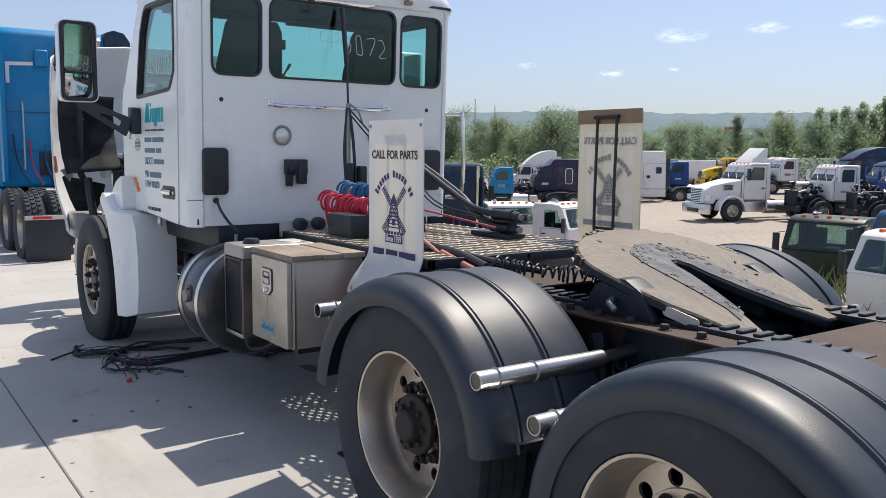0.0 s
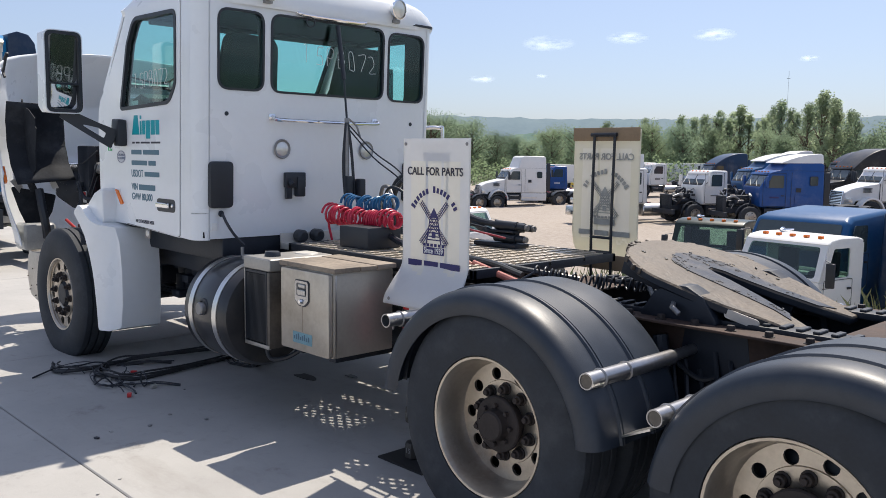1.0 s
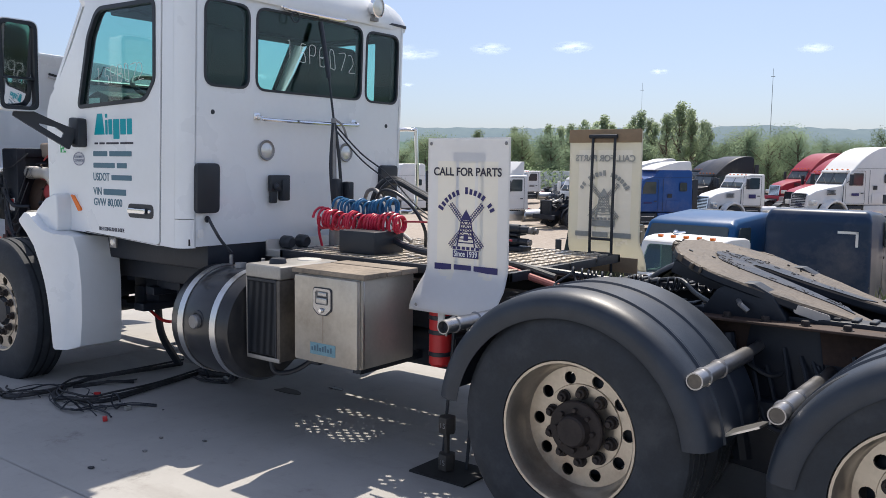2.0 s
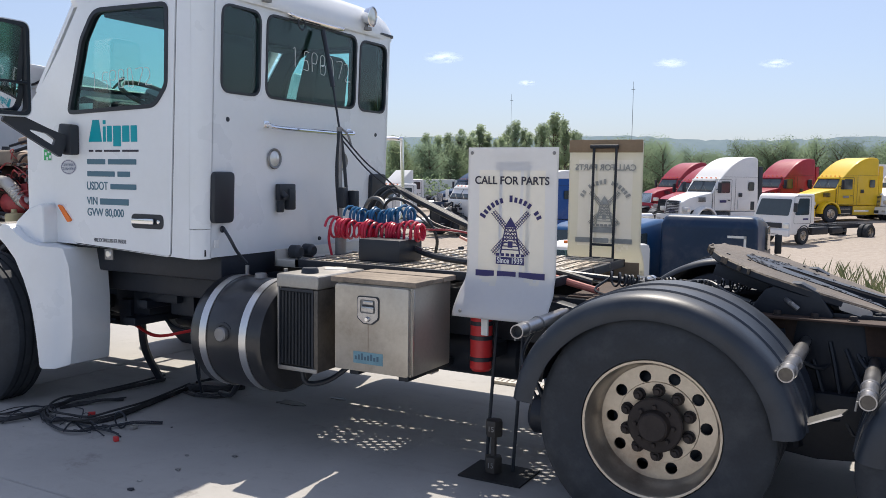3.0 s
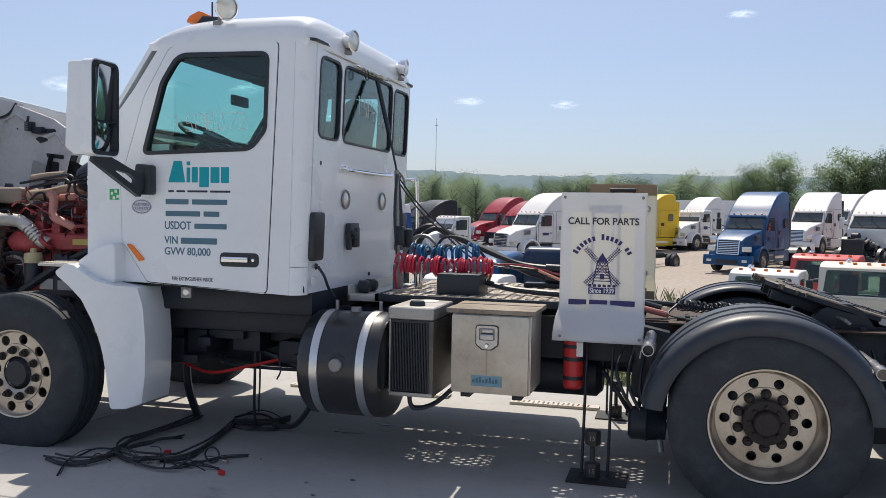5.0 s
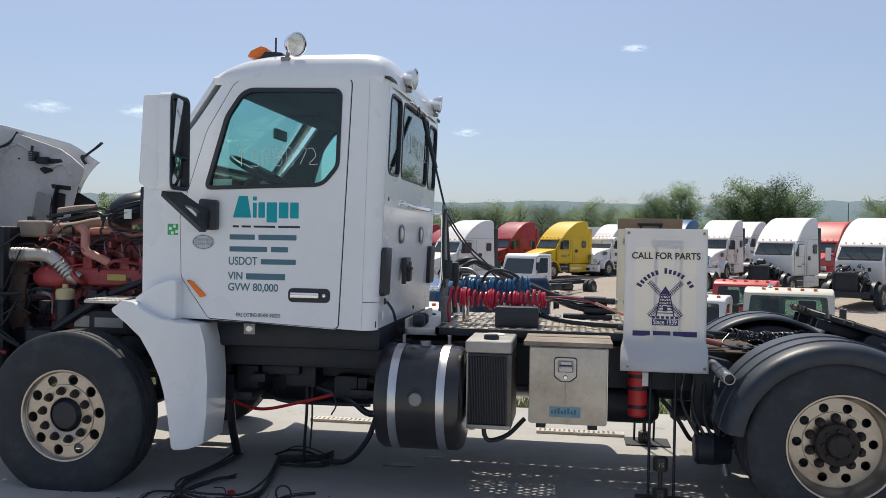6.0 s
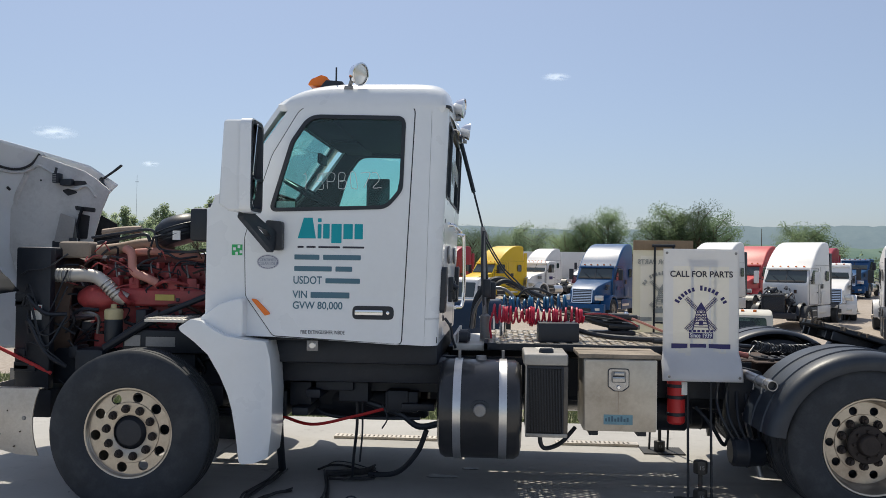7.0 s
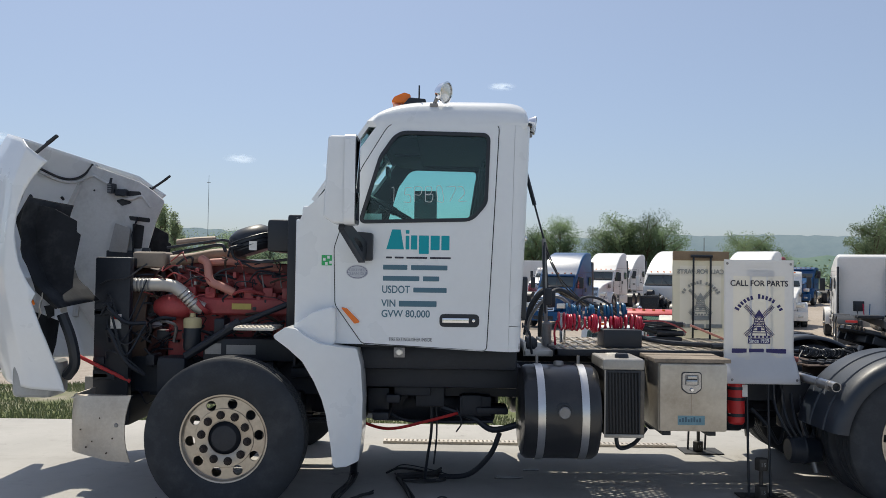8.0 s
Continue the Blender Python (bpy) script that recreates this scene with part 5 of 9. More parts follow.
for xc in AX:
    for s in (-1, 1):
        first = xc == AX[0]
        gx = 4.81 if first else 6.27
        g = mudguard(gx, s, ((4.2, 0.89), (5.372, 0.835)) if first else ((5.671, 0.763), (6.83, 0.84)))
        part("guard_bracket", moved(prism([(-0.13, -0.05), (0.12, -0.06), (0.14, 0.0), (0.1, 0.05), (-0.13, 0.06)], -0.004, 0.004, axis='z'), Matrix.Translation((gx + 0.66, s * 1.02, 0.62)) @ Matrix.Rotation(radians(-25), 4, 'Y')), ALU, g)

# ---- fifth wheel ----
fw = new("fifth_wheel")
fw.parent = truck
fw["label"] = "greasy fifth wheel coupling tilted back"
TILT_FW = Matrix.Translation((5.28, 0.0, 1.125)) @ Matrix.Rotation(radians(16.5), 4, 'Y')
arc = [(-0.06 - 0.40 * math.cos(radians(d)), 0.47 * math.sin(radians(d))) for d in range(90, -91, -6)]
right_side = [(0.1, 0.455), (0.25, 0.42), (0.38, 0.37), (0.545, 0.335), (0.55, 0.21), (0.38, 0.14), (0.22, 0.085)]
slot = [(0.05, 0.048), (-0.03, 0.042), (-0.075, 0.015)]
ring = arc + [(x, -y) for x, y in right_side + slot] + (right_side + slot)[::-1]
rg = random.Random(4)
ring = [(x + rg.uniform(-0.004, 0.004), y + rg.uniform(-0.004, 0.004)) for x, y in ring]
bm = prism(ring, -0.042, 0.0, axis='z')
bevelled(bm, 0.008, 1, 50)
bm.normal_update()
for f in bm.faces:
    f.material_index = 0 if f.normal.z > 0.5 else 1
plate_ob = part("top_plate", moved(bm, TILT_FW), GREASE, fw, "worn greasy coupling plate")
plate_ob.data.materials.append(FRAME)
# flaked black grease round the throat and along the slot
inner = [(-0.08 - 0.19 * math.cos(radians(d)), 0.185 * math.sin(radians(d))) for d in range(90, -91, -15)]
side_in = [(0.05, 0.18), (0.2, 0.18), (0.36, 0.2), (0.46, 0.225)]
edge_in = [(0.4, 0.152), (0.22, 0.09), (0.05, 0.052), (-0.03, 0.046), (-0.08, 0.015)]
gring = inner + [(x, -y) for x, y in side_in + edge_in] + (side_in + edge_in)[::-1]
gring = [(x + rg.uniform(-0.008, 0.008), y + rg.uniform(-0.008, 0.008)) for x, y in gring]
part("grease", moved(prism(gring, 0.0, 0.004, axis='z'), TILT_FW), TAR, fw, "flaking black grease round the throat")
for k in range(26):
    a = rg.uniform(0, 6.28)
    x, y = -0.05 + rg.uniform(-0.35, 0.5), rg.uniform(-0.4, 0.4)
    if math.hypot(x + 0.06, y) > 0.4 or (x > 0 and abs(y) < 0.2):
        continue
    w = rg.uniform(0.004, 0.011)
    part("grease_crumb", moved(box(-w, w, -w * 0.6, w * 0.6, 0, rg.uniform(0.003, 0.009), 0.002), TILT_FW @ Matrix.Translation((x, y, 0)) @ Matrix.Rotation(a, 4, 'Z')), TAR, fw)
for k in range(90):
    a = rg.uniform(-1.7, 1.7)
    r = rg.uniform(0.1, 0.185)
    x, y = (-0.08 - r * math.cos(a), r * math.sin(a)) if k < 55 else (rg.uniform(-0.02, 0.4), rg.choice((-1, 1)) * rg.uniform(0.13, 0.18))
    w = rg.uniform(0.004, 0.013)
    part("grease_flake", moved(box(-w, w, -w * 0.35, w * 0.35, 0, 0.0022), TILT_FW @ Matrix.Translation((x, y, 0.004)) @ Matrix.Rotation(a * 0.9 + rg.uniform(-0.4, 0.4), 4, 'Z')), FRAME, fw)
ribs = [box(-0.36, 0.3, y - 0.012, y + 0.012, -0.11, -0.048, 0.004) for y in (-0.3, -0.17, 0.17, 0.3)] + [box(-0.3, -0.27, -0.3, 0.3, -0.1, -0.048, 0.004), box(0.08, 0.1, -0.36, -0.12, -0.1, -0.048, 0.004), box(0.08, 0.1, 0.12, 0.36, -0.1, -0.048, 0.004)]
part("underside_rib", moved(join(*ribs, box(-0.05, 0.1, -0.36, -0.27, -0.2, -0.05, 0.02), box(-0.05, 0.1, 0.27, 0.36, -0.2, -0.05, 0.02)), TILT_FW), FRAME, fw)
part("release_arm", moved(join(rod((-0.1, -0.2, -0.085), (0.05, -0.5, -0.085), 0.012), rod((0.05, -0.5, -0.085), (0.09, -0.5, -0.1), 0.012), box(-0.2, 0.02, -0.24, -0.16, -0.1, -0.07, 0.01)), TILT_FW), STEEL, fw, "steel release arm")
for k in range(16):
    a = radians(rg.uniform(-88, 88))
    w = rg.uniform(0.01, 0.03)
    part("edge_crust", moved(box(-w, w, -w * 0.5, w * 0.5, -0.03, rg.uniform(-0.004, 0.006), 0.004), TILT_FW @ Matrix.Translation((-0.06 - 0.398 * math.cos(a), 0.468 * math.sin(a), 0)) @ Matrix.Rotation(rg.uniform(0, 3), 4, 'Z')), GREASE, fw)
part("jaw", moved(box(-0.12, 0.0, -0.08, 0.08, -0.12, -0.05, 0.01), TILT_FW), FRAME, fw)
for s in (-1, 1):
    part("saddle", prism(rounded([(5.1, 0.96), (5.5, 0.96), (5.42, 1.08), (5.34, 1.12), (5.26, 1.12), (5.18, 1.08)], 0.02), s * 0.40 - 0.05, s * 0.40 + 0.05, 0.008), FRAME, fw)
    track = part("slide_track", box(4.35, 6.25, s * 0.34 - 0.06, s * 0.34 + 0.06, 0.955, 0.985, 0.004), FRAME, fw)
    for i in range(26):
        x = 4.4 + i * 0.07
        part("tooth", box(x, x + 0.028, s * 0.34 - 0.045, s * 0.34 + 0.045, 0.985, 0.997, 0.003, 1), FRAME, track)
    angle = part("mounting_angle", join(box(4.3, 6.5, min(s * 0.41, s * 0.54), max(s * 0.41, s * 0.54), 0.955, 0.967, 0.002, 1), box(4.3, 6.5, s * 0.42 - 0.006, s * 0.42 + 0.006, 0.8, 0.96)), RUST, fw, "rusty mounting angle")
    for i in range(13):
        x = 4.42 + i * 0.165
        part("bolt", lathe([(0, 0.022), (0.016, 0.022), (0.018, 0.018), (0.018, 0.004), (0.026, 0.003), (0.026, 0)], 8, (x, s * 0.49, 0.967), 'z'), HUB, angle)
part("mounting_plate", box(5.95, 6.35, -0.5, 0.5, 0.968, 0.98, 0.002), RUST, fw, "rusty cross plate")
part("maker_plate", moved(prism(rounded(rect(-0.075, 0.075, -0.02, 0.02), 0.019), -0.002, 0.002), TILT_FW @ Matrix.Translation((0.32, -0.405, -0.03)) @ Matrix.Rotation(radians(13), 4, 'Z')), ALU_DULL, fw, "oval metal plate")
part("rear_cross_member", join(box(6.88, 6.98, -0.5, 0.5, 0.68, 0.96, 0.01), box(6.6, 6.9, -0.45, 0.45, 0.952, 0.96)), RUST, truck)
part("air_line", tube([(4.6, 0.1, 1.0), (4.8, 0.05, 1.04), (4.95, -0.1, 1.0), (5.1, -0.3, 0.99)], 0.012, 7, 6), BLACK, truck)
part("frame_plate", box(4.15, 4.55, -0.4, 0.4, 0.953, 0.962), RUST, truck)
for k in range(7):
    x = 4.25 + 0.33 * k
    part("brake_hose", tube([(x, -0.39, 0.85), (x + 0.08, -0.46, 0.78 - 0.04 * (k % 3)), (x + 0.2, -0.44, 0.72), (x + 0.3, -0.39, 0.8)], 0.012, 6, 5), BLACK, truck)
for x in AX:
    for s in (-1, 1):
        part("brake_chamber", lathe([(0, 0), (0.07, 0.0), (0.085, 0.02), (0.085, 0.1), (0.09, 0.11), (0.085, 0.12), (0.075, 0.2), (0, 0.21)], 18, (x - 0.33, s * 0.5, 0.5), 'x'), FRAME, truck)
part("tail_loom", tube([(3.9, -0.43, 0.62), (4.0, -0.5, 0.5), (4.1, -0.46, 0.36), (4.15, -0.44, 0.5), (4.2, -0.42, 0.7)], 0.014, 6, 6), BLACK, truck)

for s in (-1, 1):
    part("walking_beam", prism(rounded([(4.55, 0.4), (5.45, 0.3), (6.4, 0.38), (6.4, 0.5), (5.6, 0.62), (5.3, 0.62), (4.55, 0.52)], 0.03), s * 0.47 - 0.05, s * 0.47 + 0.05, 0.01), FRAME, truck, "dark suspension beam")
    part("shock_absorber", join(rod((5.35, s * 0.52, 0.35), (5.25, s * 0.5, 0.9), 0.035), rod((5.35, s * 0.52, 0.35), (5.3, s * 0.51, 0.6), 0.045)), FRAME, truck)
    part("torque_rod", rod((5.0, s * 0.2, 0.6), (5.9, s * 0.05, 0.72), 0.03), FRAME, truck)
    part("saddle_bracket", prism(rounded([(5.25, 0.4), (5.7, 0.4), (5.62, 0.95), (5.33, 0.95)], 0.03), s * 0.4 - 0.03, s * 0.4 + 0.03, 0.01), FRAME, truck)
    part("hanger_bracket", prism(rounded([(4.08, 0.5), (4.3, 0.42), (4.34, 0.9), (4.1, 0.95)], 0.03), s * 0.5 - 0.05, s * 0.5 + 0.05, 0.01), FRAME, truck)
    part("brake_chamber", lathe([(0, 0), (0.08, 0.0), (0.1, 0.02), (0.1, 0.1), (0.108, 0.11), (0.1, 0.12), (0.09, 0.22), (0, 0.23)], 18, (4.08, s * 0.68, 0.36), 'x'), FRAME, truck, "dark brake chamber")
    part("slack_rod", join(rod((4.3, s * 0.68, 0.36), (4.45, s * 0.68, 0.38), 0.014), rod((4.2, s * 0.6, 0.62), (4.28, s * 0.72, 0.2), 0.02)), STEEL, truck)
    for k in range(5):
        part("brake_hose", tube([(4.05 + 0.06 * k, s * 0.48, 0.85), (4.0 + 0.07 * k, s * 0.66, 0.66 - 0.04 * k), (4.1 + 0.04 * k, s * 0.7, 0.45), (4.16, s * 0.66, 0.42)], 0.011, 6, 5), BLACK, truck)
part("drive_shaft", rod((4.85, 0, 0.6), (6.0, 0, 0.56), 0.06, 14), FRAME, truck)
part("cross_tube", box(5.38, 5.6, -0.42, 0.42, 0.5, 0.92, 0.03), FRAME, truck)
for k in range(10):
    x = 5.2 + 0.07 * k
    part("chassis_line", tube([(x, -0.43, 0.85 - 0.03 * (k % 4)), (x + 0.12, -0.5 - 0.02 * (k % 3), 0.6 - 0.04 * (k % 5)), (x + 0.3, -0.46, 0.55), (x + 0.45, -0.43, 0.75)], 0.011, 6, 5), BLACK, truck)

# ---- engine bay ----
EY = -0.36
eng = new("engine")
eng.parent = truck
eng["label"] = "exposed red diesel engine"
part("block", join(box(-0.66, 0.38, EY, 0.3, 0.85, 1.45, 0.05), box(-0.62, 0.36, EY + 0.05, 0.22, 1.45, 1.6, 0.03)), RED_ENG, eng, "red engine block")
part("exhaust_manifold", join(box(-0.56, 0.34, EY - 0.09, EY, 1.28, 1.42, 0.04, 3), lathe([(0, -0.74), (0.05, -0.74), (0.09, -0.68), (0.105, -0.6), (0.09, -0.52), (0.06, -0.46), (0, -0.46)], 24, (0, EY - 0.04, 1.34), 'x')), RED_ENG, eng, "red manifold and turbo housing")
part("valve_cover", box(-0.6, 0.3, EY + 0.06, 0.2, 1.6, 1.69, 0.03, 3), mat("dark_red_cover", (0.14, 0.03, 0.03), 0.5, var=0.3), eng)
for k in range(6):
    part("injector_cap", lathe([(0, 0.05), (0.03, 0.05), (0.04, 0.03), (0.04, 0)], 12, (-0.52 + 0.15 * k, EY + 0.1, 1.6), 'z'), RED_ENG, eng)
    part("manifold_port", box(-0.5 + 0.15 * k, -0.42 + 0.15 * k, EY - 0.07, EY, 1.4, 1.5, 0.015), RED_ENG, eng)
    part("fuel_line", tube([(-0.5 + 0.14 * k, EY + 0.06, 1.62), (-0.48 + 0.14 * k, EY - 0.02, 1.6), (-0.46 + 0.14 * k, EY - 0.03, 1.5)], 0.006, 6, 4), STEEL, eng)
cac = part("charge_pipe", tube([(-1.1, EY - 0.16, 1.58), (-1.0, EY - 0.16, 1.54), (-0.88, EY - 0.15, 1.51), (-0.62, EY - 0.14, 1.51), (-0.52, EY - 0.14, 1.47), (-0.42, EY - 0.12, 1.37), (-0.35, EY - 0.1, 1.33)], 0.05, 14, 8), ALU_DULL, eng, "dull silver charge air pipe")
for t in range(5):
    part("clamp", lathe([(0.052, -0.008), (0.056, 0), (0.052, 0.008)], 16, (-0.86 + 0.028 * t, EY - 0.15, 1.51), 'x'), STEEL, cac)
    q = Vector((0.1, 0.02, -0.1)).normalized()
    part("clamp", moved(lathe([(0.052, -0.006), (0.056, 0), (0.052, 0.006)], 16), Matrix.Translation(Vector((-0.5, EY - 0.137, 1.45)) + q * 0.03 * t) @ q.to_track_quat('Y', 'Z').to_matrix().to_4x4()), ALU, cac)
part("pipe_flange", moved(lathe([(0.05, 0.0), (0.075, 0.0), (0.075, 0.03), (0.05, 0.03)], 16), Matrix.Translation((-0.36, EY - 0.1, 1.34)) @ Matrix.Rotation(radians(-45), 4, 'Y') @ Matrix.Rotation(radians(-90), 4, 'Z')), RED_ENG, eng)
part("coolant_pipe", tube([(-0.4, EY - 0.02, 1.72), (-0.34, EY - 0.05, 1.68), (-0.3, EY - 0.1, 1.55), (-0.2, EY - 0.1, 1.5), (-0.12, EY - 0.08, 1.46)], 0.032, 12, 7), COPPER, eng, "pinkish red pipe")
part("coolant_pipe", tube([(-0.34, EY + 0.03, 1.69), (-0.15, EY + 0.02, 1.7), (0.1, EY + 0.05, 1.67), (0.25, EY + 0.1, 1.64)], 0.03, 12, 6), COPPER, eng, "pinkish red pipe")
part("intake_pipe", tube([(-0.66, EY + 0.06, 1.70), (-0.5, EY + 0.08, 1.72), (-0.3, EY + 0.12, 1.76), (-0.1, EY + 0.2, 1.75)], 0.045, 12, 6), mat("tan_duct", (0.36, 0.27, 0.2), 0.6, var=0.2), eng)
tk = part("coolant_tank", box(-0.94, -0.68, EY - 0.02, EY + 0.2, 1.64, 1.77, 0.03, 3), mat("tan_plastic_tank", (0.3, 0.25, 0.2), 0.6, var=0.2), eng)
part("tank_cap", lathe([(0, 0.03), (0.03, 0.03), (0.035, 0)], 14, (-0.86, EY + 0.06, 1.77), 'z'), BLACK, tk)
fb = part("power_steering_tank", lathe([(0, 1.02), (0.06, 1.02), (0.065, 1.04), (0.065, 1.2), (0.055, 1.23), (0, 1.23)], 18, (-0.40, EY - 0.2, 0), 'z'), BLACK, eng)
part("tank_top", lathe([(0, 1.3), (0.02, 1.3), (0.024, 1.27), (0.06, 1.265), (0.068, 1.25), (0.066, 1.19)], 18, (-0.40, EY - 0.2, 0), 'z'), mat("yellowed_plastic", (0.5, 0.43, 0.24), 0.5, var=0.15), fb)
CANISTER = Matrix.Translation((-0.03, -0.25, 1.87)) @ Matrix.Rotation(radians(-18), 4, 'Y')
ac = part("air_cleaner", join(moved(lathe([(0, 0.11), (0.11, 0.105), (0.165, 0.07), (0.19, 0.02), (0.185, -0.06), (0.14, -0.1), (0, -0.11)], 32, (0, 0, 0), 'z'), CANISTER), box(0.14, 0.40, -0.5, 0.05, 1.78, 2.03, 0.03), box(0.32, 0.44, -0.62, -0.3, 1.2, 2.06, 0.02)), BLACK, eng, "black air cleaner housing")
part("air_cleaner_rib", moved(join(*[lathe([(0.188, z), (0.198, z + 0.006), (0.188, z + 0.012)], 28, (0, 0, 0), 'z') for z in (-0.05, -0.02, 0.01)]), CANISTER), BLACK, ac)
part("cleaner_label", box(-0.01, 0.05, -0.442, -0.436, 1.79, 1.86), mat("paper", (0.8, 0.8, 0.78), 0.7), ac)
rad = part("radiator", join(box(-1.04, -0.93, -0.56, 0.56, 0.72, 1.66, 0.015)), FRAME, truck, "black radiator and its frame")
part("radiator_frame", join(box(-1.13, -0.86, -0.62, -0.54, 0.66, 1.72, 0.02), box(-1.13, -0.86, 0.54, 0.62, 0.66, 1.72, 0.02), box(-1.1, -0.9, -0.6, 0.6, 1.64, 1.72, 0.02)), FRAME, rad)
part("fan_shroud", lathe([(0.50, -0.93), (0.47, -0.86), (0.46, -0.80), (0.44, -0.80), (0.45, -0.86), (0.48, -0.93)], 32, (0, 0, 1.2), 'x'), mat("brown_shroud", (0.09, 0.06, 0.045), 0.7, var=0.3), rad)
for k in range(8):
    part("fan_blade", moved(box(-0.02, 0.02, -0.05, 0.05, 0.06, 0.42, 0.008), Matrix.Translation((-0.83, 0, 1.2)) @ Matrix.Rotation(2 * math.pi * k / 8, 4, 'X') @ Matrix.Rotation(0.5, 4, 'Z')), BLACK, rad)
rr = random.Random(19)
for k in range(8):
    z = rr.uniform(0.75, 1.6)
    part("radiator_hose", tube([(-1.08 + rr.uniform(0, 0.1), -0.635, z), (-1.0, -0.66, z + rr.uniform(-0.15, 0.15)), (-0.88, -0.65, z + rr.uniform(-0.3, 0.1)), (-0.75, -0.58, z + rr.uniform(-0.3, 0.2))], rr.choice((0.006, 0.01, 0.016)), 6, 5), rr.choice((BLACK, FRAME)), rad)
for k in range(6):
    z = rr.uniform(0.7, 1.55)
    part("radiator_bracket", box(-1.12, -1.12 + rr.uniform(0.08, 0.2), -0.64, -0.6, z, z + rr.uniform(0.03, 0.1), 0.006), FRAME, rad)
part("warning_label", box(-1.0, -0.92, -0.628, -0.6215, 1.18, 1.29), mat("paper", (0.8, 0.8, 0.78), 0.7), rad)
part("label_band", box(-0.995, -0.925, -0.6305, -0.6285, 1.25, 1.28), RED, rad)
part("steering_shaft", join(rod((0.42, -0.55, 1.42), (-0.05, -0.62, 1.22), 0.022), rod((-0.05, -0.62, 1.22), (-0.42, -0.66, 0.98), 0.032), rod((-0.12, -0.63, 1.18), (-0.02, -0.615, 1.235), 0.042)), FRAME, eng)
part("steering_box", box(-0.62, -0.4, -0.72, -0.48, 0.62, 0.98, 0.04), FRAME, eng)
part("label_plate", join(box(-0.28, -0.16, -0.635, -0.63, 1.0, 1.08), box(-0.12, 0.1, -0.635, -0.63, 1.0, 1.07)), STEEL, eng)
part("battery_step", box(-0.3, 0.42, -0.63, -0.45, 0.95, 1.12, 0.02), FRAME, eng)
grip = part("grip_step", box(0.02, 0.3, -1.0, -0.62, 1.205, 1.225, 0.006), ALU_DULL, truck, "ribbed step beside the engine")
for k in range(9):
    part("grip_rib", box(0.03 + 0.03 * k, 0.045 + 0.03 * k, -0.99, -0.63, 1.225, 1.232), ALU_DULL, grip)
random.seed(11)
for k in range(120):
    x, z = random.uniform(-0.9, 0.35), random.uniform(0.7, 1.74)
    y = EY - random.uniform(0.0, 0.14)
    d = Vector((random.uniform(-0.22, 0.22), random.uniform(-0.03, 0.03), random.uniform(-0.12, 0.1)))
    e = Vector((random.uniform(-0.14, 0.14), random.uniform(-0.05, 0.02), random.uniform(-0.12, 0.06)))
    tone = random.choice((BLACK, FRAME, FRAME, RUST, RED_ENG, RED_ENG)) if z > 1.25 else random.choice((BLACK, BLACK, FRAME, FRAME, FRAME, RUST, STEEL))
    part("engine_hose", tube([(x, y, z), (x + d.x / 2, y + d.y - 0.02, z + d.z / 2 + 0.02), (x + d.x, y, z + d.z), (x + d.x + e.x, y + 0.05, z + d.z + e.z)], random.choice((0.004, 0.005, 0.007, 0.009, 0.013)), 6, 5), tone, eng)
for k in range(46):
    x, z = random.uniform(-0.7, 0.36), random.uniform(1.05, 1.7)
    w, t = random.uniform(0.012, 0.04), random.uniform(0.012, 0.05)
    part("engine_fitting", box(x, x + w, EY - random.uniform(0.02, 0.1), EY + 0.02, z, z + t, 0.004), random.choice((FRAME, BLACK, RED_ENG, RED_ENG, STEEL, RUST)), eng)
part("intake_pipe", tube([(-0.62, EY - 0.02, 1.76), (-0.45, EY - 0.03, 1.79), (-0.25, EY - 0.03, 1.83), (-0.2, EY - 0.04, 1.78)], 0.014, 8, 6), BLACK, eng)
part("wiring_loom", tube([(-0.66, EY - 0.04, 1.8), (-0.4, EY - 0.06, 1.84), (-0.18, EY - 0.05, 1.86), (-0.12, EY - 0.05, 1.72), (0.1, EY - 0.06, 1.7), (0.34, EY - 0.08, 1.73)], 0.011, 7, 6), BLACK, eng)
part("duct_elbow", tube([(-0.6, EY + 0.02, 1.84), (-0.45, EY + 0.02, 1.86), (-0.3, EY + 0.03, 1.87)], 0.03, 9, 5), mat("tan_duct", (0.36, 0.27, 0.2), 0.6, var=0.2), eng)
part("yellow_label", box(-0.13, 0.02, EY - 0.098, EY - 0.094, 1.33, 1.375), mat("yellowed_label", (0.55, 0.45, 0.12), 0.6), eng)
for k in range(12):
    x, z = random.uniform(-0.8, 0.35), random.uniform(0.55, 1.15)
    part("engine_bracket", box(x, x + random.uniform(0.05, 0.2), EY - random.uniform(0.03, 0.2), EY + 0.05, z, z + random.uniform(0.05, 0.18), 0.012), FRAME, eng)
for k in range(8):
    x = -0.5 + 0.11 * k
    part("head_bolt", lathe([(0, -0.03), (0.014, -0.03), (0.016, 0.0)], 8, (x, EY + 0.052, 1.53)), RED_ENG, eng)

# ---- hood, tilted forward ----
hood = new("hood")
hood.parent = truck
hood["label"] = "white hood tilted forward with bare inside"
LINER = mat("dull_black_liner", (0.012, 0.015, 0.021), 0.8, var=0.4, scale=6, fine=40, bump=0.35, spec=0.3, dirt=(0.07, 0.075, 0.08), dirt_amount=0.55)


def ease(v, stops):
    """Piecewise linear run through (place, value) stops."""
    for (p0, v0), (p1, v1) in zip(stops, stops[1:]):
        if v <= p1:
            return v0 + (v1 - v0) * (v - p0) / (p1 - p0)
    return stops[-1][1]


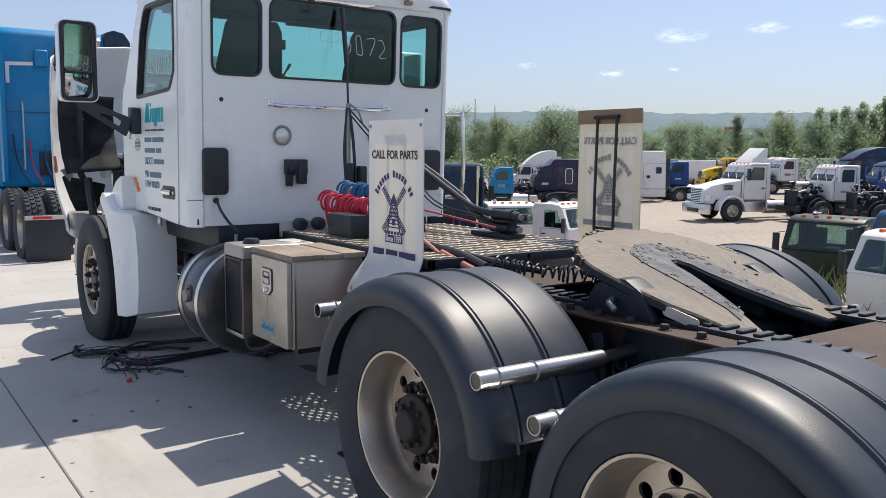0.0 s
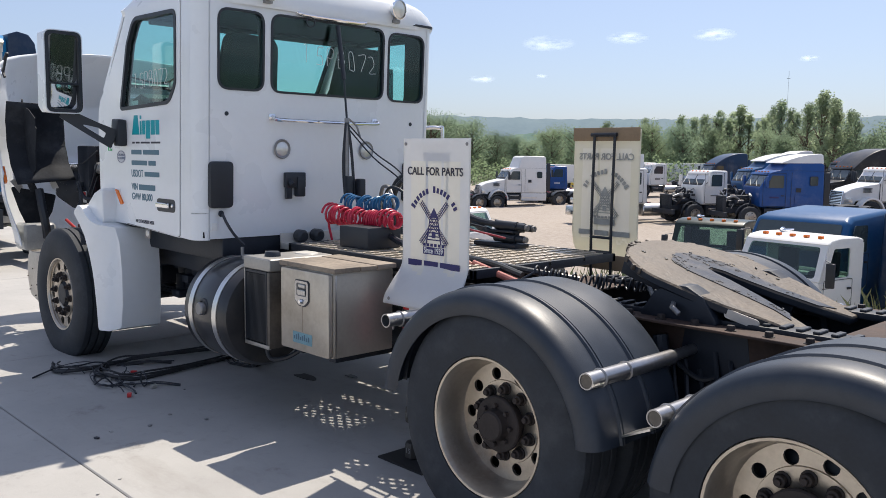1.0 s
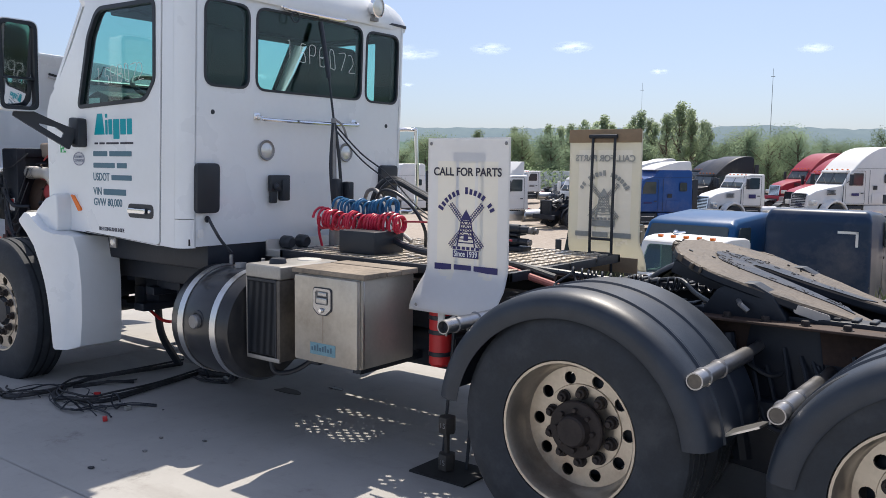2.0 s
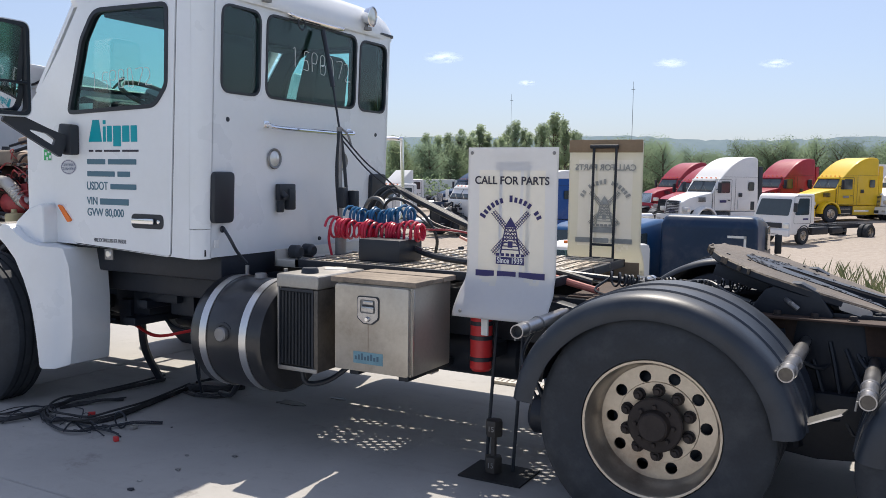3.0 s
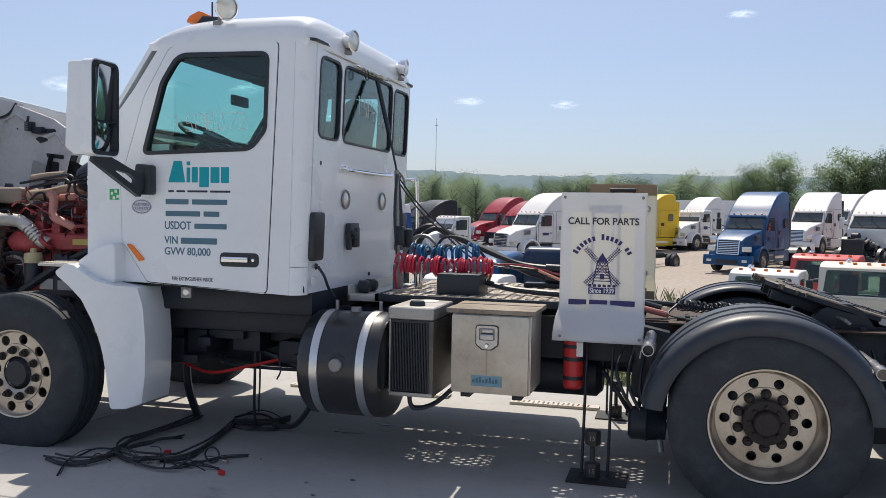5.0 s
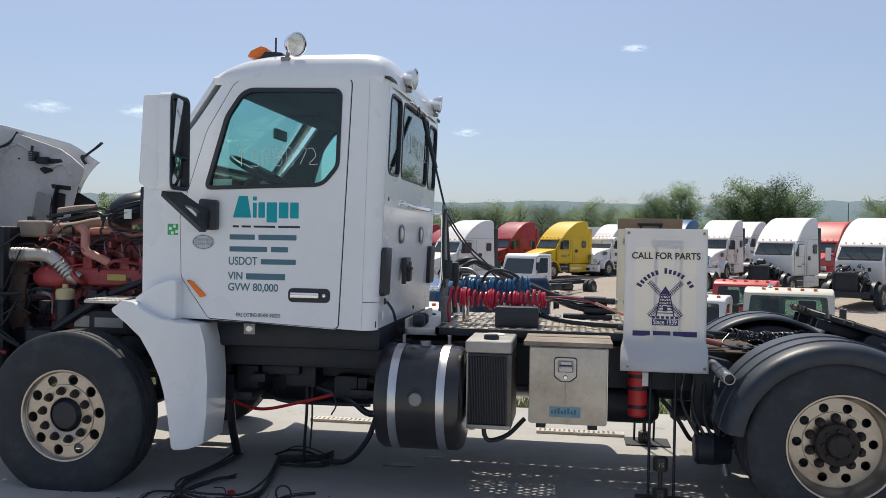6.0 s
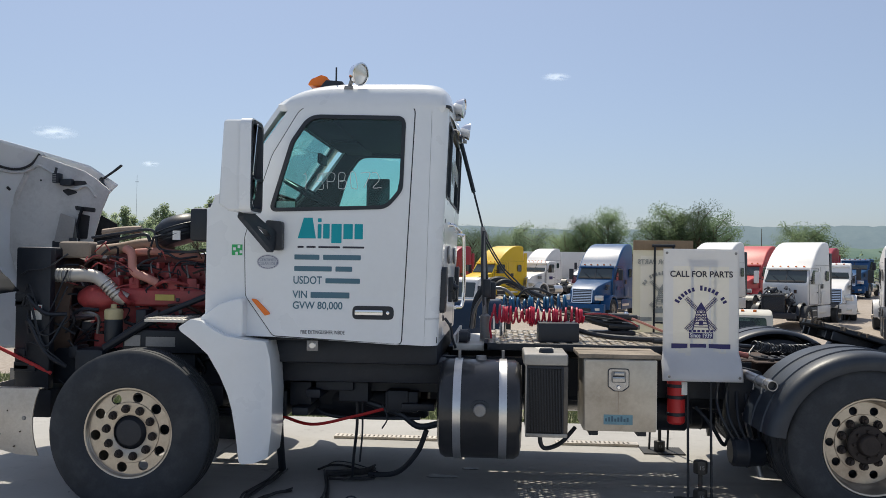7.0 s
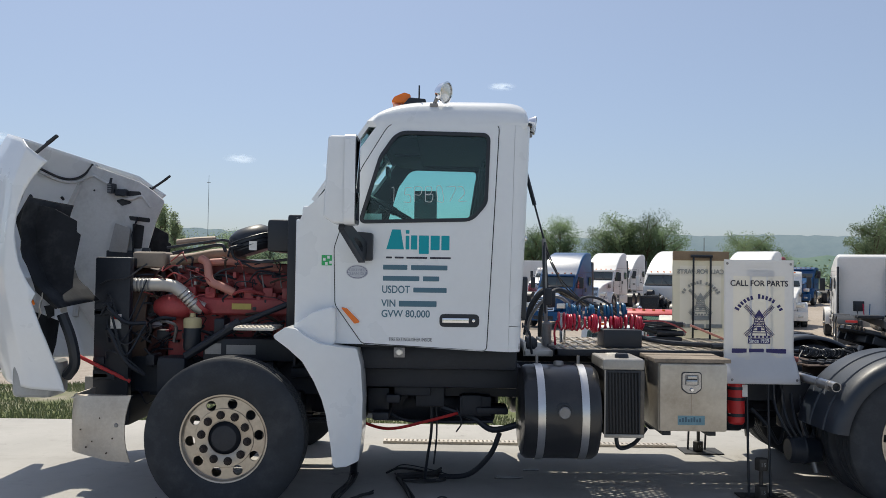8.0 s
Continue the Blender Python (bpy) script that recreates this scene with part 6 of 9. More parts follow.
def hood_section(s, k):
    """Across (k from -1 to 1) and along (s, 0 at the nose to 1 at the cowl edge), in the open position."""
    a = abs(k)
    edge = ease(s, [(0, -1.09), (0.22, -1.20), (0.4, -1.31), (0.65, -1.34), (0.9, -1.27), (1, -1.22)])
    side = ease(s, [(0, -1.5), (0.5, -1.6), (0.85, -1.55), (1, -1.45)])
    half = ease(s, [(0, -1.75), (0.4, -2.0), (0.7, -2.0), (0.9, -1.85), (1, -1.74)])
    crown = ease(s, [(0, -1.9), (0.4, -2.25), (0.7, -2.25), (0.9, -2.07), (1, -1.95)])
    x = ease(a, [(0, crown), (0.25, crown + 0.25 * (half - crown)), (0.5, half), (0.72, side), (0.88, 0.5 * (side + edge) - 0.02), (1, edge)])
    y = ease(a, [(0, 0), (0.25, 0.38), (0.5, 0.76), (0.62, 0.98), (0.72, 1.12), (0.85, 1.21), (1, 1.24)]) * (0.94 + 0.06 * smooth01(0.0, 0.3, s))
    z_top = ease(a, [(0, 2.69), (0.25, 2.67), (0.5, 2.62), (0.72, 2.53), (0.88, 2.45), (1, 2.36)])
    return Vector((x, math.copysign(y, k), 0.78 + 0.1 * (1 - a) * (1 - s) + (z_top - 0.78) * s))


bm = bmesh.new()
NS, NK = 64, 140
g = [[bm.verts.new(hood_section(i / NS, -1 + 2 * j / NK)) for j in range(NK + 1)] for i in range(NS + 1)]
ARCH = Vector((-0.81, 0, 1.88))
for i in range(NS):
    for j in range(NK):
        f = [g[i][j], g[i][j + 1], g[i + 1][j + 1], g[i + 1][j]]
        c = sum((v.co for v in f), Vector()) / 4
        if abs(c.y) > 1.05 and math.hypot(c.x - ARCH.x, c.z - ARCH.z) < 0.625:
            continue
        bm.faces.new(f)
bmesh.ops.delete(bm, geom=[v for v in bm.verts if not v.link_faces], context='VERTS')
for v in bm.verts:
    if abs(v.co.y) > 1.05 and v.is_boundary:
        d = Vector((v.co.x - ARCH.x, 0, v.co.z - ARCH.z))
        if 0.59 < d.length < 0.69 and 1.3 < v.co.z < 2.36:
            d = d.normalized() * 0.63
            v.co.x, v.co.z = ARCH.x + d.x, ARCH.z + d.z
shell = part("hood_shell", bm, WHITE, hood, "white fibreglass hood shell", smooth=60)
sol = shell.modifiers.new("thickness", 'SOLIDIFY')
sol.thickness, sol.offset = 0.012, 0
shell.data.materials.append(WHITE_IN)
for s in (-1, 1):
    # wheel arch liner
    bm = bmesh.new()
    rows = []
    for i in range(15):
        a = radians(157 + 80 * i / 14)
        r = 0.625 - 0.008 * math.sin(i * 1.7) * (i > 2)
        rows.append([bm.verts.new((ARCH.x + (r - 0.06 * q) * math.cos(a) + 0.04 * q ** 2, s * (1.16 - 0.5 * q), ARCH.z + (r - 0.05 * q) * math.sin(a))) for q in (0, 0.33, 0.66, 1)])
    for r0, r1 in zip(rows, rows[1:]):
        for q in range(3):
            bm.faces.new((r0[q], r0[q + 1], r1[q + 1], r1[q]))
    lin = part("arch_liner", bm, LINER, hood, "torn black wheel arch liner", smooth=60)
    lin.modifiers.new("thickness", 'SOLIDIFY').thickness = 0.008
    flap = [(-1.445, 2.164), (-1.40, 2.08), (-1.27, 2.05), (-1.11, 1.967), (-1.11, 1.89), (-1.08, 1.87), (-1.12, 1.65), (-1.13, 1.49), (-1.20, 1.44), (-1.24, 1.33), (-1.39, 1.46), (-1.55, 1.97)]
    part("liner_flap", prism(rounded(flap, 0.012, 2), s * 1.0 - 0.004, s * 1.0 + 0.004), LINER, hood)
    hb = part("hood_latch", join(rod((-1.36, s * 1.18, 2.40), (-1.2, s * 1.2, 2.52), 0.012), moved(box(-0.01, 0.01, -0.016, 0.016, -0.02, 0.075, 0.008), Matrix.Translation((-1.23, s * 1.2, 2.5)) @ Matrix.Rotation(radians(52), 4, 'Y')), tube([(-1.33, s * 1.18, 2.34), (-1.37, s * 1.18, 2.40), (-1.35, s * 1.18, 2.42)], 0.014, 6, 4)), BLACK, hood, "black hood latch arm")
    part("side_marker", prism(rounded([(-1.40, 1.50), (-1.36, 1.52), (-1.29, 1.38), (-1.335, 1.35)], 0.01), s * 1.215 - 0.012, s * 1.215 + 0.012, 0.004), ORANGE, hood)
    part("fender_brace", tube([(-1.22, s * 0.95, 1.3), (-1.15, s * 0.95, 1.12), (-1.13, s * 0.93, 0.95), (-1.2, s * 0.9, 0.85)], 0.04, 8, 5), BLACK, hood)
    part("hood_hinge", join(rod((-1.2, s * 0.42, 0.74), (-1.0, s * 0.42, 0.8), 0.025), box(-1.25, -1.1, s * 0.42 - 0.05, s * 0.42 + 0.05, 0.68, 0.8, 0.01)), STEEL, hood)
# lower end of the near liner, torn so that pale backing shows
part("lower_liner", prism(rounded([(-1.17, 1.33), (-1.02, 1.3), (-0.76, 1.24), (-0.8, 1.08), (-0.93, 0.86), (-0.99, 0.84), (-1.1, 1.1)], 0.02, 3), -1.335, -1.325, axis='x'), LINER, hood, "dull black lower liner")
for pts in ([(-1.19, 1.38), (-1.12, 1.415), (-1.06, 1.48), (-1.055, 1.40), (-1.09, 1.37), (-1.06, 1.33), (-1.085, 1.255), (-1.14, 1.32)], [(-0.845, 1.42), (-0.80, 1.425), (-0.75, 1.31), (-0.80, 1.30)], [(-1.03, 1.36), (-0.98, 1.37), (-0.94, 1.29), (-1.0, 1.27)]):
    scrap = prism(pts, -1.3, -1.294, axis='x')
    for v in scrap.verts:
        v.co.x += 0.12 * (v.co.z - 1.36) + 0.03 * math.sin(31 * v.co.y)
    part("torn_scrap", scrap, WHITE_IN if pts[0][0] < -1.1 or pts[0][0] > -0.9 else LINER, hood, "torn pale scrap of the liner" if pts[0][0] != -1.03 else "")
# inside of the far half: bare panel with a ledge, brackets and a shield
INSIDE = rounded([(-2.22, 2.52), (-2.07, 2.59), (-2.0, 2.65), (-1.73, 2.575), (-1.31, 2.435), (-1.2, 2.365), (-1.07, 2.26), (-1.15, 2.06), (-1.22, 1.8), (-1.36, 1.3), (-1.45, 1.0), (-1.6, 0.9), (-1.9, 1.4), (-2.1, 2.0)], 0.04, 4)
inner = part("inner_panel", prism(INSIDE, 0.745, 0.765, 0.006), WHITE_IN, hood, "bare grey-white inner panel with dirty streaks")
# black colour stands for stains, the shaded gaps by the shield and the recess edge
GRIME_SHADE = mat("black_grime_shade", (0.03, 0.031, 0.035), 0.7, var=0.4, scale=9, bump=0.2)


def on_hood(places, off, r, material):
    """A bead run over the inside of the shell, by places along and across it."""
    part("panel_bead", tube([hood_section(a, k) + Vector((off, -off * 0.4, 0)) for a, k in places], r, 7, 6), material, hood)


on_hood([(0.985, 0.5), (0.93, 0.49), (0.895, 0.44), (0.885, 0.35), (0.9, 0.2)], 0.014, 0.011, GRIME_SHADE)
on_hood([(0.985, 0.52), (0.925, 0.51), (0.88, 0.45), (0.87, 0.35), (0.885, 0.2)], 0.02, 0.014, WHITE_IN)
on_hood([(0.88, 0.5), (0.75, 0.5), (0.62, 0.54), (0.5, 0.52), (0.35, 0.54), (0.2, 0.5)], 0.01, 0.03, WHITE_IN)
on_hood([(0.8, 0.42), (0.79, 0.44)], 0.01, 0.012, GRIME_SHADE)
on_hood([(0.95, 0.56), (0.948, 0.59)], 0.012, 0.01, GRIME_SHADE)
part("panel_ridge", tube([(-1.8, 0.742, 2.455), (-1.74, 0.735, 2.485), (-1.68, 0.735, 2.46), (-1.6, 0.735, 2.415), (-1.55, 0.742, 2.4)], 0.014, 7, 6), WHITE_IN, inner)
part("panel_ridge", tube([(-1.5, 0.74, 2.3), (-1.38, 0.735, 2.27), (-1.28, 0.735, 2.3), (-1.2, 0.742, 2.2)], 0.012, 7, 6), WHITE_IN, inner)
for pts in ([(-1.46, 2.35), (-1.3, 2.345), (-1.28, 2.315), (-1.4, 2.3)], [(-1.52, 2.26), (-1.44, 2.28), (-1.36, 2.24), (-1.46, 2.21)], [(-1.4, 2.12), (-1.2, 2.1), (-1.2, 2.06), (-1.38, 2.08)], [(-1.36, 2.05), (-1.25, 2.03), (-1.27, 1.82), (-1.34, 1.82)], [(-1.92, 2.54), (-1.84, 2.53), (-1.85, 2.51), (-1.93, 2.52)], [(-1.55, 1.05), (-1.5, 1.2), (-1.46, 1.2), (-1.5, 1.03)]):
    part("grime_patch", prism(rounded(pts, 0.012, 3), 0.7405, 0.7448), GRIME_SHADE, inner)
for x, z in ((-1.95, 2.43), (-1.93, 2.38), (-1.72, 2.35), (-2.2, 2.3)):
    part("rivet", lathe([(0, -0.006), (0.008, -0.004), (0.01, 0.001)], 8, (x, 0.745, z)), GRIME_SHADE, inner)
part("lamp_bracket", join(box(-1.57, -1.51, 0.66, 0.74, 2.32, 2.41, 0.008), box(-1.51, -1.4, 0.68, 0.74, 2.3, 2.36, 0.01), rod((-1.55, 0.68, 2.4), (-1.54, 0.68, 2.46), 0.012)), BLACK, hood, "dark latch bracket")
part("bracket_plate", join(*[box(-1.565, -1.53, 0.652, 0.66, 2.325 + 0.016 * k, 2.334 + 0.016 * k) for k in range(5)]), STEEL, hood)
part("heat_shield", prism(rounded([(-1.5, 2.05), (-1.355, 2.0), (-1.385, 1.78), (-1.555, 1.79)], 0.012), 0.69, 0.7, 0.003), mat("grey_shield", (0.42, 0.41, 0.4), 0.55, metal=0.3, var=0.2, dirt=(0.2, 0.18, 0.16), dirt_amount=0.6), hood, "grey heat shield")
# black block put in for the shadowed gap below the shield
part("shield_shadow_gap", box(-1.58, -1.34, 0.702, 0.742, 1.66, 1.8, 0.01), BLACK, hood)
part("headlamp", join(box(-1.5, -1.22, -1.1, -0.8, 0.72, 0.98, 0.05, 3)), mat("dirty_headlamp", (0.35, 0.36, 0.36), 0.3, var=0.2), hood)
part("strut", rod((-1.25, -0.7, 1.0), (-0.85, -0.6, 0.78), 0.014), RED, hood)
part("grille", box(-2.05, -1.95, -0.55, 0.55, 0.8, 1.55, 0.03), CHROME, hood)
bend = [(-0.668, -1.118), (-0.8, -1.135), (-0.95, -1.138), (-1.02, -1.125), (-1.06, -1.09), (-1.078, -1.02), (-1.08, -0.7)]
bm = prism(bend + [(x + (0.012 if x < -1.0 else 0.0), y + (0.012 if y < -1.05 else 0.0)) for x, y in bend[::-1]], 0.0, 1.0, axis='z')
bmesh.ops.subdivide_edges(bm, edges=[e for e in bm.edges if abs(e.verts[0].co.z - e.verts[1].co.z) > 0.5], cuts=6)
for v in bm.verts:
    t = v.co.z
    low = 0.36 - 0.07 * smooth01(-1.07, -0.7, v.co.x)
    v.co.x += 0.035 * (4 * (t - 0.5) ** 2 - 0.5) * smooth01(-0.9, -0.66, v.co.x)
    v.co.y -= 0.02 * (1 - (2 * t - 1) ** 2)
    v.co.z = low + (0.748 - low) * t
bump = part("bumper", join(bm, box(-1.07, -0.69, -1.115, -0.98, 0.728, 0.736, 0.003)), mat("dull_bumper_metal", (0.62, 0.58, 0.52), 0.42, metal=0.55, var=0.18, dirt=(0.2, 0.15, 0.1), dirt_amount=0.55, bump=0.06), truck, "scuffed metal bumper end bent round the corner")
for k, (x, z) in enumerate(((-0.98, 0.52), (-0.9, 0.44), (-0.85, 0.6), (-0.94, 0.4), (-0.8, 0.36), (-0.76, 0.46))):
    part("scuff", prism([(x + 0.0035 * math.cos(a) * (1 + 0.4 * math.sin(3 * a + k)), z + 0.005 * math.sin(a)) for a in [math.pi * q / 5 for q in range(10)]], -1.1605, -1.145), RUST, bump)
part("bumper_bracket", box(-1.15, -0.85, -0.6, 0.6, 0.45, 0.66, 0.02), FRAME, bump)
part("tow_pin", lathe([(0, -0.012), (0.012, -0.01), (0.018, 0.0), (0.018, 0.012)], 12, (-0.74, -1.14, 0.55)), STEEL, bump)
# lines that hang below the cab
for r, pts in (
        (0.024, [(2.12, -0.55, 0.5), (1.9, -0.5, 0.44), (1.75, -0.46, 0.52), (1.5, -0.45, 0.6)]),
        (0.02, [(1.95, -0.52, 0.42), (1.88, -0.5, 0.25), (1.72, -0.42, 0.08), (1.5, -0.3, 0.03)]),
        (0.013, [(1.0, -0.4, 0.62), (1.2, -0.44, 0.5), (1.5, -0.42, 0.48), (1.9, -0.5, 0.5)]),
        (0.011, [(1.42, -0.45, 0.75), (1.43, -0.47, 0.45), (1.4, -0.42, 0.2), (1.38, -0.36, 0.03)]),
        (0.007, [(1.46, -0.45, 0.7), (1.47, -0.47, 0.4), (1.45, -0.45, 0.16)]),
        (0.03, [(0.82, -0.4, 0.6), (0.83, -0.38, 0.3), (0.81, -0.22, 0.03)]),
        (0.006, [(1.62, -0.5, 0.6), (1.66, -0.52, 0.5), (1.62, -0.5, 0.42)])):
    part("hanging_line", tube(pts, r, 8, 6), BLACK, truck)
part("red_line", tube([(0.85, -0.5, 0.5), (1.1, -0.52, 0.44), (1.4, -0.5, 0.5), (1.7, -0.48, 0.58)], 0.012, 6, 6), RED, truck)

# ---- signs on stands ----
GHOST = mat("ink_showing_through", (0.42, 0.43, 0.4), 0.6, var=0.2, scale=20)


def sign_stand(x, y, face, ground_y, label, bottom, top, ply):
    """A plastic sign on two rods with rungs; face is -1 where it shows its print to -y."""
    st = thing("sign_stand", label, "sign", group="signs on stands")
    for dx in (-0.08, 0.08):
        part("rod", tube([(x + dx - 0.012, ground_y, 0.012), (x + dx, y - face * 0.03, top * 0.55), (x + dx + 0.005, y - face * 0.035, top - 0.03)], 0.0095, 8, 5), BLACK, st)
    for z in (top - 0.035, 1.145, 1.05):
        part("rung", rod((x - 0.085 if z < 1.5 else x - 0.1, y - face * 0.035, z), (x + 0.085 if z < 1.5 else x + 0.1, y - face * 0.035, z), 0.009 if z < 1.5 else 0.014, 8), BLACK, st)
    part("base_plate", prism(rect(x - 0.17, x + 0.19, ground_y - 0.19, ground_y + 0.09), 0.001, 0.011, axis='z'), mat("black_mat", (0.015, 0.015, 0.016), 0.7), st)
    # sheet that curls forward at its foot
    bm = bmesh.new()
    rows = []
    NR, NC = 60, 30
    for i in range(NR + 1):
        t = i / NR
        z = top - (top - bottom) * t
        curl = face * 0.125 * smooth01(0.72, 1.0, t) ** 1.2
        wide = 0.012 * smooth01(0.78, 0.86, t)
        rows.append([bm.verts.new((x + (0.264 + wide) * q - 0.012 * smooth01(0.7, 1, t), y + curl + face * 0.006 * (1 - q * q), z)) for q in [-1 + 2 * k / NC for k in range(NC + 1)]])
    for i in range(NR):
        for k in range(NC):
            f = bm.faces.new((rows[i][k], rows[i][k + 1], rows[i + 1][k + 1], rows[i + 1][k]))
            # cream strips coloured for sunlight through the sheet, gaps for rod shadows, ragged below
            q, t = -1 + 2 * (k + 0.5) / NC, (i + 0.5) / NR
            ragged = t + 0.05 * noise.noise((q * 6, x, y))
            if (0.125 < t and ragged < (0.79 if q < -0.25 else 0.74) and any(u < q < v for u, v in ((-0.74, -0.27), (-0.17, 0.2), (0.29, 0.73)))) or (0.77 < ragged < 0.8 and 0.33 < q < 0.7):
                f.material_index = 1
    sh = part("sign_sheet", bm, SIGN_BACK if ply else SIGN, st, "translucent plastic sheet tinted cream for sunlight coming through" if ply else "white translucent plastic sheet", smooth=60)
    sh.data.materials.append(PATCH)
    sh.modifiers.new("thickness", 'SOLIDIFY').thickness = 0.002
    for dx in (-0.24, 0.24):
        for z in (top - 0.03, bottom + 0.03):
            yy = y + (face * 0.118 if z < 1.2 else 0.0) + face * 0.006
            part("screw", lathe([(0, -0.004), (0.007, -0.003), (0.01, 0.001)], 10, (x + dx, yy, z)), STEEL, sh)
    if ply:
        part("batten", box(x - 0.262, x + 0.262, y - 0.02, y - 0.008, top - 0.075, top + 0.012, 0.002), PLY, st, "plywood batten")
        part("batten", box(x - 0.262, x + 0.262, y - 0.02, y - 0.008, bottom, bottom + 0.1, 0.002), PLY, st, "plywood batten")
    yp = y + face * 0.0085

    def at(px, pz):
        m = on_left(px, yp, pz)
        return m if face < 0 else m @ Matrix.Rotation(math.pi, 4, 'Y')

    def mark(name, bm):
        ink = part(name, bm, NAVY, sh)
        if ply:
            # the same ink shows through on the bare side
            o = new("faded_print", ink.data.copy())
            o.parent = sh
            o.location = (0, -face * 0.014, 0)
            o.data.materials[0] = GHOST

    text_mesh("CALL FOR PARTS", 0.06, PRINT, sh, at(x, top - 0.18), width=0.435, bold=0.0012)
    # the trade name: short bars on an arc
    for k in range(15):
        if k in (6, 12):
            continue
        a = radians(152 - 124 * k / 14)
        mark("print_bar", moved(box(-0.0085, 0.0085, -0.0008, 0.0008, -0.014, 0.014 + (0.008 if k in (0, 7) else 0)), Matrix.Translation((x - face * 0 + 0.185 * math.cos(a) * (1 if face < 0 else -1), yp, top - 0.455 + 0.175 * math.sin(a))) @ Matrix.Rotation((math.pi / 2 - a) * (1 if face < 0 else -1), 4, 'Y')))
    # windmill
    zc = top - 0.46
    for a in (43, 137, 223, 317):
        m = Matrix.Translation((x, yp, zc)) @ Matrix.Rotation(radians(a), 4, 'Y')
        mark("mill_sail", moved(join(box(-0.0022, 0.0022, -0.0008, 0.0008, 0, 0.155), box(-0.015, -0.0122, -0.0008, 0.0008, 0.012, 0.155), box(0.0122, 0.015, -0.0008, 0.0008, 0.012, 0.155), *[box(-0.0125, 0.0125, -0.0007, 0.0007, 0.02 + 0.0125 * q, 0.0235 + 0.0125 * q) for q in range(11)]), m))
    mark("mill_tower", prism([(x - 0.062, zc - 0.115), (x - 0.054, zc - 0.115), (x - 0.026, zc + 0.03), (x - 0.032, zc + 0.03)], yp - 0.0008, yp + 0.0008))
    mark("mill_tower", prism([(x + 0.062, zc - 0.115), (x + 0.054, zc - 0.115), (x + 0.026, zc + 0.03), (x + 0.032, zc + 0.03)], yp - 0.0008, yp + 0.0008))
    mark("mill_cap", prism([(x - 0.036, zc + 0.03), (x + 0.036, zc + 0.03), (x, zc + 0.085)], yp - 0.0006, yp + 0.0006))
    for q in range(7):
        w = 0.03 + 0.004 * q
        mark("mill_board", box(x - w, x + w, yp - 0.0005, yp + 0.0005, zc + 0.02 - 0.019 * q, zc + 0.026 - 0.019 * q))
    mark("mill_door", box(x - 0.014, x + 0.014, yp - 0.0009, yp + 0.0009, zc - 0.08, zc - 0.045))
    for q in range(6):
        mark("fence_post", box(x - 0.085 + 0.03 * q, x - 0.065 + 0.03 * q, yp - 0.0008, yp + 0.0008, zc - 0.128, zc - 0.112))
    mark("print_panel", box(x - 0.083, x + 0.083, yp - 0.0007, yp + 0.0007, zc - 0.172, zc - 0.132))
    text_mesh("Since 1939", 0.043, mat("white_print", (0.8, 0.8, 0.8), 0.5), sh, at(x, zc - 0.152) @ Matrix.Translation((0, 0, 0.0012)), width=0.15, bold=0.0008)
    if ply:
        text_mesh("CALL FOR PARTS", 0.06, GHOST, sh, Matrix.Translation((0, -face * 0.013, 0)) @ at(x, top - 0.18), width=0.435, bold=0.0012, name="faded_print")
    # telephone number as bars
    px = x - 0.205
    for n in (3, 3, 4):
        mark("print_bar", box(px, px + n * 0.0385 - 0.004, yp - 0.0008, yp + 0.0008, top - 0.704, top - 0.67))
        px += n * 0.0385 + 0.014
    return st


sign_stand(3.892, -0.602, -1, -0.665, "white plastic sign on a black rod stand", 0.845, 1.766, False)
sign_stand(3.915, 0.935, 1, 1.0, "white plastic sign seen from behind on a rod stand", 0.93, 1.86, True)


def dumbbell(x, y):
    d = thing("dumbbell", "old iron dumbbell standing on the sign's base", "dumbbell")
    hexa = [(0.05 * math.cos(math.pi / 3 * i), 0.05 * math.sin(math.pi / 3 * i)) for i in range(6)]
    IRON = mat("old_iron", (0.07, 0.065, 0.06), 0.6, metal=0.4, var=0.25, bump=0.2)
    part("grip", rod((0, 0, 0.07), (0, 0, 0.23), 0.015), IRON, d)
    for z in (0.0, 0.2):
        h = part("weight_head", prism(hexa, z, z + 0.09, 0.01, axis='z'), IRON, d)
        text_mesh("15", 0.04, STEEL, h, on_left(0, -0.044, z + 0.045))
    d.matrix_basis = Matrix.Translation((x, y, 0.011))


dumbbell(3.87, -0.72)
dumbbell(3.9, 0.93)

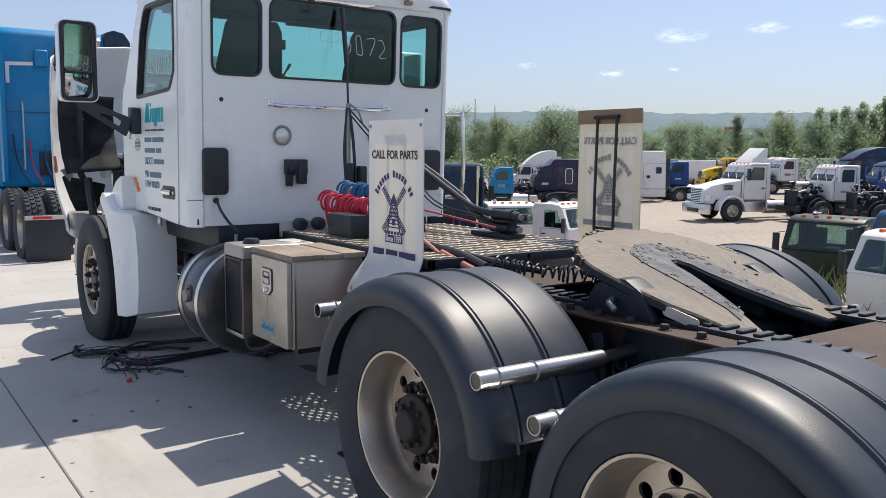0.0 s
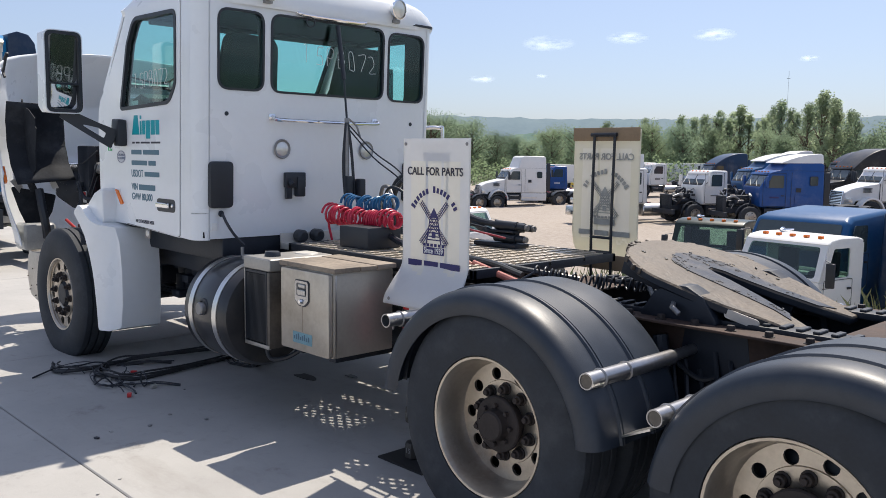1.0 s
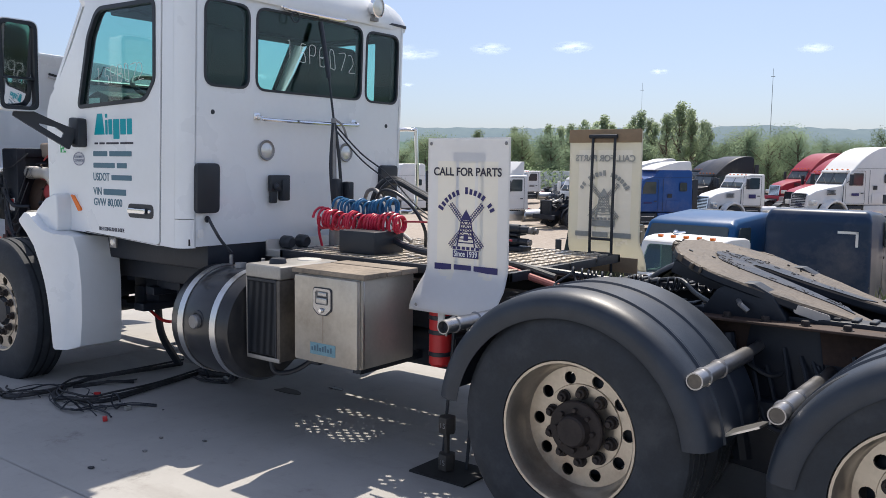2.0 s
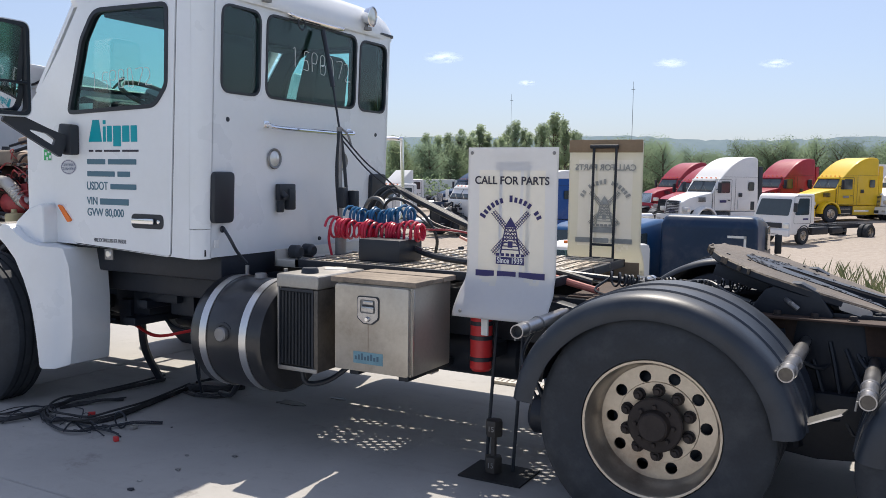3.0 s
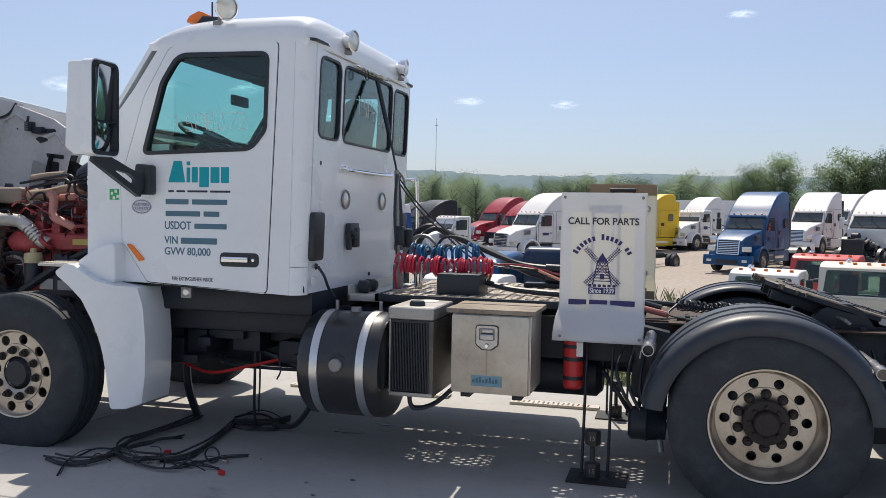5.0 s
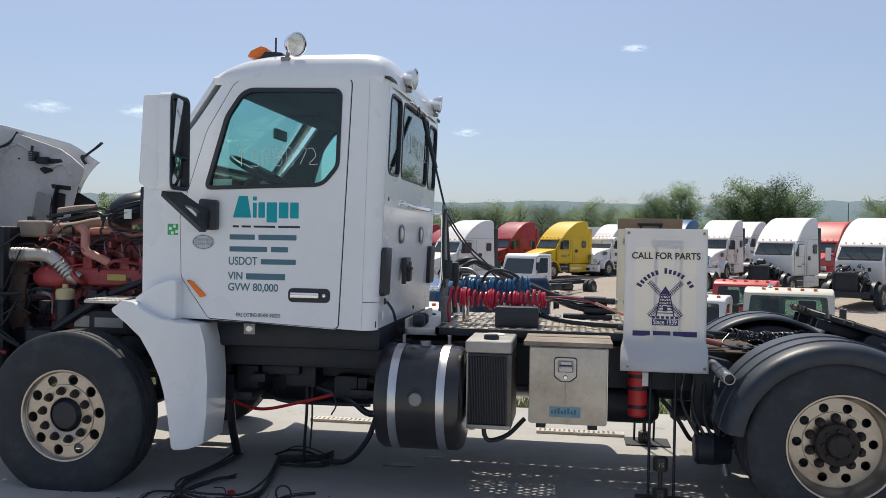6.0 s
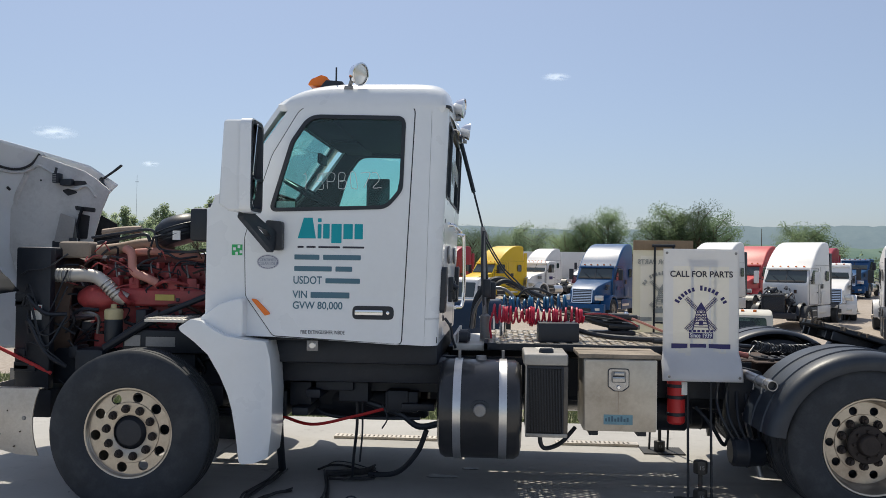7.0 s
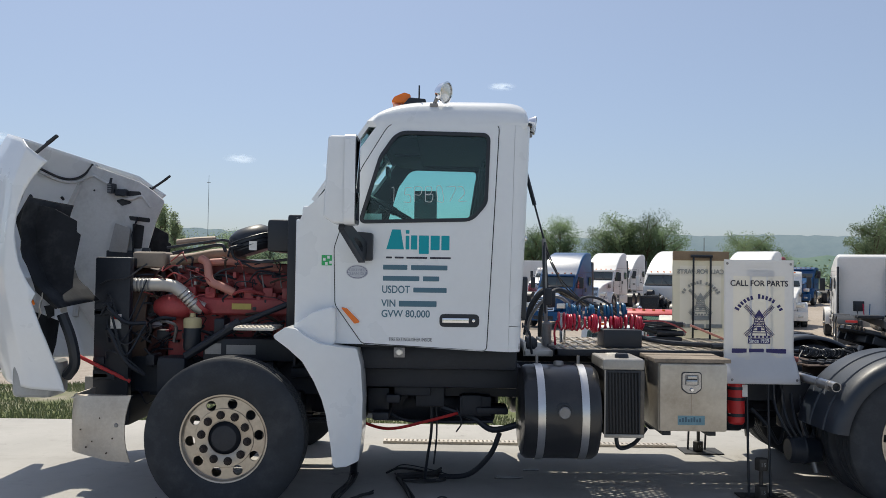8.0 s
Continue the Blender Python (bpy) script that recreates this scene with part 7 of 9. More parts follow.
# ---- loose things on the slab ----
random.seed(5)
pile = thing("cable_pile", "tangle of cut black cables lying on the concrete", "cables")
LOOM = mat("dusty_loom", (0.03, 0.032, 0.036), 0.75, var=0.4, scale=12, fine=80, dirt=(0.12, 0.11, 0.1), dirt_amount=0.5, bump=0.2)
runs = [
    (0.015, [(0.81, -0.19), (0.81, -0.59), (0.77, -0.89), (0.76, -1.07), (0.81, -1.2), (1.0, -1.32), (1.15, -1.31), (1.27, -1.24), (1.32, -1.1), (1.26, -0.75), (1.15, -0.28)]),
    (0.013, [(0.49, -1.46), (0.64, -1.52), (0.77, -1.5), (0.84, -1.39), (0.81, -1.17)]),
    (0.006, [(0.78, -1.71), (0.67, -1.5), (0.62, -1.32), (0.65, -1.19), (0.76, -1.13)]),
    (0.007, [(0.85, -1.22), (1.05, -1.37), (1.27, -1.43), (1.4, -1.4), (1.43, -1.3), (1.49, -1.18), (1.56, -1.07), (1.67, -0.98)]),
    (0.006, [(1.18, -1.27), (1.39, -1.31), (1.56, -1.32), (1.66, -1.33)]),
    (0.018, [(1.15, -0.28), (1.29, -0.28), (1.44, -0.2), (1.5, -0.04)]),
    (0.011, [(1.0, -0.74), (0.94, -0.88), (0.86, -0.97), (0.81, -1.1)]),
    (0.009, [(1.07, -0.11), (1.16, 0.01), (1.31, 0.0), (1.54, -0.3), (1.4, -0.43), (1.2, -0.35)]),
]
for r, pts in runs:
    for k in range(3 if r > 0.012 else 2):
        sh_x, sh_y = (random.uniform(-0.03, 0.03), random.uniform(-0.04, 0.04)) if k else (0, 0)
        part("cable", tube([(x + sh_x + random.uniform(-0.012, 0.012), y + sh_y + random.uniform(-0.015, 0.015), r * 0.9 + 0.012 * k + 0.02 * random.random() * (0 < q < len(pts) - 1)) for q, (x, y) in enumerate(pts)], r * (1 if k == 0 else 0.5), 7, 6), LOOM if r > 0.007 else BLACK, pile)
for k in range(16):
    cx, cy = random.uniform(0.85, 1.6), random.uniform(-1.4, -1.1)
    a, ln = random.uniform(0, 6.28), random.uniform(0.06, 0.2)
    part("wire", tube([(cx, cy, 0.01), (cx + ln * 0.5 * math.cos(a), cy + ln * 0.5 * math.sin(a), random.uniform(0.02, 0.07)), (cx + ln * math.cos(a + 0.6), cy + ln * math.sin(a + 0.6), random.uniform(0.006, 0.06))], random.choice((0.0025, 0.004, 0.006)), 5, 5), BLACK, pile)
part("cable_loop", tube([(1.52 + 0.05 * math.cos(a), -1.2, 0.06 + 0.05 * math.sin(a)) for a in [2 * math.pi * i / 20 for i in range(20)]], 0.006, 6), BLACK, pile)
for x, y, m in ((1.13, -1.1, RED), (1.69, -1.38, RED), (1.59, -1.16, ALU), (1.47, -1.14, ALU), (1.2, -1.33, ALU)):
    part("connector", moved(box(-0.022, 0.022, -0.014, 0.014, 0.002, 0.028, 0.004), Matrix.Translation((x, y, 0)) @ Matrix.Rotation(x * 9, 4, 'Z')), m, pile)
for x0, x1, y in ((0.95, 2.45, 1.18), (3.0, 3.75, 1.16)):
    pk = thing("perforated_plank", "pale perforated strip lying on the concrete", "plank")
    holes = [circle(0.012, 6, x0 + 0.03 + 0.042 * i, y - 0.03 + 0.03 * j) for i in range(int((x1 - x0 - 0.05) / 0.042)) for j in range(3)]
    part("plank_sheet", plate(rect(x0, x1, y - 0.06, y + 0.06), holes, 0.02, 0.024, 'z'), GALV, pk)
    part("plank_edge", join(box(x0, x1, y - 0.062, y - 0.058, 0, 0.024), box(x0, x1, y + 0.058, y + 0.062, 0, 0.024)), GALV, pk)
STAIN = mat("oil_stain", (0.03, 0.028, 0.026), 0.5, var=0.3)
for sx, sy, sr in ((2.035, -0.17, 0.11), (2.25, 0.1, 0.06)):
    pts = [(sx + sr * (1 + 0.25 * math.sin(3 * a + sx)) * math.cos(a), sy + 0.55 * sr * (1 + 0.2 * math.cos(2 * a)) * math.sin(a)) for a in [2 * math.pi * i / 24 for i in range(24)]]
    tagged(part("oil_stain", prism(pts, 0.0005, 0.004, axis='z'), STAIN, None), "dark oil stain on the concrete", "stain", kind="structure")
for k in range(40):
    x, y = random.uniform(-1, 4.5), random.uniform(-3.2, -0.9)
    s = random.uniform(0.005, 0.018)
    bm = bmesh.new()
    bmesh.ops.create_icosphere(bm, subdivisions=1, radius=s)
    for v in bm.verts:
        v.co = Vector((v.co.x * random.uniform(0.7, 1.5), v.co.y * random.uniform(0.7, 1.3), v.co.z * 0.4)) + Vector((x, y, s * 0.35))
    tagged(part("pebble", bm, random.choice((STEEL, FRAME, CONCRETE)), None), "small crumb of debris on the concrete", "debris", group="debris on the slab")

# ---- other trucks ----
FLEET_ANGLE = 55.0
CACHE = {}


def cached(key, make, material):
    """A mesh that is made once and shared."""
    if key not in CACHE:
        o = part(key.split(":")[0], make(), material, None)
        CACHE[key] = o.data
        bpy.data.objects.remove(o)
    return CACHE[key]


def far_wheel(parent, x, y, flip, dual=False, chrome=True):
    w = part("wheel", cached("tyre:far" + ("2" if dual else ""), lambda: lathe([(0.29, -0.13), (0.36, -0.15), (0.48, -0.145), (0.52, -0.11), *([(0.52, 0.11), (0.47, 0.145), (0.4, 0.16), (0.4, 0.19), (0.47, 0.205), (0.52, 0.24)] if dual else []), (0.52, (0.46 if dual else 0.11)), (0.48, (0.5 if dual else 0.145)), (0.3, (0.48 if dual else 0.13))], 28), RUBBER), RUBBER, parent)
    w.matrix_basis = Matrix.Translation((x, y, 0.52)) @ (MIRRORED if flip else Matrix())
    d = 0.0 if dual else -0.1
    part("rim", cached("rim:far" + ("2" if dual else "") + ("c" if chrome else ""), lambda: lathe([(0.30, -0.13), (0.285, -0.11), (0.27, d), (0.16, d - 0.02), (0.15, d - 0.01), (0.1, d - 0.03), (0.09, d - 0.09), (0, d - 0.1)], 24), WHEEL if chrome else FRAME), WHEEL, w)
    for i in range(5):
        a = 2 * math.pi * i / 5
        part("hand_hole", cached("hand_hole:" + ("2" if dual else ""), lambda: lathe([(0, d - 0.022), (0.03, d - 0.022), (0.03, d)], 8), BLACK), BLACK, w).matrix_basis = Matrix.Translation((0.215 * math.cos(a), 0, 0.215 * math.sin(a)))
    return w


def taper(bm, x0, x1, k0, k1):
    """Narrows a body towards its nose."""
    for v in bm.verts:
        t = min(1, max(0, (v.co.x - x0) / (x1 - x0)))
        v.co.y *= k0 + (k1 - k0) * t
    return bm


def rounded_roof(bm, z0, z1):
    """Draws the roof fairing in towards its top and its nose."""
    for v in bm.verts:
        t = max(0, (v.co.z - z0) / max(0.01, z1 - z0))
        if t > 0:
            nose = smooth01(2.4, 1.0, v.co.x)
            v.co.y *= 1 - (0.10 + 0.10 * nose) * t ** 1.6
    return bm


def bare_engine(parent, seed):
    """Engine, radiator and loose plumbing left open where a hood is missing."""
    r = random.Random(seed)
    e = part("engine", join(box(-0.75, 0.4, -0.3, 0.3, 0.7, 1.3, 0.08), box(-0.55, 0.3, -0.22, 0.22, 1.3, 1.55, 0.06), lathe([(0, -0.2), (0.2, -0.18), (0.22, 0.1), (0, 0.2)], 14, (0.1, 0.42, 1.6)), lathe([(0, -0.3), (0.14, -0.28), (0.14, 0.2), (0, 0.25)], 14, (-0.3, -0.45, 1.2), 'x')), FRAME, parent, "bare dark engine")
    core = part("radiator", join(box(-1.06, -1.0, -0.42, 0.42, 0.72, 1.42, 0.01), box(-1.1, -0.96, -0.48, -0.42, 0.68, 1.5, 0.02), box(-1.1, -0.96, 0.42, 0.48, 0.68, 1.5, 0.02), box(-1.12, -0.95, -0.48, 0.48, 1.42, 1.52, 0.03)), BLACK, e)
    for k in range(12):
        part("radiator_fin", box(-1.075, -1.062, -0.4, 0.4, 0.75 + 0.055 * k, 0.765 + 0.055 * k), FRAME, core)
    for k in range(26):
        x, y, z = r.uniform(-0.95, 0.35), r.uniform(-0.7, 0.7), r.uniform(0.75, 1.75)
        part("engine_hose", tube([(x, y, z), (x + r.uniform(-0.2, 0.2), y + r.uniform(-0.2, 0.2), z + 0.1), (x + r.uniform(-0.4, 0.4), y + r.uniform(-0.3, 0.3), z - r.uniform(0, 0.4))], r.choice((0.012, 0.02, 0.03, 0.05)), 5, 3), r.choice((BLACK, FRAME, FRAME, STEEL, RUST, ALU_DULL)), e)
    for k in range(14):
        x, y, z = r.uniform(-0.9, 0.3), r.choice((-1, 1)) * r.uniform(0.3, 0.55), r.uniform(0.7, 1.6)
        part("engine_fitting", box(x, x + r.uniform(0.06, 0.2), y - 0.05, y + 0.05, z, z + r.uniform(0.05, 0.18), 0.015), r.choice((FRAME, FRAME, STEEL, RUST, ALU_DULL, BLACK)), e)
    for sg in (-1, 1):
        part("wheel_liner", prism([(0.66 * math.cos(radians(a)), 0.52 + 0.66 * math.sin(radians(a))) for a in range(10, 171, 16)] + [(0.63 * math.cos(radians(a)), 0.52 + 0.63 * math.sin(radians(a))) for a in range(170, 9, -16)], *sorted((sg * 0.8, sg * 0.95))), BLACK, e)
    return e


def highway_truck(label, paint, wheel_xy, sleeper=True, with_hood=True, angle=FLEET_ANGLE, deflector=False, group="trucks parked in the lot", tall=1.0, accent=None, hood_paint=None, frame_len=6.6, tank_mat=None, flaps=True, size=1.0, flat=False, cap=None, big_window=False, guards=True):
    """A conventional tractor: cab, sleeper with roof fairing, hood, glass, wheels. wheel_xy: where its front left wheel stands."""
    c, s = math.cos(radians(angle)), math.sin(radians(angle))
    ox, oy = wheel_xy[0] - 1.05 * size * s, wheel_xy[1] + 1.05 * size * c
    z = min(lot_height(ox, oy), 0) if oy > 9 else max(ground_height(ox, oy), ground_height(wheel_xy[0], wheel_xy[1]))
    tr = thing("parked_truck", label, "truck", Matrix.Translation((ox, oy, z)) @ Matrix.Rotation(radians(angle), 4, 'Z') @ Matrix.Scale(size, 4), group)
    top = 2.78 if not sleeper else 3.85 * tall
    if sleeper and flat:
        prof = [(0.5, 1.0), (0.47, 1.93), (0.92, 2.62), (1.1, 2.74), (1.5, 2.82), (1.75, top - 0.1), (1.95, top - 0.01), (3.5, top), (3.64, top - 0.12), (3.68, 1.0)]
    elif sleeper:
        prof = [(0.5, 1.0), (0.47, 1.93), (0.92, 2.62)] + [(1.02 + 2.2 * q, 2.70 + (top - 2.70) * (1 - (1 - q) ** 2.1)) for q in (0, 0.1, 0.22, 0.36, 0.52, 0.7, 0.88, 1.0)] + [(3.5, top - 0.02), (3.64, top - 0.12), (3.68, 1.0)]
    else:
        prof = [(0.5, 1.0), (0.47, 1.93), (0.92, 2.66), (1.1, top), (1.95, top - 0.02), (2.02, 1.0)]
    end = prof[-1][0]
    rnd_t = random.Random(int(abs(wheel_xy[0] * 13 + wheel_xy[1] * 7)))
    body = part("cab", rounded_roof(taper(bevelled(prism(prof, -1.04, 1.04), 0.13 if sleeper else 0.1, 4), 0.4, 1.6, 0.94, 1.0), 2.75, top), paint, tr, smooth=50)
    if sleeper:
        part("sleeper_seam", join(box(2.0, 2.015, -1.046, -1.038, 1.05, 2.7), box(2.0, 2.015, 1.038, 1.046, 1.05, 2.7)), BLACK, body)
        for sg in (-1, 1):
            pane = rounded(rect(2.6, 3.05, 1.55, 2.55), 0.14) if big_window else rounded(rect(2.95, 3.3, 2.1, 2.5), 0.06)
            win = part("sleeper_window", prism(pane, *sorted((sg * 1.03, sg * 1.047))), DARKGLASS, body)
            part("window_frame", plate(inset(pane, -0.05 if big_window else -0.025), [pane], *sorted((sg * 1.03, sg * 1.05))), P_WHITE if big_window else BLACK, win)
            part("sleeper_vent", box(2.25, 2.5, *sorted((sg * 1.036, sg * 1.05)), 1.75, 1.95, 0.01), accent or BLACK, body)
            part("fairing_edge", box(end - 0.01, end + 0.28, *sorted((sg * 0.93, sg * 1.0)), 1.1, top - 0.5, 0.02), BLACK if rnd_t.random() < 0.5 else paint, body)
        if cap:
            lid = part("roof_cap", rounded_roof(bevelled(prism([(1.55, top - 0.06)] + [(1.6 + 1.9 * q, top + 0.42 * (1 - (1 - q) ** 2)) for q in (0, 0.2, 0.4, 0.7, 1.0)] + [(3.6, top + 0.36), (3.62, top - 0.06)], -0.94, 0.94), 0.08, 3), top, top + 0.45), cap, body)
        part("locker_door", join(box(2.2, 2.9, -1.047, -1.038, 1.1, 1.6, 0.004)), accent or paint, body)
        part("fairing_seam", box(1.2, 3.6, -1.044, -1.036, 2.78, 2.79), BLACK, body)
    # windscreen and side glass
    d = Vector((0.45, 0, 0.69)).normalized()
    n = Vector((-d.z, 0, d.x))
    m = Matrix(((n.x, 0, d.x, 0.5), (0, 1, 0, 0), (n.z, 0, d.z, 1.96), (0, 0, 0, 1)))
    wsc = part("windscreen", moved(prism(rounded([(-0.9, 0.04), (0.9, 0.04), (0.82, 0.7), (-0.82, 0.7)], 0.08), 0.004, 0.02, axis='x'), m), DARKGLASS, body)
    part("screen_pillar", moved(box(0.018, 0.03, -0.02, 0.02, 0.03, 0.72), m), BLACK, wsc)
    for sg in (-1, 1):
        part("side_window", taper(prism(rounded([(0.78, 1.95), (1.62, 1.95), (1.62, 2.55), (1.05, 2.55)], 0.07), *sorted((sg * 1.03, sg * 1.048))), 0.4, 1.6, 0.945, 1.0), DARKGLASS, body)
        part("door_seam", taper(plate(rounded(rect(0.62, 1.75, 1.05, 2.66), 0.08), [rounded(rect(0.635, 1.735, 1.065, 2.645), 0.07)], *sorted((sg * 1.038, sg * 1.045))), 0.4, 1.6, 0.945, 1.0), BLACK, body)
        part("door_handle", box(1.5, 1.66, *sorted((sg * 1.045, sg * 1.06)), 1.55, 1.6, 0.005), BLACK, body)
        mi = part("mirror", box(0.62, 0.72, *sorted((sg * 1.2, sg * 1.42)), 1.95, 2.5, 0.03), BLACK if with_hood else paint, tr)
        part("mirror_arm", rod((0.7, sg * 1.0, 2.1), (0.68, sg * 1.25, 2.2), 0.02), BLACK, mi)
        st = part("step", join(box(0.72, 1.7, *sorted((sg * 0.8, sg * 1.02)), 0.45, 0.95, 0.03)), accent or BLACK, tr)
        for zz in (0.5, 0.78):
            part("step_tread", box(0.85, 1.55, *sorted((sg * 1.0, sg * 1.06)), zz, zz + 0.035, 0.006), ALU, st)
        part("battery_box", box(3.1, 3.6, *sorted((sg * 0.5, sg * 0.98)), 0.5, 0.92, 0.03), ALU_DULL if rnd_t.random() < 0.5 else BLACK, tr)
        part("door_mark", box(0.95, 1.4, *sorted((sg * 1.041, sg * 1.047)), 1.45, 1.45 + rnd_t.uniform(0.05, 0.22)), (P_WHITE, NAVY, STEEL)[rnd_t.randrange(3)], body)
        part("vent_pane", box(0.86, 0.9, *sorted((sg * 1.035, sg * 1.053)), 1.97, 2.3), BLACK, body)
        if sleeper:
            part("side_skirt", box(1.75, end, *sorted((sg * 0.98, sg * 1.03)), 0.45, 0.98, 0.02), accent or paint, tr)
        part("tank", lathe([(0, 1.8), (0.28, 1.81), (0.32, 1.85), (0.32, 2.95), (0.28, 2.99), (0, 3.0)], 20, (0, sg * 0.72, 0.68), 'x'), tank_mat or ALU, tr)
    for k in range(5):
        part("marker_lamp", box(0.96, 1.02, -0.7 + 0.34 * k, -0.62 + 0.34 * k, 2.70, 2.75, 0.01), ORANGE, body)
    part("sun_visor", moved(box(0.02, 0.09, -0.9, 0.9, 0.68, 0.8, 0.02), m), paint, body)
    if deflector:
        part("roof_deflector", join(prism([(1.05, 2.76), (1.95, 2.76), (1.95, 3.45), (1.8, 3.45)], -0.7, 0.7, 0.03), box(1.2, 1.9, -0.72, -0.68, 2.76, 3.0), box(1.2, 1.9, 0.68, 0.72, 2.76, 3.0)), paint, body)
    if with_hood:
        hp = [(0.52, 1.0), (0.52, 1.98), (-0.2, 1.82), (-0.85, 1.66), (-1.2, 1.45), (-1.28, 0.85), (-0.72, 0.8), (-0.6, 1.05)]
        hd = part("hood", taper(bevelled(prism(hp, -0.86, 0.86), 0.09, 3), -1.3, 0.5, 0.72, 1.08), hood_paint or paint, tr)
        for sg in (-1, 1):
            arc = [(0.72 * math.cos(radians(a)), 0.52 + 0.72 * math.sin(radians(a))) for a in range(0, 181, 15)]
            arc_in = [(0.62 * math.cos(radians(a)), 0.52 + 0.62 * math.sin(radians(a))) for a in range(180, -1, -15)]
            part("fender", bevelled(prism(arc + arc_in, *sorted((sg * 0.72, sg * 1.2))), 0.03, 2), hood_paint or paint, hd)
            part("headlight", box(-1.22, -1.0, *sorted((sg * 0.62, sg * 1.02)), 0.98, 1.22, 0.04), LAMPGLASS, hd)
            part("hood_louver", join(*[box(-0.35 + 0.0 * k, 0.1, *sorted((sg * (0.93 + 0.02), sg * (0.93 - 0.06))), 1.5 + 0.06 * k, 1.53 + 0.06 * k) for k in range(4)]), BLACK, hd)
            part("hood_seam", box(0.5, 0.515, *sorted((sg * 0.95, sg * 0.99)), 1.05, 1.95), BLACK, hd)
            part("fog_lamp", box(-1.44, -1.4, *sorted((sg * 0.72, sg * 0.95)), 0.5, 0.62, 0.01), LAMPGLASS, hd)
        part("bumper_intake", box(-1.445, -1.41, -0.5, 0.5, 0.42, 0.6, 0.01), BLACK, hd)
        part("grille_surround", moved(plate(rounded(rect(-0.53, 0.53, -0.04, 0.66), 0.06), [rounded(rect(-0.48, 0.48, 0.0, 0.62), 0.04)], -0.05, 0.01, 'x'), Matrix.Translation((-1.27, 0, 0.88)) @ Matrix.Rotation(radians(8), 4, 'Y')), CHROME, hd)
        gr = part("grille", moved(box(-0.02, 0.02, -0.48, 0.48, 0, 0.62, 0.02), Matrix.Translation((-1.27, 0, 0.88)) @ Matrix.Rotation(radians(8), 4, 'Y')), BLACK, hd)
        for k in range(7):
            part("grille_bar", moved(box(-0.035, -0.015, -0.46, 0.46, 0.05 + 0.08 * k, 0.08 + 0.08 * k), Matrix.Translation((-1.27, 0, 0.88)) @ Matrix.Rotation(radians(8), 4, 'Y')), CHROME, gr)
        part("bumper", bevelled(prism([(-1.42, 0.35), (-1.1, 0.33), (-1.1, 0.82), (-1.38, 0.82)], -1.15, 1.15), 0.06, 2), accent or paint, tr)
    else:
        e = bare_engine(tr, int(abs(wheel_xy[0] * 10)))
        part("charge_pipe", tube([(-0.95, -0.5, 1.4), (-0.6, -0.5, 1.5), (-0.3, -0.4, 1.35)], 0.06, 8, 4), STEEL, e)
        part("bumper_beam", box(-1.25, -1.1, -1.0, 1.0, 0.5, 0.75, 0.03), FRAME, tr)
    for k in range(3):
        part("air_line", tube([(end + 0.05, -0.3 + 0.25 * k, 1.5), (end + 0.35, -0.25 + 0.2 * k, 1.05 + 0.05 * k), (end + 0.8, -0.15 + 0.12 * k, 1.0)], 0.02, 5, 4), (BLACK, REDHOSE, BLUEHOSE)[k], tr)
    part("wiper", moved(join(rod((0.03, -0.5, 0.05), (0.03, -0.1, 0.4), 0.012, 5), rod((0.03, 0.2, 0.05), (0.03, 0.6, 0.4), 0.012, 5)), m), BLACK, wsc)
    part("dash_line", moved(box(0.021, 0.026, -0.8, 0.8, 0.06, 0.16, 0.002), m), TRIM, wsc)
    for sg in (-1, 1):
        if flaps:
            part("mudflap", box(frame_len + 0.06, frame_len + 0.075, *sorted((sg * 0.62, sg * 1.2)), 0.1, 0.76, 0.003), BLACK, tr)
        if guards:
            part("tail_light", box(frame_len + 0.05, frame_len + 0.09, *sorted((sg * 0.55, sg * 0.95)), 0.88, 0.96, 0.01), RED, tr)
        part("frame_rail", box(-1.1, frame_len, sg * 0.42 - 0.04, sg * 0.42 + 0.04, 0.68, 0.95), FRAME, tr)
        far_wheel(tr, 0, sg * 1.05, sg > 0)
        for x in (frame_len - 1.9, frame_len - 0.6):
            far_wheel(tr, x, sg * 1.03, sg > 0, True)
            if not guards:
                continue
            part("mudguard_far", bevelled(prism([(x + 0.62 * math.cos(radians(a)), 0.52 + 0.6 * math.sin(radians(a))) for a in range(30, 151, 15)] + [(x + 0.59 * math.cos(radians(a)), 0.52 + 0.57 * math.sin(radians(a))) for a in range(150, 29, -15)], *sorted((sg * 0.62, sg * 1.2))), 0), BLACK, tr)
    part("coupling", box(frame_len - 1.7, frame_len - 0.8, -0.45, 0.45, 1.0, 1.12, 0.04), FRAME, tr)
    part("exhaust", rod((end + 0.1, 0.8, 0.9), (end + 0.1, 0.8, 2.7 if not sleeper else 3.3), 0.07, 12), CHROME, tr)
    part("rear_locker", box(end - 0.04, end + 0.03, -0.4, 0.0, 1.2, 1.6, 0.02), BLACK, tr)
    return tr


def paint(name, col, rough=0.38):
    return mat(name, col, rough, var=0.06, scale=1.5, fine=12, coat=0.15, dirt=(0.35, 0.3, 0.25), dirt_amount=0.22, spec=0.35)


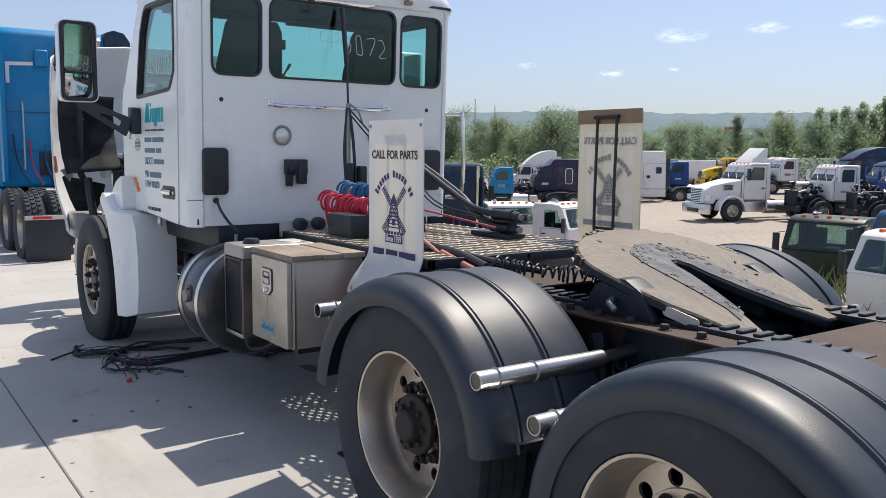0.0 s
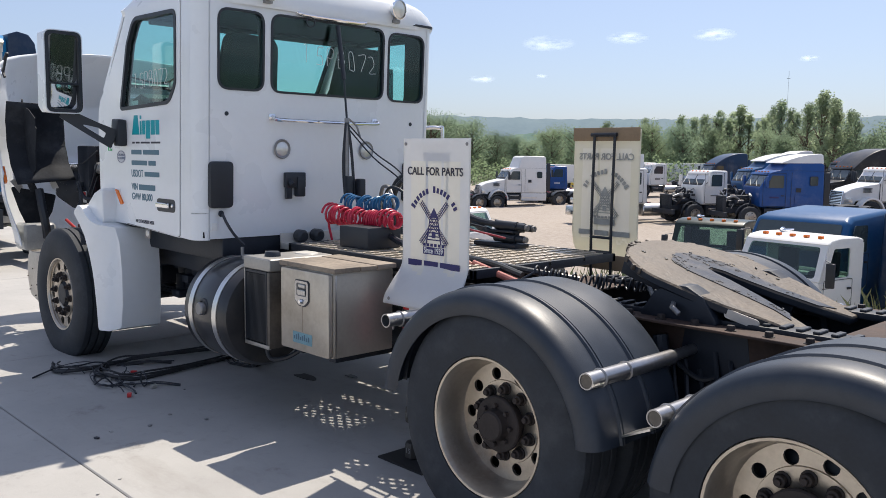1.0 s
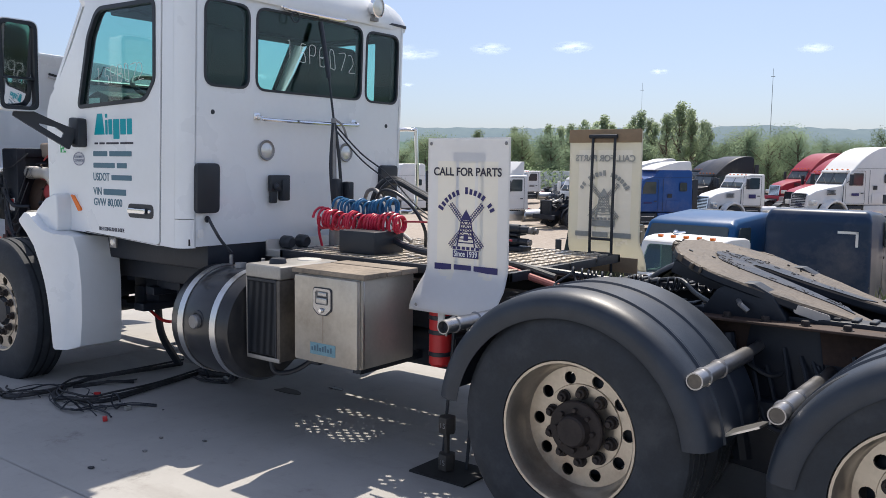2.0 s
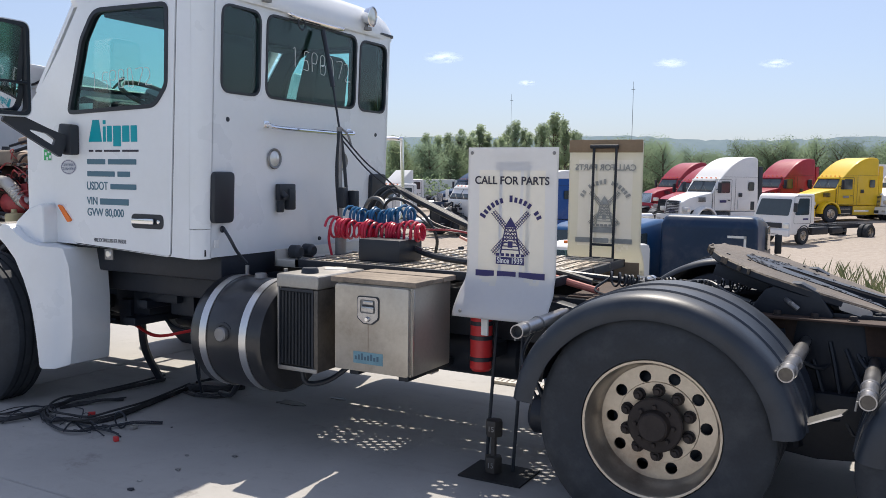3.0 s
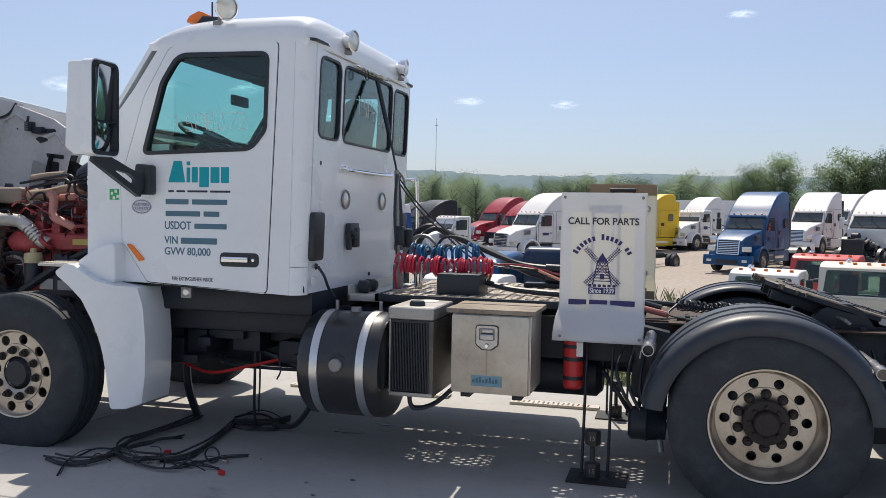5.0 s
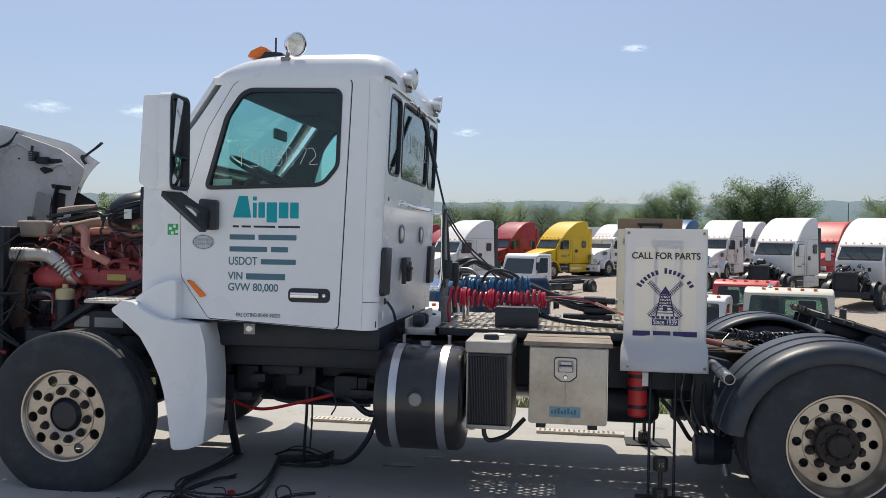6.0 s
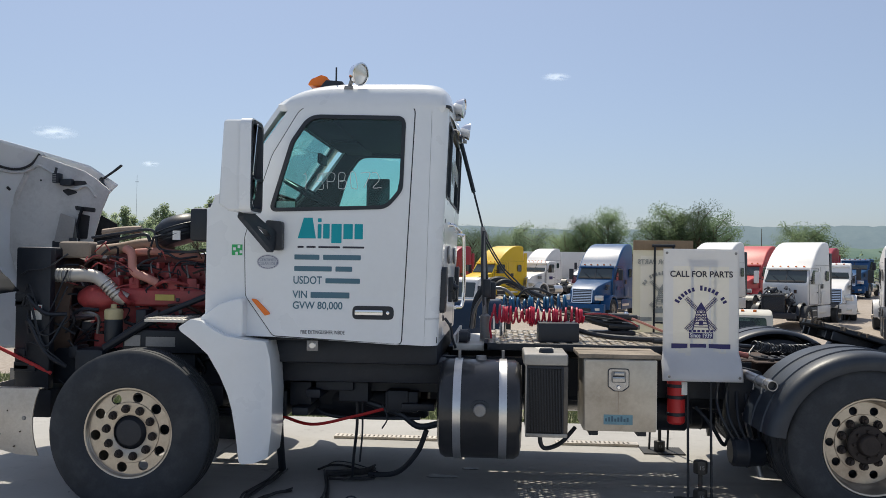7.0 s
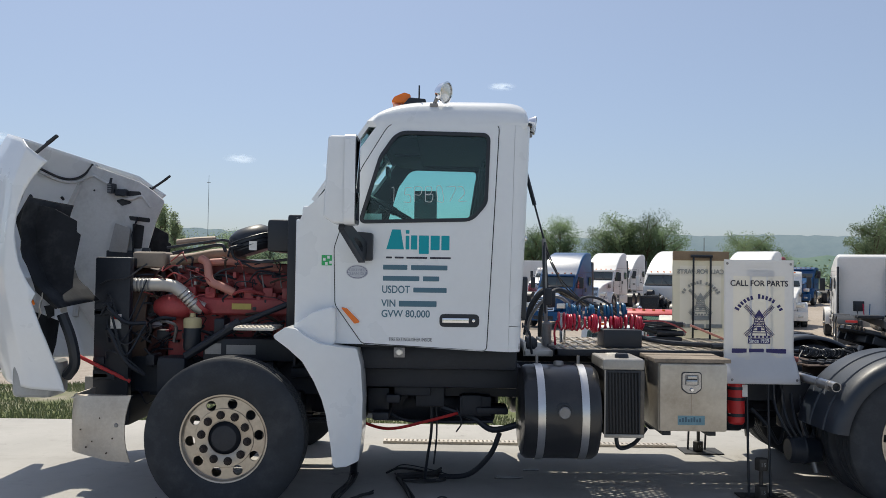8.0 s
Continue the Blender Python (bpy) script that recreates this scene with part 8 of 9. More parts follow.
P_WHITE = paint("fleet_white", (0.78, 0.78, 0.77))
P_BLUE = paint("fleet_blue", (0.004, 0.068, 0.2))
P_BLUE2 = paint("fleet_mid_blue", (0.012, 0.07, 0.27))
P_CREAM = paint("fleet_cream", (0.68, 0.65, 0.56), 0.4)
P_NAVY = paint("fleet_navy", (0.005, 0.026, 0.072))
P_BLACK = paint("fleet_black", (0.01, 0.01, 0.012))
P_PURPLE = paint("fleet_purple", (0.03, 0.02, 0.06))
P_RED = paint("fleet_red", (0.32, 0.016, 0.034))
P_REDFADE = paint("fleet_faded_red", (0.55, 0.07, 0.07), 0.45)
P_YELLOW = paint("fleet_yellow", (0.75, 0.5, 0.01))
P_CYAN = paint("fleet_bright_blue", (0.0, 0.2, 0.46))
P_GREEN = paint("fleet_dark_green", (0.012, 0.025, 0.02))

highway_truck("white day cab tractor with a roof deflector", P_WHITE, (-18.6, 33.4), sleeper=False, deflector=True, accent=ALU, angle=66, size=1.07)
highway_truck("white day cab with its hood gone and engine bare", P_WHITE, (-15.2, 35.8), sleeper=False, with_hood=False, angle=64)
highway_truck("blue sleeper truck with its hood gone", P_BLUE2, (-11.9, 35.2), with_hood=False, tall=0.83, angle=50, flat=True, cap=P_WHITE)
highway_truck("blue sleeper truck with a pale roof fairing", P_BLUE, (-15.6, 41.0), with_hood=False, tall=0.83, angle=50, flat=True, cap=P_WHITE)
highway_truck("white day cab tractor with a long hood", P_WHITE, (-8.6, 41.5), sleeper=False)
highway_truck("black sleeper truck with a rounded roof", P_BLACK, (-11.7, 45.2), tall=0.98)
highway_truck("dark red sleeper truck with a raised roof", P_RED, (-5.6, 47.5), tall=0.95)
highway_truck("dark purple sleeper truck", P_PURPLE, (-36.6, 35.6), tall=0.84, flat=True, big_window=True, with_hood=False, angle=58)
highway_truck("white sleeper truck with a tall fairing", P_WHITE, (-43.6, 39.8))
highway_truck("blue and white day cab truck", P_BLUE2, (-34.3, 46.7), sleeper=False, hood_paint=P_WHITE)
highway_truck("white sleeper truck with a tall fairing", P_WHITE, (-3.9, 43.2), size=1.08)
highway_truck("bright yellow sleeper truck", P_YELLOW, (1.75, 51.5), angle=48, size=1.04)
highway_truck("dark red sleeper truck with a raised roof", P_RED, (-1.7, 53.4), size=1.04)
highway_truck("white day cab tractor in a row", P_WHITE, (5.6, 54.8), sleeper=False)
highway_truck("white sleeper truck far back in the lot", P_WHITE, (6.0, 68.0))
highway_truck("blue sleeper truck with a tall roof fairing", P_BLUE, (8.35, 38.2), angle=64, size=1.06)
highway_truck("white sleeper truck with a rounded roof", P_WHITE, (12.9, 50.5), angle=62, size=1.04)
highway_truck("white sleeper truck with its hood gone", P_WHITE, (13.95, 38.2), with_hood=False, angle=55, size=1.07)
highway_truck("white sleeper truck with its hood gone", P_WHITE, (16.35, 32.6), with_hood=False, angle=54, size=1.06)
highway_truck("faded red sleeper truck in a row", P_REDFADE, (18.0, 45.2))
highway_truck("white sleeper truck with a rounded roof", P_WHITE, (15.6, 58.0))
highway_truck("white day cab tractor in a row", P_WHITE, (20.4, 37.5), sleeper=False, angle=70, size=1.05)
highway_truck("red sleeper truck in a back row", P_RED, (24.5, 52.0), tall=0.95)
highway_truck("blue day cab truck in a back row", P_BLUE, (28.5, 55.0), sleeper=False)
highway_truck("white sleeper truck standing with its back to the slab", P_WHITE, (19.6, 33.0), angle=250, tall=0.9, size=1.07)
highway_truck("red sleeper truck far back in the lot", P_RED, (-9.5, 58.0))
highway_truck("white day cab tractor in a row", P_WHITE, (10.2, 60.5), sleeper=False)
highway_truck("white sleeper truck far back in the lot", P_WHITE, (21.0, 66.0))
highway_truck("small yellow day cab truck far back", P_YELLOW, (-40.5, 61.5), sleeper=False)
highway_truck("white day cab truck far back", P_WHITE, (-37.0, 63.5), sleeper=False)
highway_truck("navy sleeper truck in a far row", P_NAVY, (-26.5, 57.0), tall=0.92)
highway_truck("white sleeper truck in a far row", P_WHITE, (-22.0, 58.5), tall=0.95)
highway_truck("dark sleeper truck in a far row", P_BLACK, (-17.5, 59.5), tall=0.92)
highway_truck("white day cab in a far row", P_WHITE, (-31.0, 55.5), sleeper=False, with_hood=False)
highway_truck("navy sleeper truck with its back to the slab", P_NAVY, (-20.4, 16.4), angle=-38, tall=0.88, flat=True)
highway_truck("bright blue day cab behind the navy truck", P_CYAN, (-36.2, 31.4), sleeper=False, with_hood=False, angle=58)
highway_truck("white sleeper truck with two small windows", P_WHITE, (-33.6, 41.0), tall=0.95, angle=62, flat=True)
# beside the hood, on the slab's far end
ahead = highway_truck("bright blue sleeper truck standing ahead on the slab", P_CYAN, (-12.2, -0.75), angle=0, tall=0.97, frame_len=6.9, tank_mat=BLACK, guards=False, group="trucks on the slab")
ex = 3.68
part("corner_mark", prism([(-0.87, 3.12), (-0.44, 3.14), (-0.44, 3.08), (-0.81, 3.06), (-0.81, 2.77), (-0.87, 2.77)], ex + 0.002, ex + 0.006, axis='x'), P_WHITE, ahead)
for y in (-0.64, -0.2, 0.1):
    part("grab_rod", tube([(ex, y, 1.35), (ex + 0.07, y, 1.38), (ex + 0.07, y, 2.36), (ex, y, 2.42)], 0.015, 6, 4), ALU_DULL if y < -0.5 else STEEL, ahead)
part("vent_hood", box(ex - 0.02, ex + 0.09, -0.42, -0.2, 3.05, 3.35, 0.05, 3), P_CYAN, ahead)
part("panel_seam", join(box(ex + 0.001, ex + 0.005, -0.98, 0.98, 2.28, 2.29), box(ex + 0.001, ex + 0.005, -0.98, 0.98, 1.62, 1.63)), BLACK, ahead)
# navy in place of the truck's blue stands for shade on this corner
part("corner_fairing", bevelled(prism(rounded([(0.74, 2.7), (0.74, 3.72), (0.9, 3.78), (1.08, 3.74), (1.18, 3.6), (1.26, 3.05), (1.26, 2.7)], 0.06), ex - 0.5, ex + 0.06, axis='x'), 0.03, 2, 50), P_NAVY, ahead, "roof corner fairing painted dark for its shade")
part("stack", join(rod((ex + 0.14, 0.55, 2.4), (ex + 0.14, 0.57, 3.42), 0.05, 12), tube([(ex + 0.14, 0.57, 3.4), (ex + 0.15, 0.57, 3.5), (ex + 0.2, 0.58, 3.58)], 0.06, 10, 3)), ALU_DULL, ahead, "pale exhaust stack")
part("light_bar", box(6.985, 7.01, -1.2, -0.62, 0.69, 0.75, 0.006), ALU_DULL, ahead)
part("tail_lens", box(7.01, 7.02, -1.1, -0.86, 0.7, 0.74, 0.003), RED, ahead)
# chevron tread blocks on its rear tyres
verts, faces = [], []
for i in range(40):
    for k, y in enumerate((-0.075, 0.0, 0.075, 0.275, 0.35, 0.425)):
        a = 2 * math.pi * (i + 0.5 * (k % 2)) / 40
        base = len(verts)
        for r, g in ((0.515, 1.0), (0.534, 0.86)):
            for da, dy in ((-0.058, -0.03), (0.038, -0.03), (0.058, 0.03), (-0.038, 0.03)):
                verts.append((r * math.cos(a + g * da), y + g * dy, r * math.sin(a + g * da)))
        faces += [(base + 4, base + 5, base + 6, base + 7)] + [(base + q, base + (q + 1) % 4, base + 4 + (q + 1) % 4, base + 4 + q) for q in range(4)]
tread = bpy.data.meshes.new("tread")
tread.from_pydata(verts, [], faces)
tread.materials.append(RUBBER)
for w in [o for o in ahead.children if o.name.startswith("wheel") and o.matrix_basis.translation.x > 2]:
    tagged(part("tread", tread, RUBBER, w), kind="stuff")
part("deck_plate", box(ex + 0.05, ex + 1.1, -0.6, 0.6, 0.96, 1.0, 0.005), ALU_DULL, ahead)
for k in range(7):
    part("loose_line", tube([(ex + 0.03, -0.8 + 0.25 * k, 1.9 - 0.08 * k), (ex + 0.15, -0.75 + 0.22 * k, 1.4), (ex + 0.3, -0.6 + 0.2 * k, 1.05)], 0.014, 6, 5), (BLACK, REDHOSE, BLUEHOSE)[k % 3], ahead)


def box_trailer(label, paint_m, x, y, length, angle, h=2.6, floor_z=1.1):
    z = lot_height(x, y)
    t = thing("box_trailer", label, "trailer", Matrix.Translation((x, y, z)) @ Matrix.Rotation(radians(angle), 4, 'Z'), "trailers parked in the lot")
    b2 = part("trailer_body", box(0, length, -1.28, 1.28, floor_z, floor_z + h, 0.04), paint_m, t)
    for k in range(int(length / 1.2)):
        part("side_post", join(box(0.6 + 1.2 * k, 0.66 + 1.2 * k, -1.295, -1.28, floor_z + 0.05, floor_z + h - 0.05)), paint_m, b2)
    part("trailer_rail", join(box(0, length, -1.3, -1.27, floor_z - 0.08, floor_z + 0.1), box(0, length, 1.27, 1.3, floor_z - 0.08, floor_z + 0.1)), ALU_DULL, b2)
    for sg in (-1, 1):
        for xx in (length - 1.1, length - 2.4):
            far_wheel(t, xx, sg * 1.05, sg > 0, True)
    part("landing_gear", join(rod((1.8, -0.7, 0), (1.8, -0.7, floor_z), 0.06), rod((1.8, 0.7, 0), (1.8, 0.7, floor_z), 0.06)), STEEL, t)


P_TEAL = paint("fleet_teal", (0.02, 0.16, 0.25))
box_trailer("small teal box body parked far back", P_TEAL, -44.8, 57.0, 2.4, 60, 2.0, 0.7)
box_trailer("white box trailer far back in the lot", P_WHITE, -57, 74, 6, 15, 2.0, 0.7)
box_trailer("white box trailer far back in the lot", P_WHITE, -53, 92, 8, 18, 2.0, 0.9)
box_trailer("white box trailer far back in the lot", P_WHITE, -36, 90, 9, 24, 2.0, 0.9)
box_trailer("white box trailer far back in the lot", P_WHITE, 1, 76, 12, -8)


def cab_over(label, wheel_xy, angle=FLEET_ANGLE):
    """A small cab-over truck with a long bare chassis."""
    c, s = math.cos(radians(angle)), math.sin(radians(angle))
    ox, oy = wheel_xy[0] - 0.9 * s, wheel_xy[1] + 0.9 * c
    tr = thing("cab_over_truck", label, "truck", Matrix.Translation((ox, oy, lot_height(ox, oy))) @ Matrix.Rotation(radians(angle), 4, 'Z'), "trucks parked in the lot")
    body = part("cab", bevelled(prism([(-1.0, 0.45), (-1.02, 1.25), (-0.62, 2.2), (-0.45, 2.3), (0.75, 2.3), (0.8, 0.95), (0.45, 0.9), (0.35, 0.7), (-0.4, 0.7), (-0.5, 0.45)], -0.98, 0.98), 0.08, 3), P_WHITE, tr)
    d = Vector((0.40, 0, 0.95)).normalized()
    n = Vector((-d.z, 0, d.x))
    m = Matrix(((n.x, 0, d.x, -1.01), (0, 1, 0, 0), (n.z, 0, d.z, 1.27), (0, 0, 0, 1)))
    part("windscreen", moved(prism(rounded([(-0.86, 0.05), (0.86, 0.05), (0.8, 0.85), (-0.8, 0.85)], 0.08), 0.002, 0.018, axis='x'), m), DARKGLASS, body)
    for sg in (-1, 1):
        part("side_window", prism(rounded([(-0.72, 1.35), (0.35, 1.35), (0.35, 2.1), (-0.42, 2.1)], 0.08), *sorted((sg * 0.97, sg * 0.988))), DARKGLASS, body)
        part("headlight", box(-1.04, -0.95, *sorted((sg * 0.6, sg * 0.92)), 0.75, 0.98, 0.03), LAMPGLASS, body)
        part("mirror", box(-0.95, -0.87, *sorted((sg * 1.05, sg * 1.22)), 1.5, 1.9, 0.02), BLACK, body)
        part("frame_rail", box(0.3, 6.6, sg * 0.4 - 0.035, sg * 0.4 + 0.035, 0.62, 0.82), FRAME, tr)
        w = far_wheel(tr, 0, sg * 0.88, sg > 0)
        w.scale = (0.78,) * 3
        w.location.z = 0.405
        w = far_wheel(tr, 5.5, sg * 0.88, sg > 0, True)
        w.scale = (0.78,) * 3
        w.location.z = 0.405
    part("grille", box(-1.045, -1.0, -0.55, 0.55, 0.75, 0.98, 0.01), BLACK, body)
    part("bumper", box(-1.12, -0.95, -0.95, 0.95, 0.38, 0.68, 0.04), P_WHITE, tr)
    part("chassis_tank", join(box(0.9, 2.2, -0.8, -0.42, 0.4, 0.75, 0.04), box(1.0, 1.9, 0.42, 0.8, 0.4, 0.75, 0.04), rod((0.6, 0, 0.6), (4.9, 0, 0.45), 0.06), box(2.6, 3.5, -0.75, -0.42, 0.42, 0.72, 0.05), *[box(1.2 + 0.9 * k, 1.28 + 0.9 * k, -0.38, 0.38, 0.64, 0.8) for k in range(5)]), FRAME, tr)
    part("cab_door_line", join(plate(rounded(rect(-0.78, 0.5, 0.95, 2.2), 0.1), [rounded(rect(-0.765, 0.485, 0.965, 2.185), 0.09)], -0.985, -0.978)), BLACK, body)
    part("door_mark", box(-0.1, 0.3, -0.986, -0.979, 1.12, 1.2), NAVY, body)
    part("wheel_arch", prism([(0.48 * math.cos(radians(a)), 0.405 + 0.48 * math.sin(radians(a))) for a in range(20, 161, 14)] + [(0.44 * math.cos(radians(a)), 0.405 + 0.44 * math.sin(radians(a))) for a in range(160, 19, -14)], -1.0, -0.8), BLACK, body)


cab_over("white cab-over truck with a long bare chassis", (1.7, 36.8), 62)


def loose_cab(label, paint_m, x, y, angle, sleeper=False, h=1.75, w=1.02, back_marks=False):
    """A cab taken off its chassis, standing on the dirt; day cabs are hollow, with clear windows."""
    ln = 2.9 if sleeper else 1.6
    tr = thing("loose_cab", label, "truck cab", Matrix.Translation((x, y, lot_height(x, y))) @ Matrix.Rotation(radians(angle), 4, 'Z'), "cabs lying in the lot")
    belt = h - 0.88
    top = h - 0.1
    run = 0.34
    d = Vector((run, 0, top - belt)).normalized()
    n = Vector((-d.z, 0, d.x))
    slope = (top - belt) / d.z
    m = Matrix(((n.x, 0, d.x, -0.03), (0, 1, 0, 0), (n.z, 0, d.z, belt), (0, 0, 0, 1)))
    screen = rounded([(-w + 0.14, 0.06), (w - 0.14, 0.06), (w - 0.2, slope - 0.08), (-w + 0.2, slope - 0.08)], 0.08)
    if sleeper:
        prof = [(0, 0.0), (-0.05, belt), (run, top), (0.6, h), (ln - 0.5, h + 0.12), (ln - 0.12, h + 0.1), (ln, h - 0.1), (ln, 0)]
        body = part("cab", rounded_roof(bevelled(prism(prof, -w, w), 0.2, 4), h - 0.4, h + 0.12), paint_m, tr, smooth=50)
        d2 = Vector((run + 0.05, 0, top - belt)).normalized()
        m2 = Matrix(((-d2.z, 0, d2.x, -0.055), (0, 1, 0, 0), (d2.x, 0, d2.z, belt), (0, 0, 0, 1)))
        part("windscreen", moved(prism(screen, 0.002, 0.02, axis='x'), m2), DARKGLASS, body)
    else:
        floor = [(0, 0.0), (-0.05, belt * 0.6), (-0.05, belt), (ln, belt), (ln, 0)]
        body = part("cab", bevelled(prism(floor, -w, w), 0.06, 3), paint_m, tr)
        roof = bevelled(prism([(run - 0.08, top - 0.02), (run + 0.06, h - 0.02), (run + 0.4, h + 0.025), (ln - 0.2, h + 0.02), (ln, h - 0.03), (ln, top - 0.03)], -w + 0.02, w - 0.02), 0.05, 3)
        part("roof", roof, paint_m, body)
        part("headliner", box(run + 0.05, ln - 0.06, -w + 0.08, w - 0.08, top - 0.06, top - 0.022), TRIM, body)
        part("windscreen", moved(prism(screen, 0.002, 0.01, axis='x'), m), CLEARGLASS, body)
        part("screen_frame", moved(plate([(-w, 0), (w, 0), (w - 0.04, slope), (-w + 0.04, slope)], [screen], -0.03, 0.012, 'x'), m), paint_m, body)
        rear = rounded(rect(-w + 0.3, w - 0.3, belt + 0.08, top - 0.12), 0.08)
        part("rear_wall", plate(rect(-w + 0.02, w - 0.02, belt - 0.02, top), [rear], ln - 0.04, ln - 0.005, 'x'), paint_m, body)
        part("rear_window", prism(rear, ln - 0.025, ln - 0.017, axis='x'), CLEARGLASS, body)
        for sg in (-1, 1):
            part("seat", join(box(0.75, 1.15, sg * 0.5 - 0.25, sg * 0.5 + 0.25, belt - 0.1, belt + 0.1, 0.05), box(1.1, 1.25, sg * 0.5 - 0.24, sg * 0.5 + 0.24, belt, belt + 0.55, 0.05)), SEAT, body)
        part("dashboard", box(0.02, 0.35, -w + 0.1, w - 0.1, belt - 0.1, belt + 0.08, 0.05), TRIM, body)
    side = rounded([(0.24, belt + 0.05), (1.08, belt + 0.05), (1.08, top - 0.1), (0.47, top - 0.1)], 0.07)
    for sg in (-1, 1):
        if sleeper:
            part("side_window", prism(side, *sorted((sg * (w - 0.01), sg * (w + 0.008)))), DARKGLASS, body)
        else:
            part("door_frame", plate([(0.02, belt - 0.02), (ln - 0.01, belt - 0.02), (ln - 0.01, top), (run - 0.02, top)], [side], *sorted((sg * (w - 0.05), sg * (w - 0.012)))), paint_m, body)
            part("side_window", prism(side, *sorted((sg * (w - 0.035), sg * (w - 0.028)))), CLEARGLASS, body)
        mi = part("mirror", box(0.0, 0.08, *sorted((sg * (w + 0.1), sg * (w + 0.28))), belt - 0.1, belt + 0.42, 0.02), BLACK, body)
        part("mirror_arm", rod((0.1, sg * w, belt - 0.15), (0.04, sg * (w + 0.18), belt - 0.1), 0.013), STEEL, mi)
        part("mirror_arm", rod((0.15, sg * w, belt + 0.46), (0.04, sg * (w + 0.18), belt + 0.43), 0.013), STEEL, mi)
        part("door_seam", plate(rounded(rect(0.12, 1.2, 0.05, belt + 0.02), 0.05), [rounded(rect(0.132, 1.188, 0.062, belt + 0.008), 0.04)], *sorted((sg * w, sg * (w + 0.005)))), BLACK, body)
        part("door_handle", box(1.0, 1.14, *sorted((sg * w, sg * (w + 0.02))), belt - 0.22, belt - 0.17, 0.005), BLACK, body)
    if not sleeper:
        for k in range(5):
            part("marker_lamp", box(run + 0.1, run + 0.2, -0.75 + 0.34 * k, -0.65 + 0.34 * k, h - 0.01, h + 0.05, 0.012), ORANGE, body)
        part("roof_horn", join(rod((run + 0.5, 0.5, h + 0.07), (run + 0.95, 0.5, h + 0.07), 0.03, 8, 0.02), lathe([(0.02, 0), (0.05, 0.08), (0.08, 0.1)], 10, (run + 0.45, 0.5, h + 0.07), 'x'), rod((run + 0.7, 0.5, h), (run + 0.7, 0.5, h + 0.07), 0.015)), CHROME, body)
    if back_marks:
        part("corner_mark", join(box(ln + 0.001, ln + 0.004, w - 0.75, w - 0.3, h - 0.42, h - 0.36), box(ln + 0.001, ln + 0.004, w - 0.36, w - 0.3, h - 0.72, h - 0.36)), P_WHITE, body)
        part("grab_rail", tube([(ln, 0.1, 0.5), (ln + 0.06, 0.1, 0.52), (ln + 0.06, 0.1, 0.95), (ln, 0.1, 0.97)], 0.014, 6, 4), STEEL, body)
        part("rear_hatch", plate(rounded(rect(-0.9, 0.2, 0.15, 0.7), 0.05), [rounded(rect(-0.885, 0.185, 0.165, 0.685), 0.04)], ln + 0.001, ln + 0.005, 'x'), BLACK, body)
    part("sill", box(0.05, ln - 0.05, -w + 0.05, w - 0.05, -0.05, 0.05), FRAME, body)
    return tr


loose_cab("dark green loose cab with clear windows", P_GREEN, -4.9, 18.3, 100, h=1.8)
loose_cab("white loose truck cab with marker lamps", P_WHITE, -0.95, 14.3, 80, h=1.92, w=1.05)
loose_cab("blue loose sleeper cab with a rounded roof", P_BLUE, -1.5, 16.3, 84, sleeper=True, h=2.25, w=1.25)
loose_cab("navy loose sleeper cab standing back to the slab", P_NAVY, 1.35, 19.9, -88, sleeper=True, h=2.3, w=1.22, back_marks=True)
loose_cab("faded red loose truck cab", P_REDFADE, 8.7, 22.3, 72, h=1.95, w=1.0)
loose_cab("cream loose truck cab with a wide windscreen", P_CREAM, 9.2, 18.5, 76, h=1.98, w=1.2)
loose_cab("white loose truck cab with orange lamps", P_WHITE, 6.6, 18.8, 72, h=1.76, w=0.95)
loose_cab("white loose day cab with clear windows", P_WHITE, -14.5, 19.07, 190, h=1.78)
loose_cab("white loose day cab beside another", P_WHITE, -17.9, 18.6, 160, h=1.7)

# ---- trees, weeds, masts, clouds ----
def leaf_material(name, a, b2, lit):
    """Leaves: dull green from above, bright yellow-green where the sun comes through them."""
    m, nt, bs = base_material(name, 0.8)
    bs.inputs["Specular IOR Level"].default_value = 0.12
    g = nt.nodes.new("ShaderNodeNewGeometry")
    oi = nt.nodes.new("ShaderNodeObjectInfo")
    tone = ramp(nt, oi.outputs["Random"], 0, 1, 0, 0.55)
    c = mix_node(nt, g.outputs["Random Per Island"], a, b2)
    c = mix_node(nt, tone, c, (0.14, 0.175, 0.105))
    nt.links.new(c, bs.inputs["Base Color"])
    tr, mx = nt.nodes.new("ShaderNodeBsdfTranslucent"), nt.nodes.new("ShaderNodeMixShader")
    nt.links.new(mix_node(nt, tone, lit, (0.34, 0.41, 0.22)), tr.inputs[0])
    mx.inputs[0].default_value = 0.55
    nt.links.new(bs.outputs[0], mx.inputs[1])
    nt.links.new(tr.outputs[0], mx.inputs[2])
    nt.links.new(mx.outputs[0], nt.nodes["Material Output"].inputs[0])
    return m


# LEAF and LEAF_PALE are made paler and bluer to stand for distance haze
LEAF = leaf_material("tree_leaves", (0.088, 0.126, 0.094), (0.124, 0.164, 0.12), (0.29, 0.39, 0.26))
LEAF_PALE = leaf_material("poplar_leaves", (0.17, 0.215, 0.15), (0.23, 0.27, 0.19), (0.58, 0.68, 0.46))
LEAF_DARK = leaf_material("dense_leaves", (0.06, 0.098, 0.066), (0.1, 0.142, 0.096), (0.22, 0.32, 0.18))
BARK = mat("bark", (0.12, 0.09, 0.065), 0.9, var=0.3, bump=0.4)


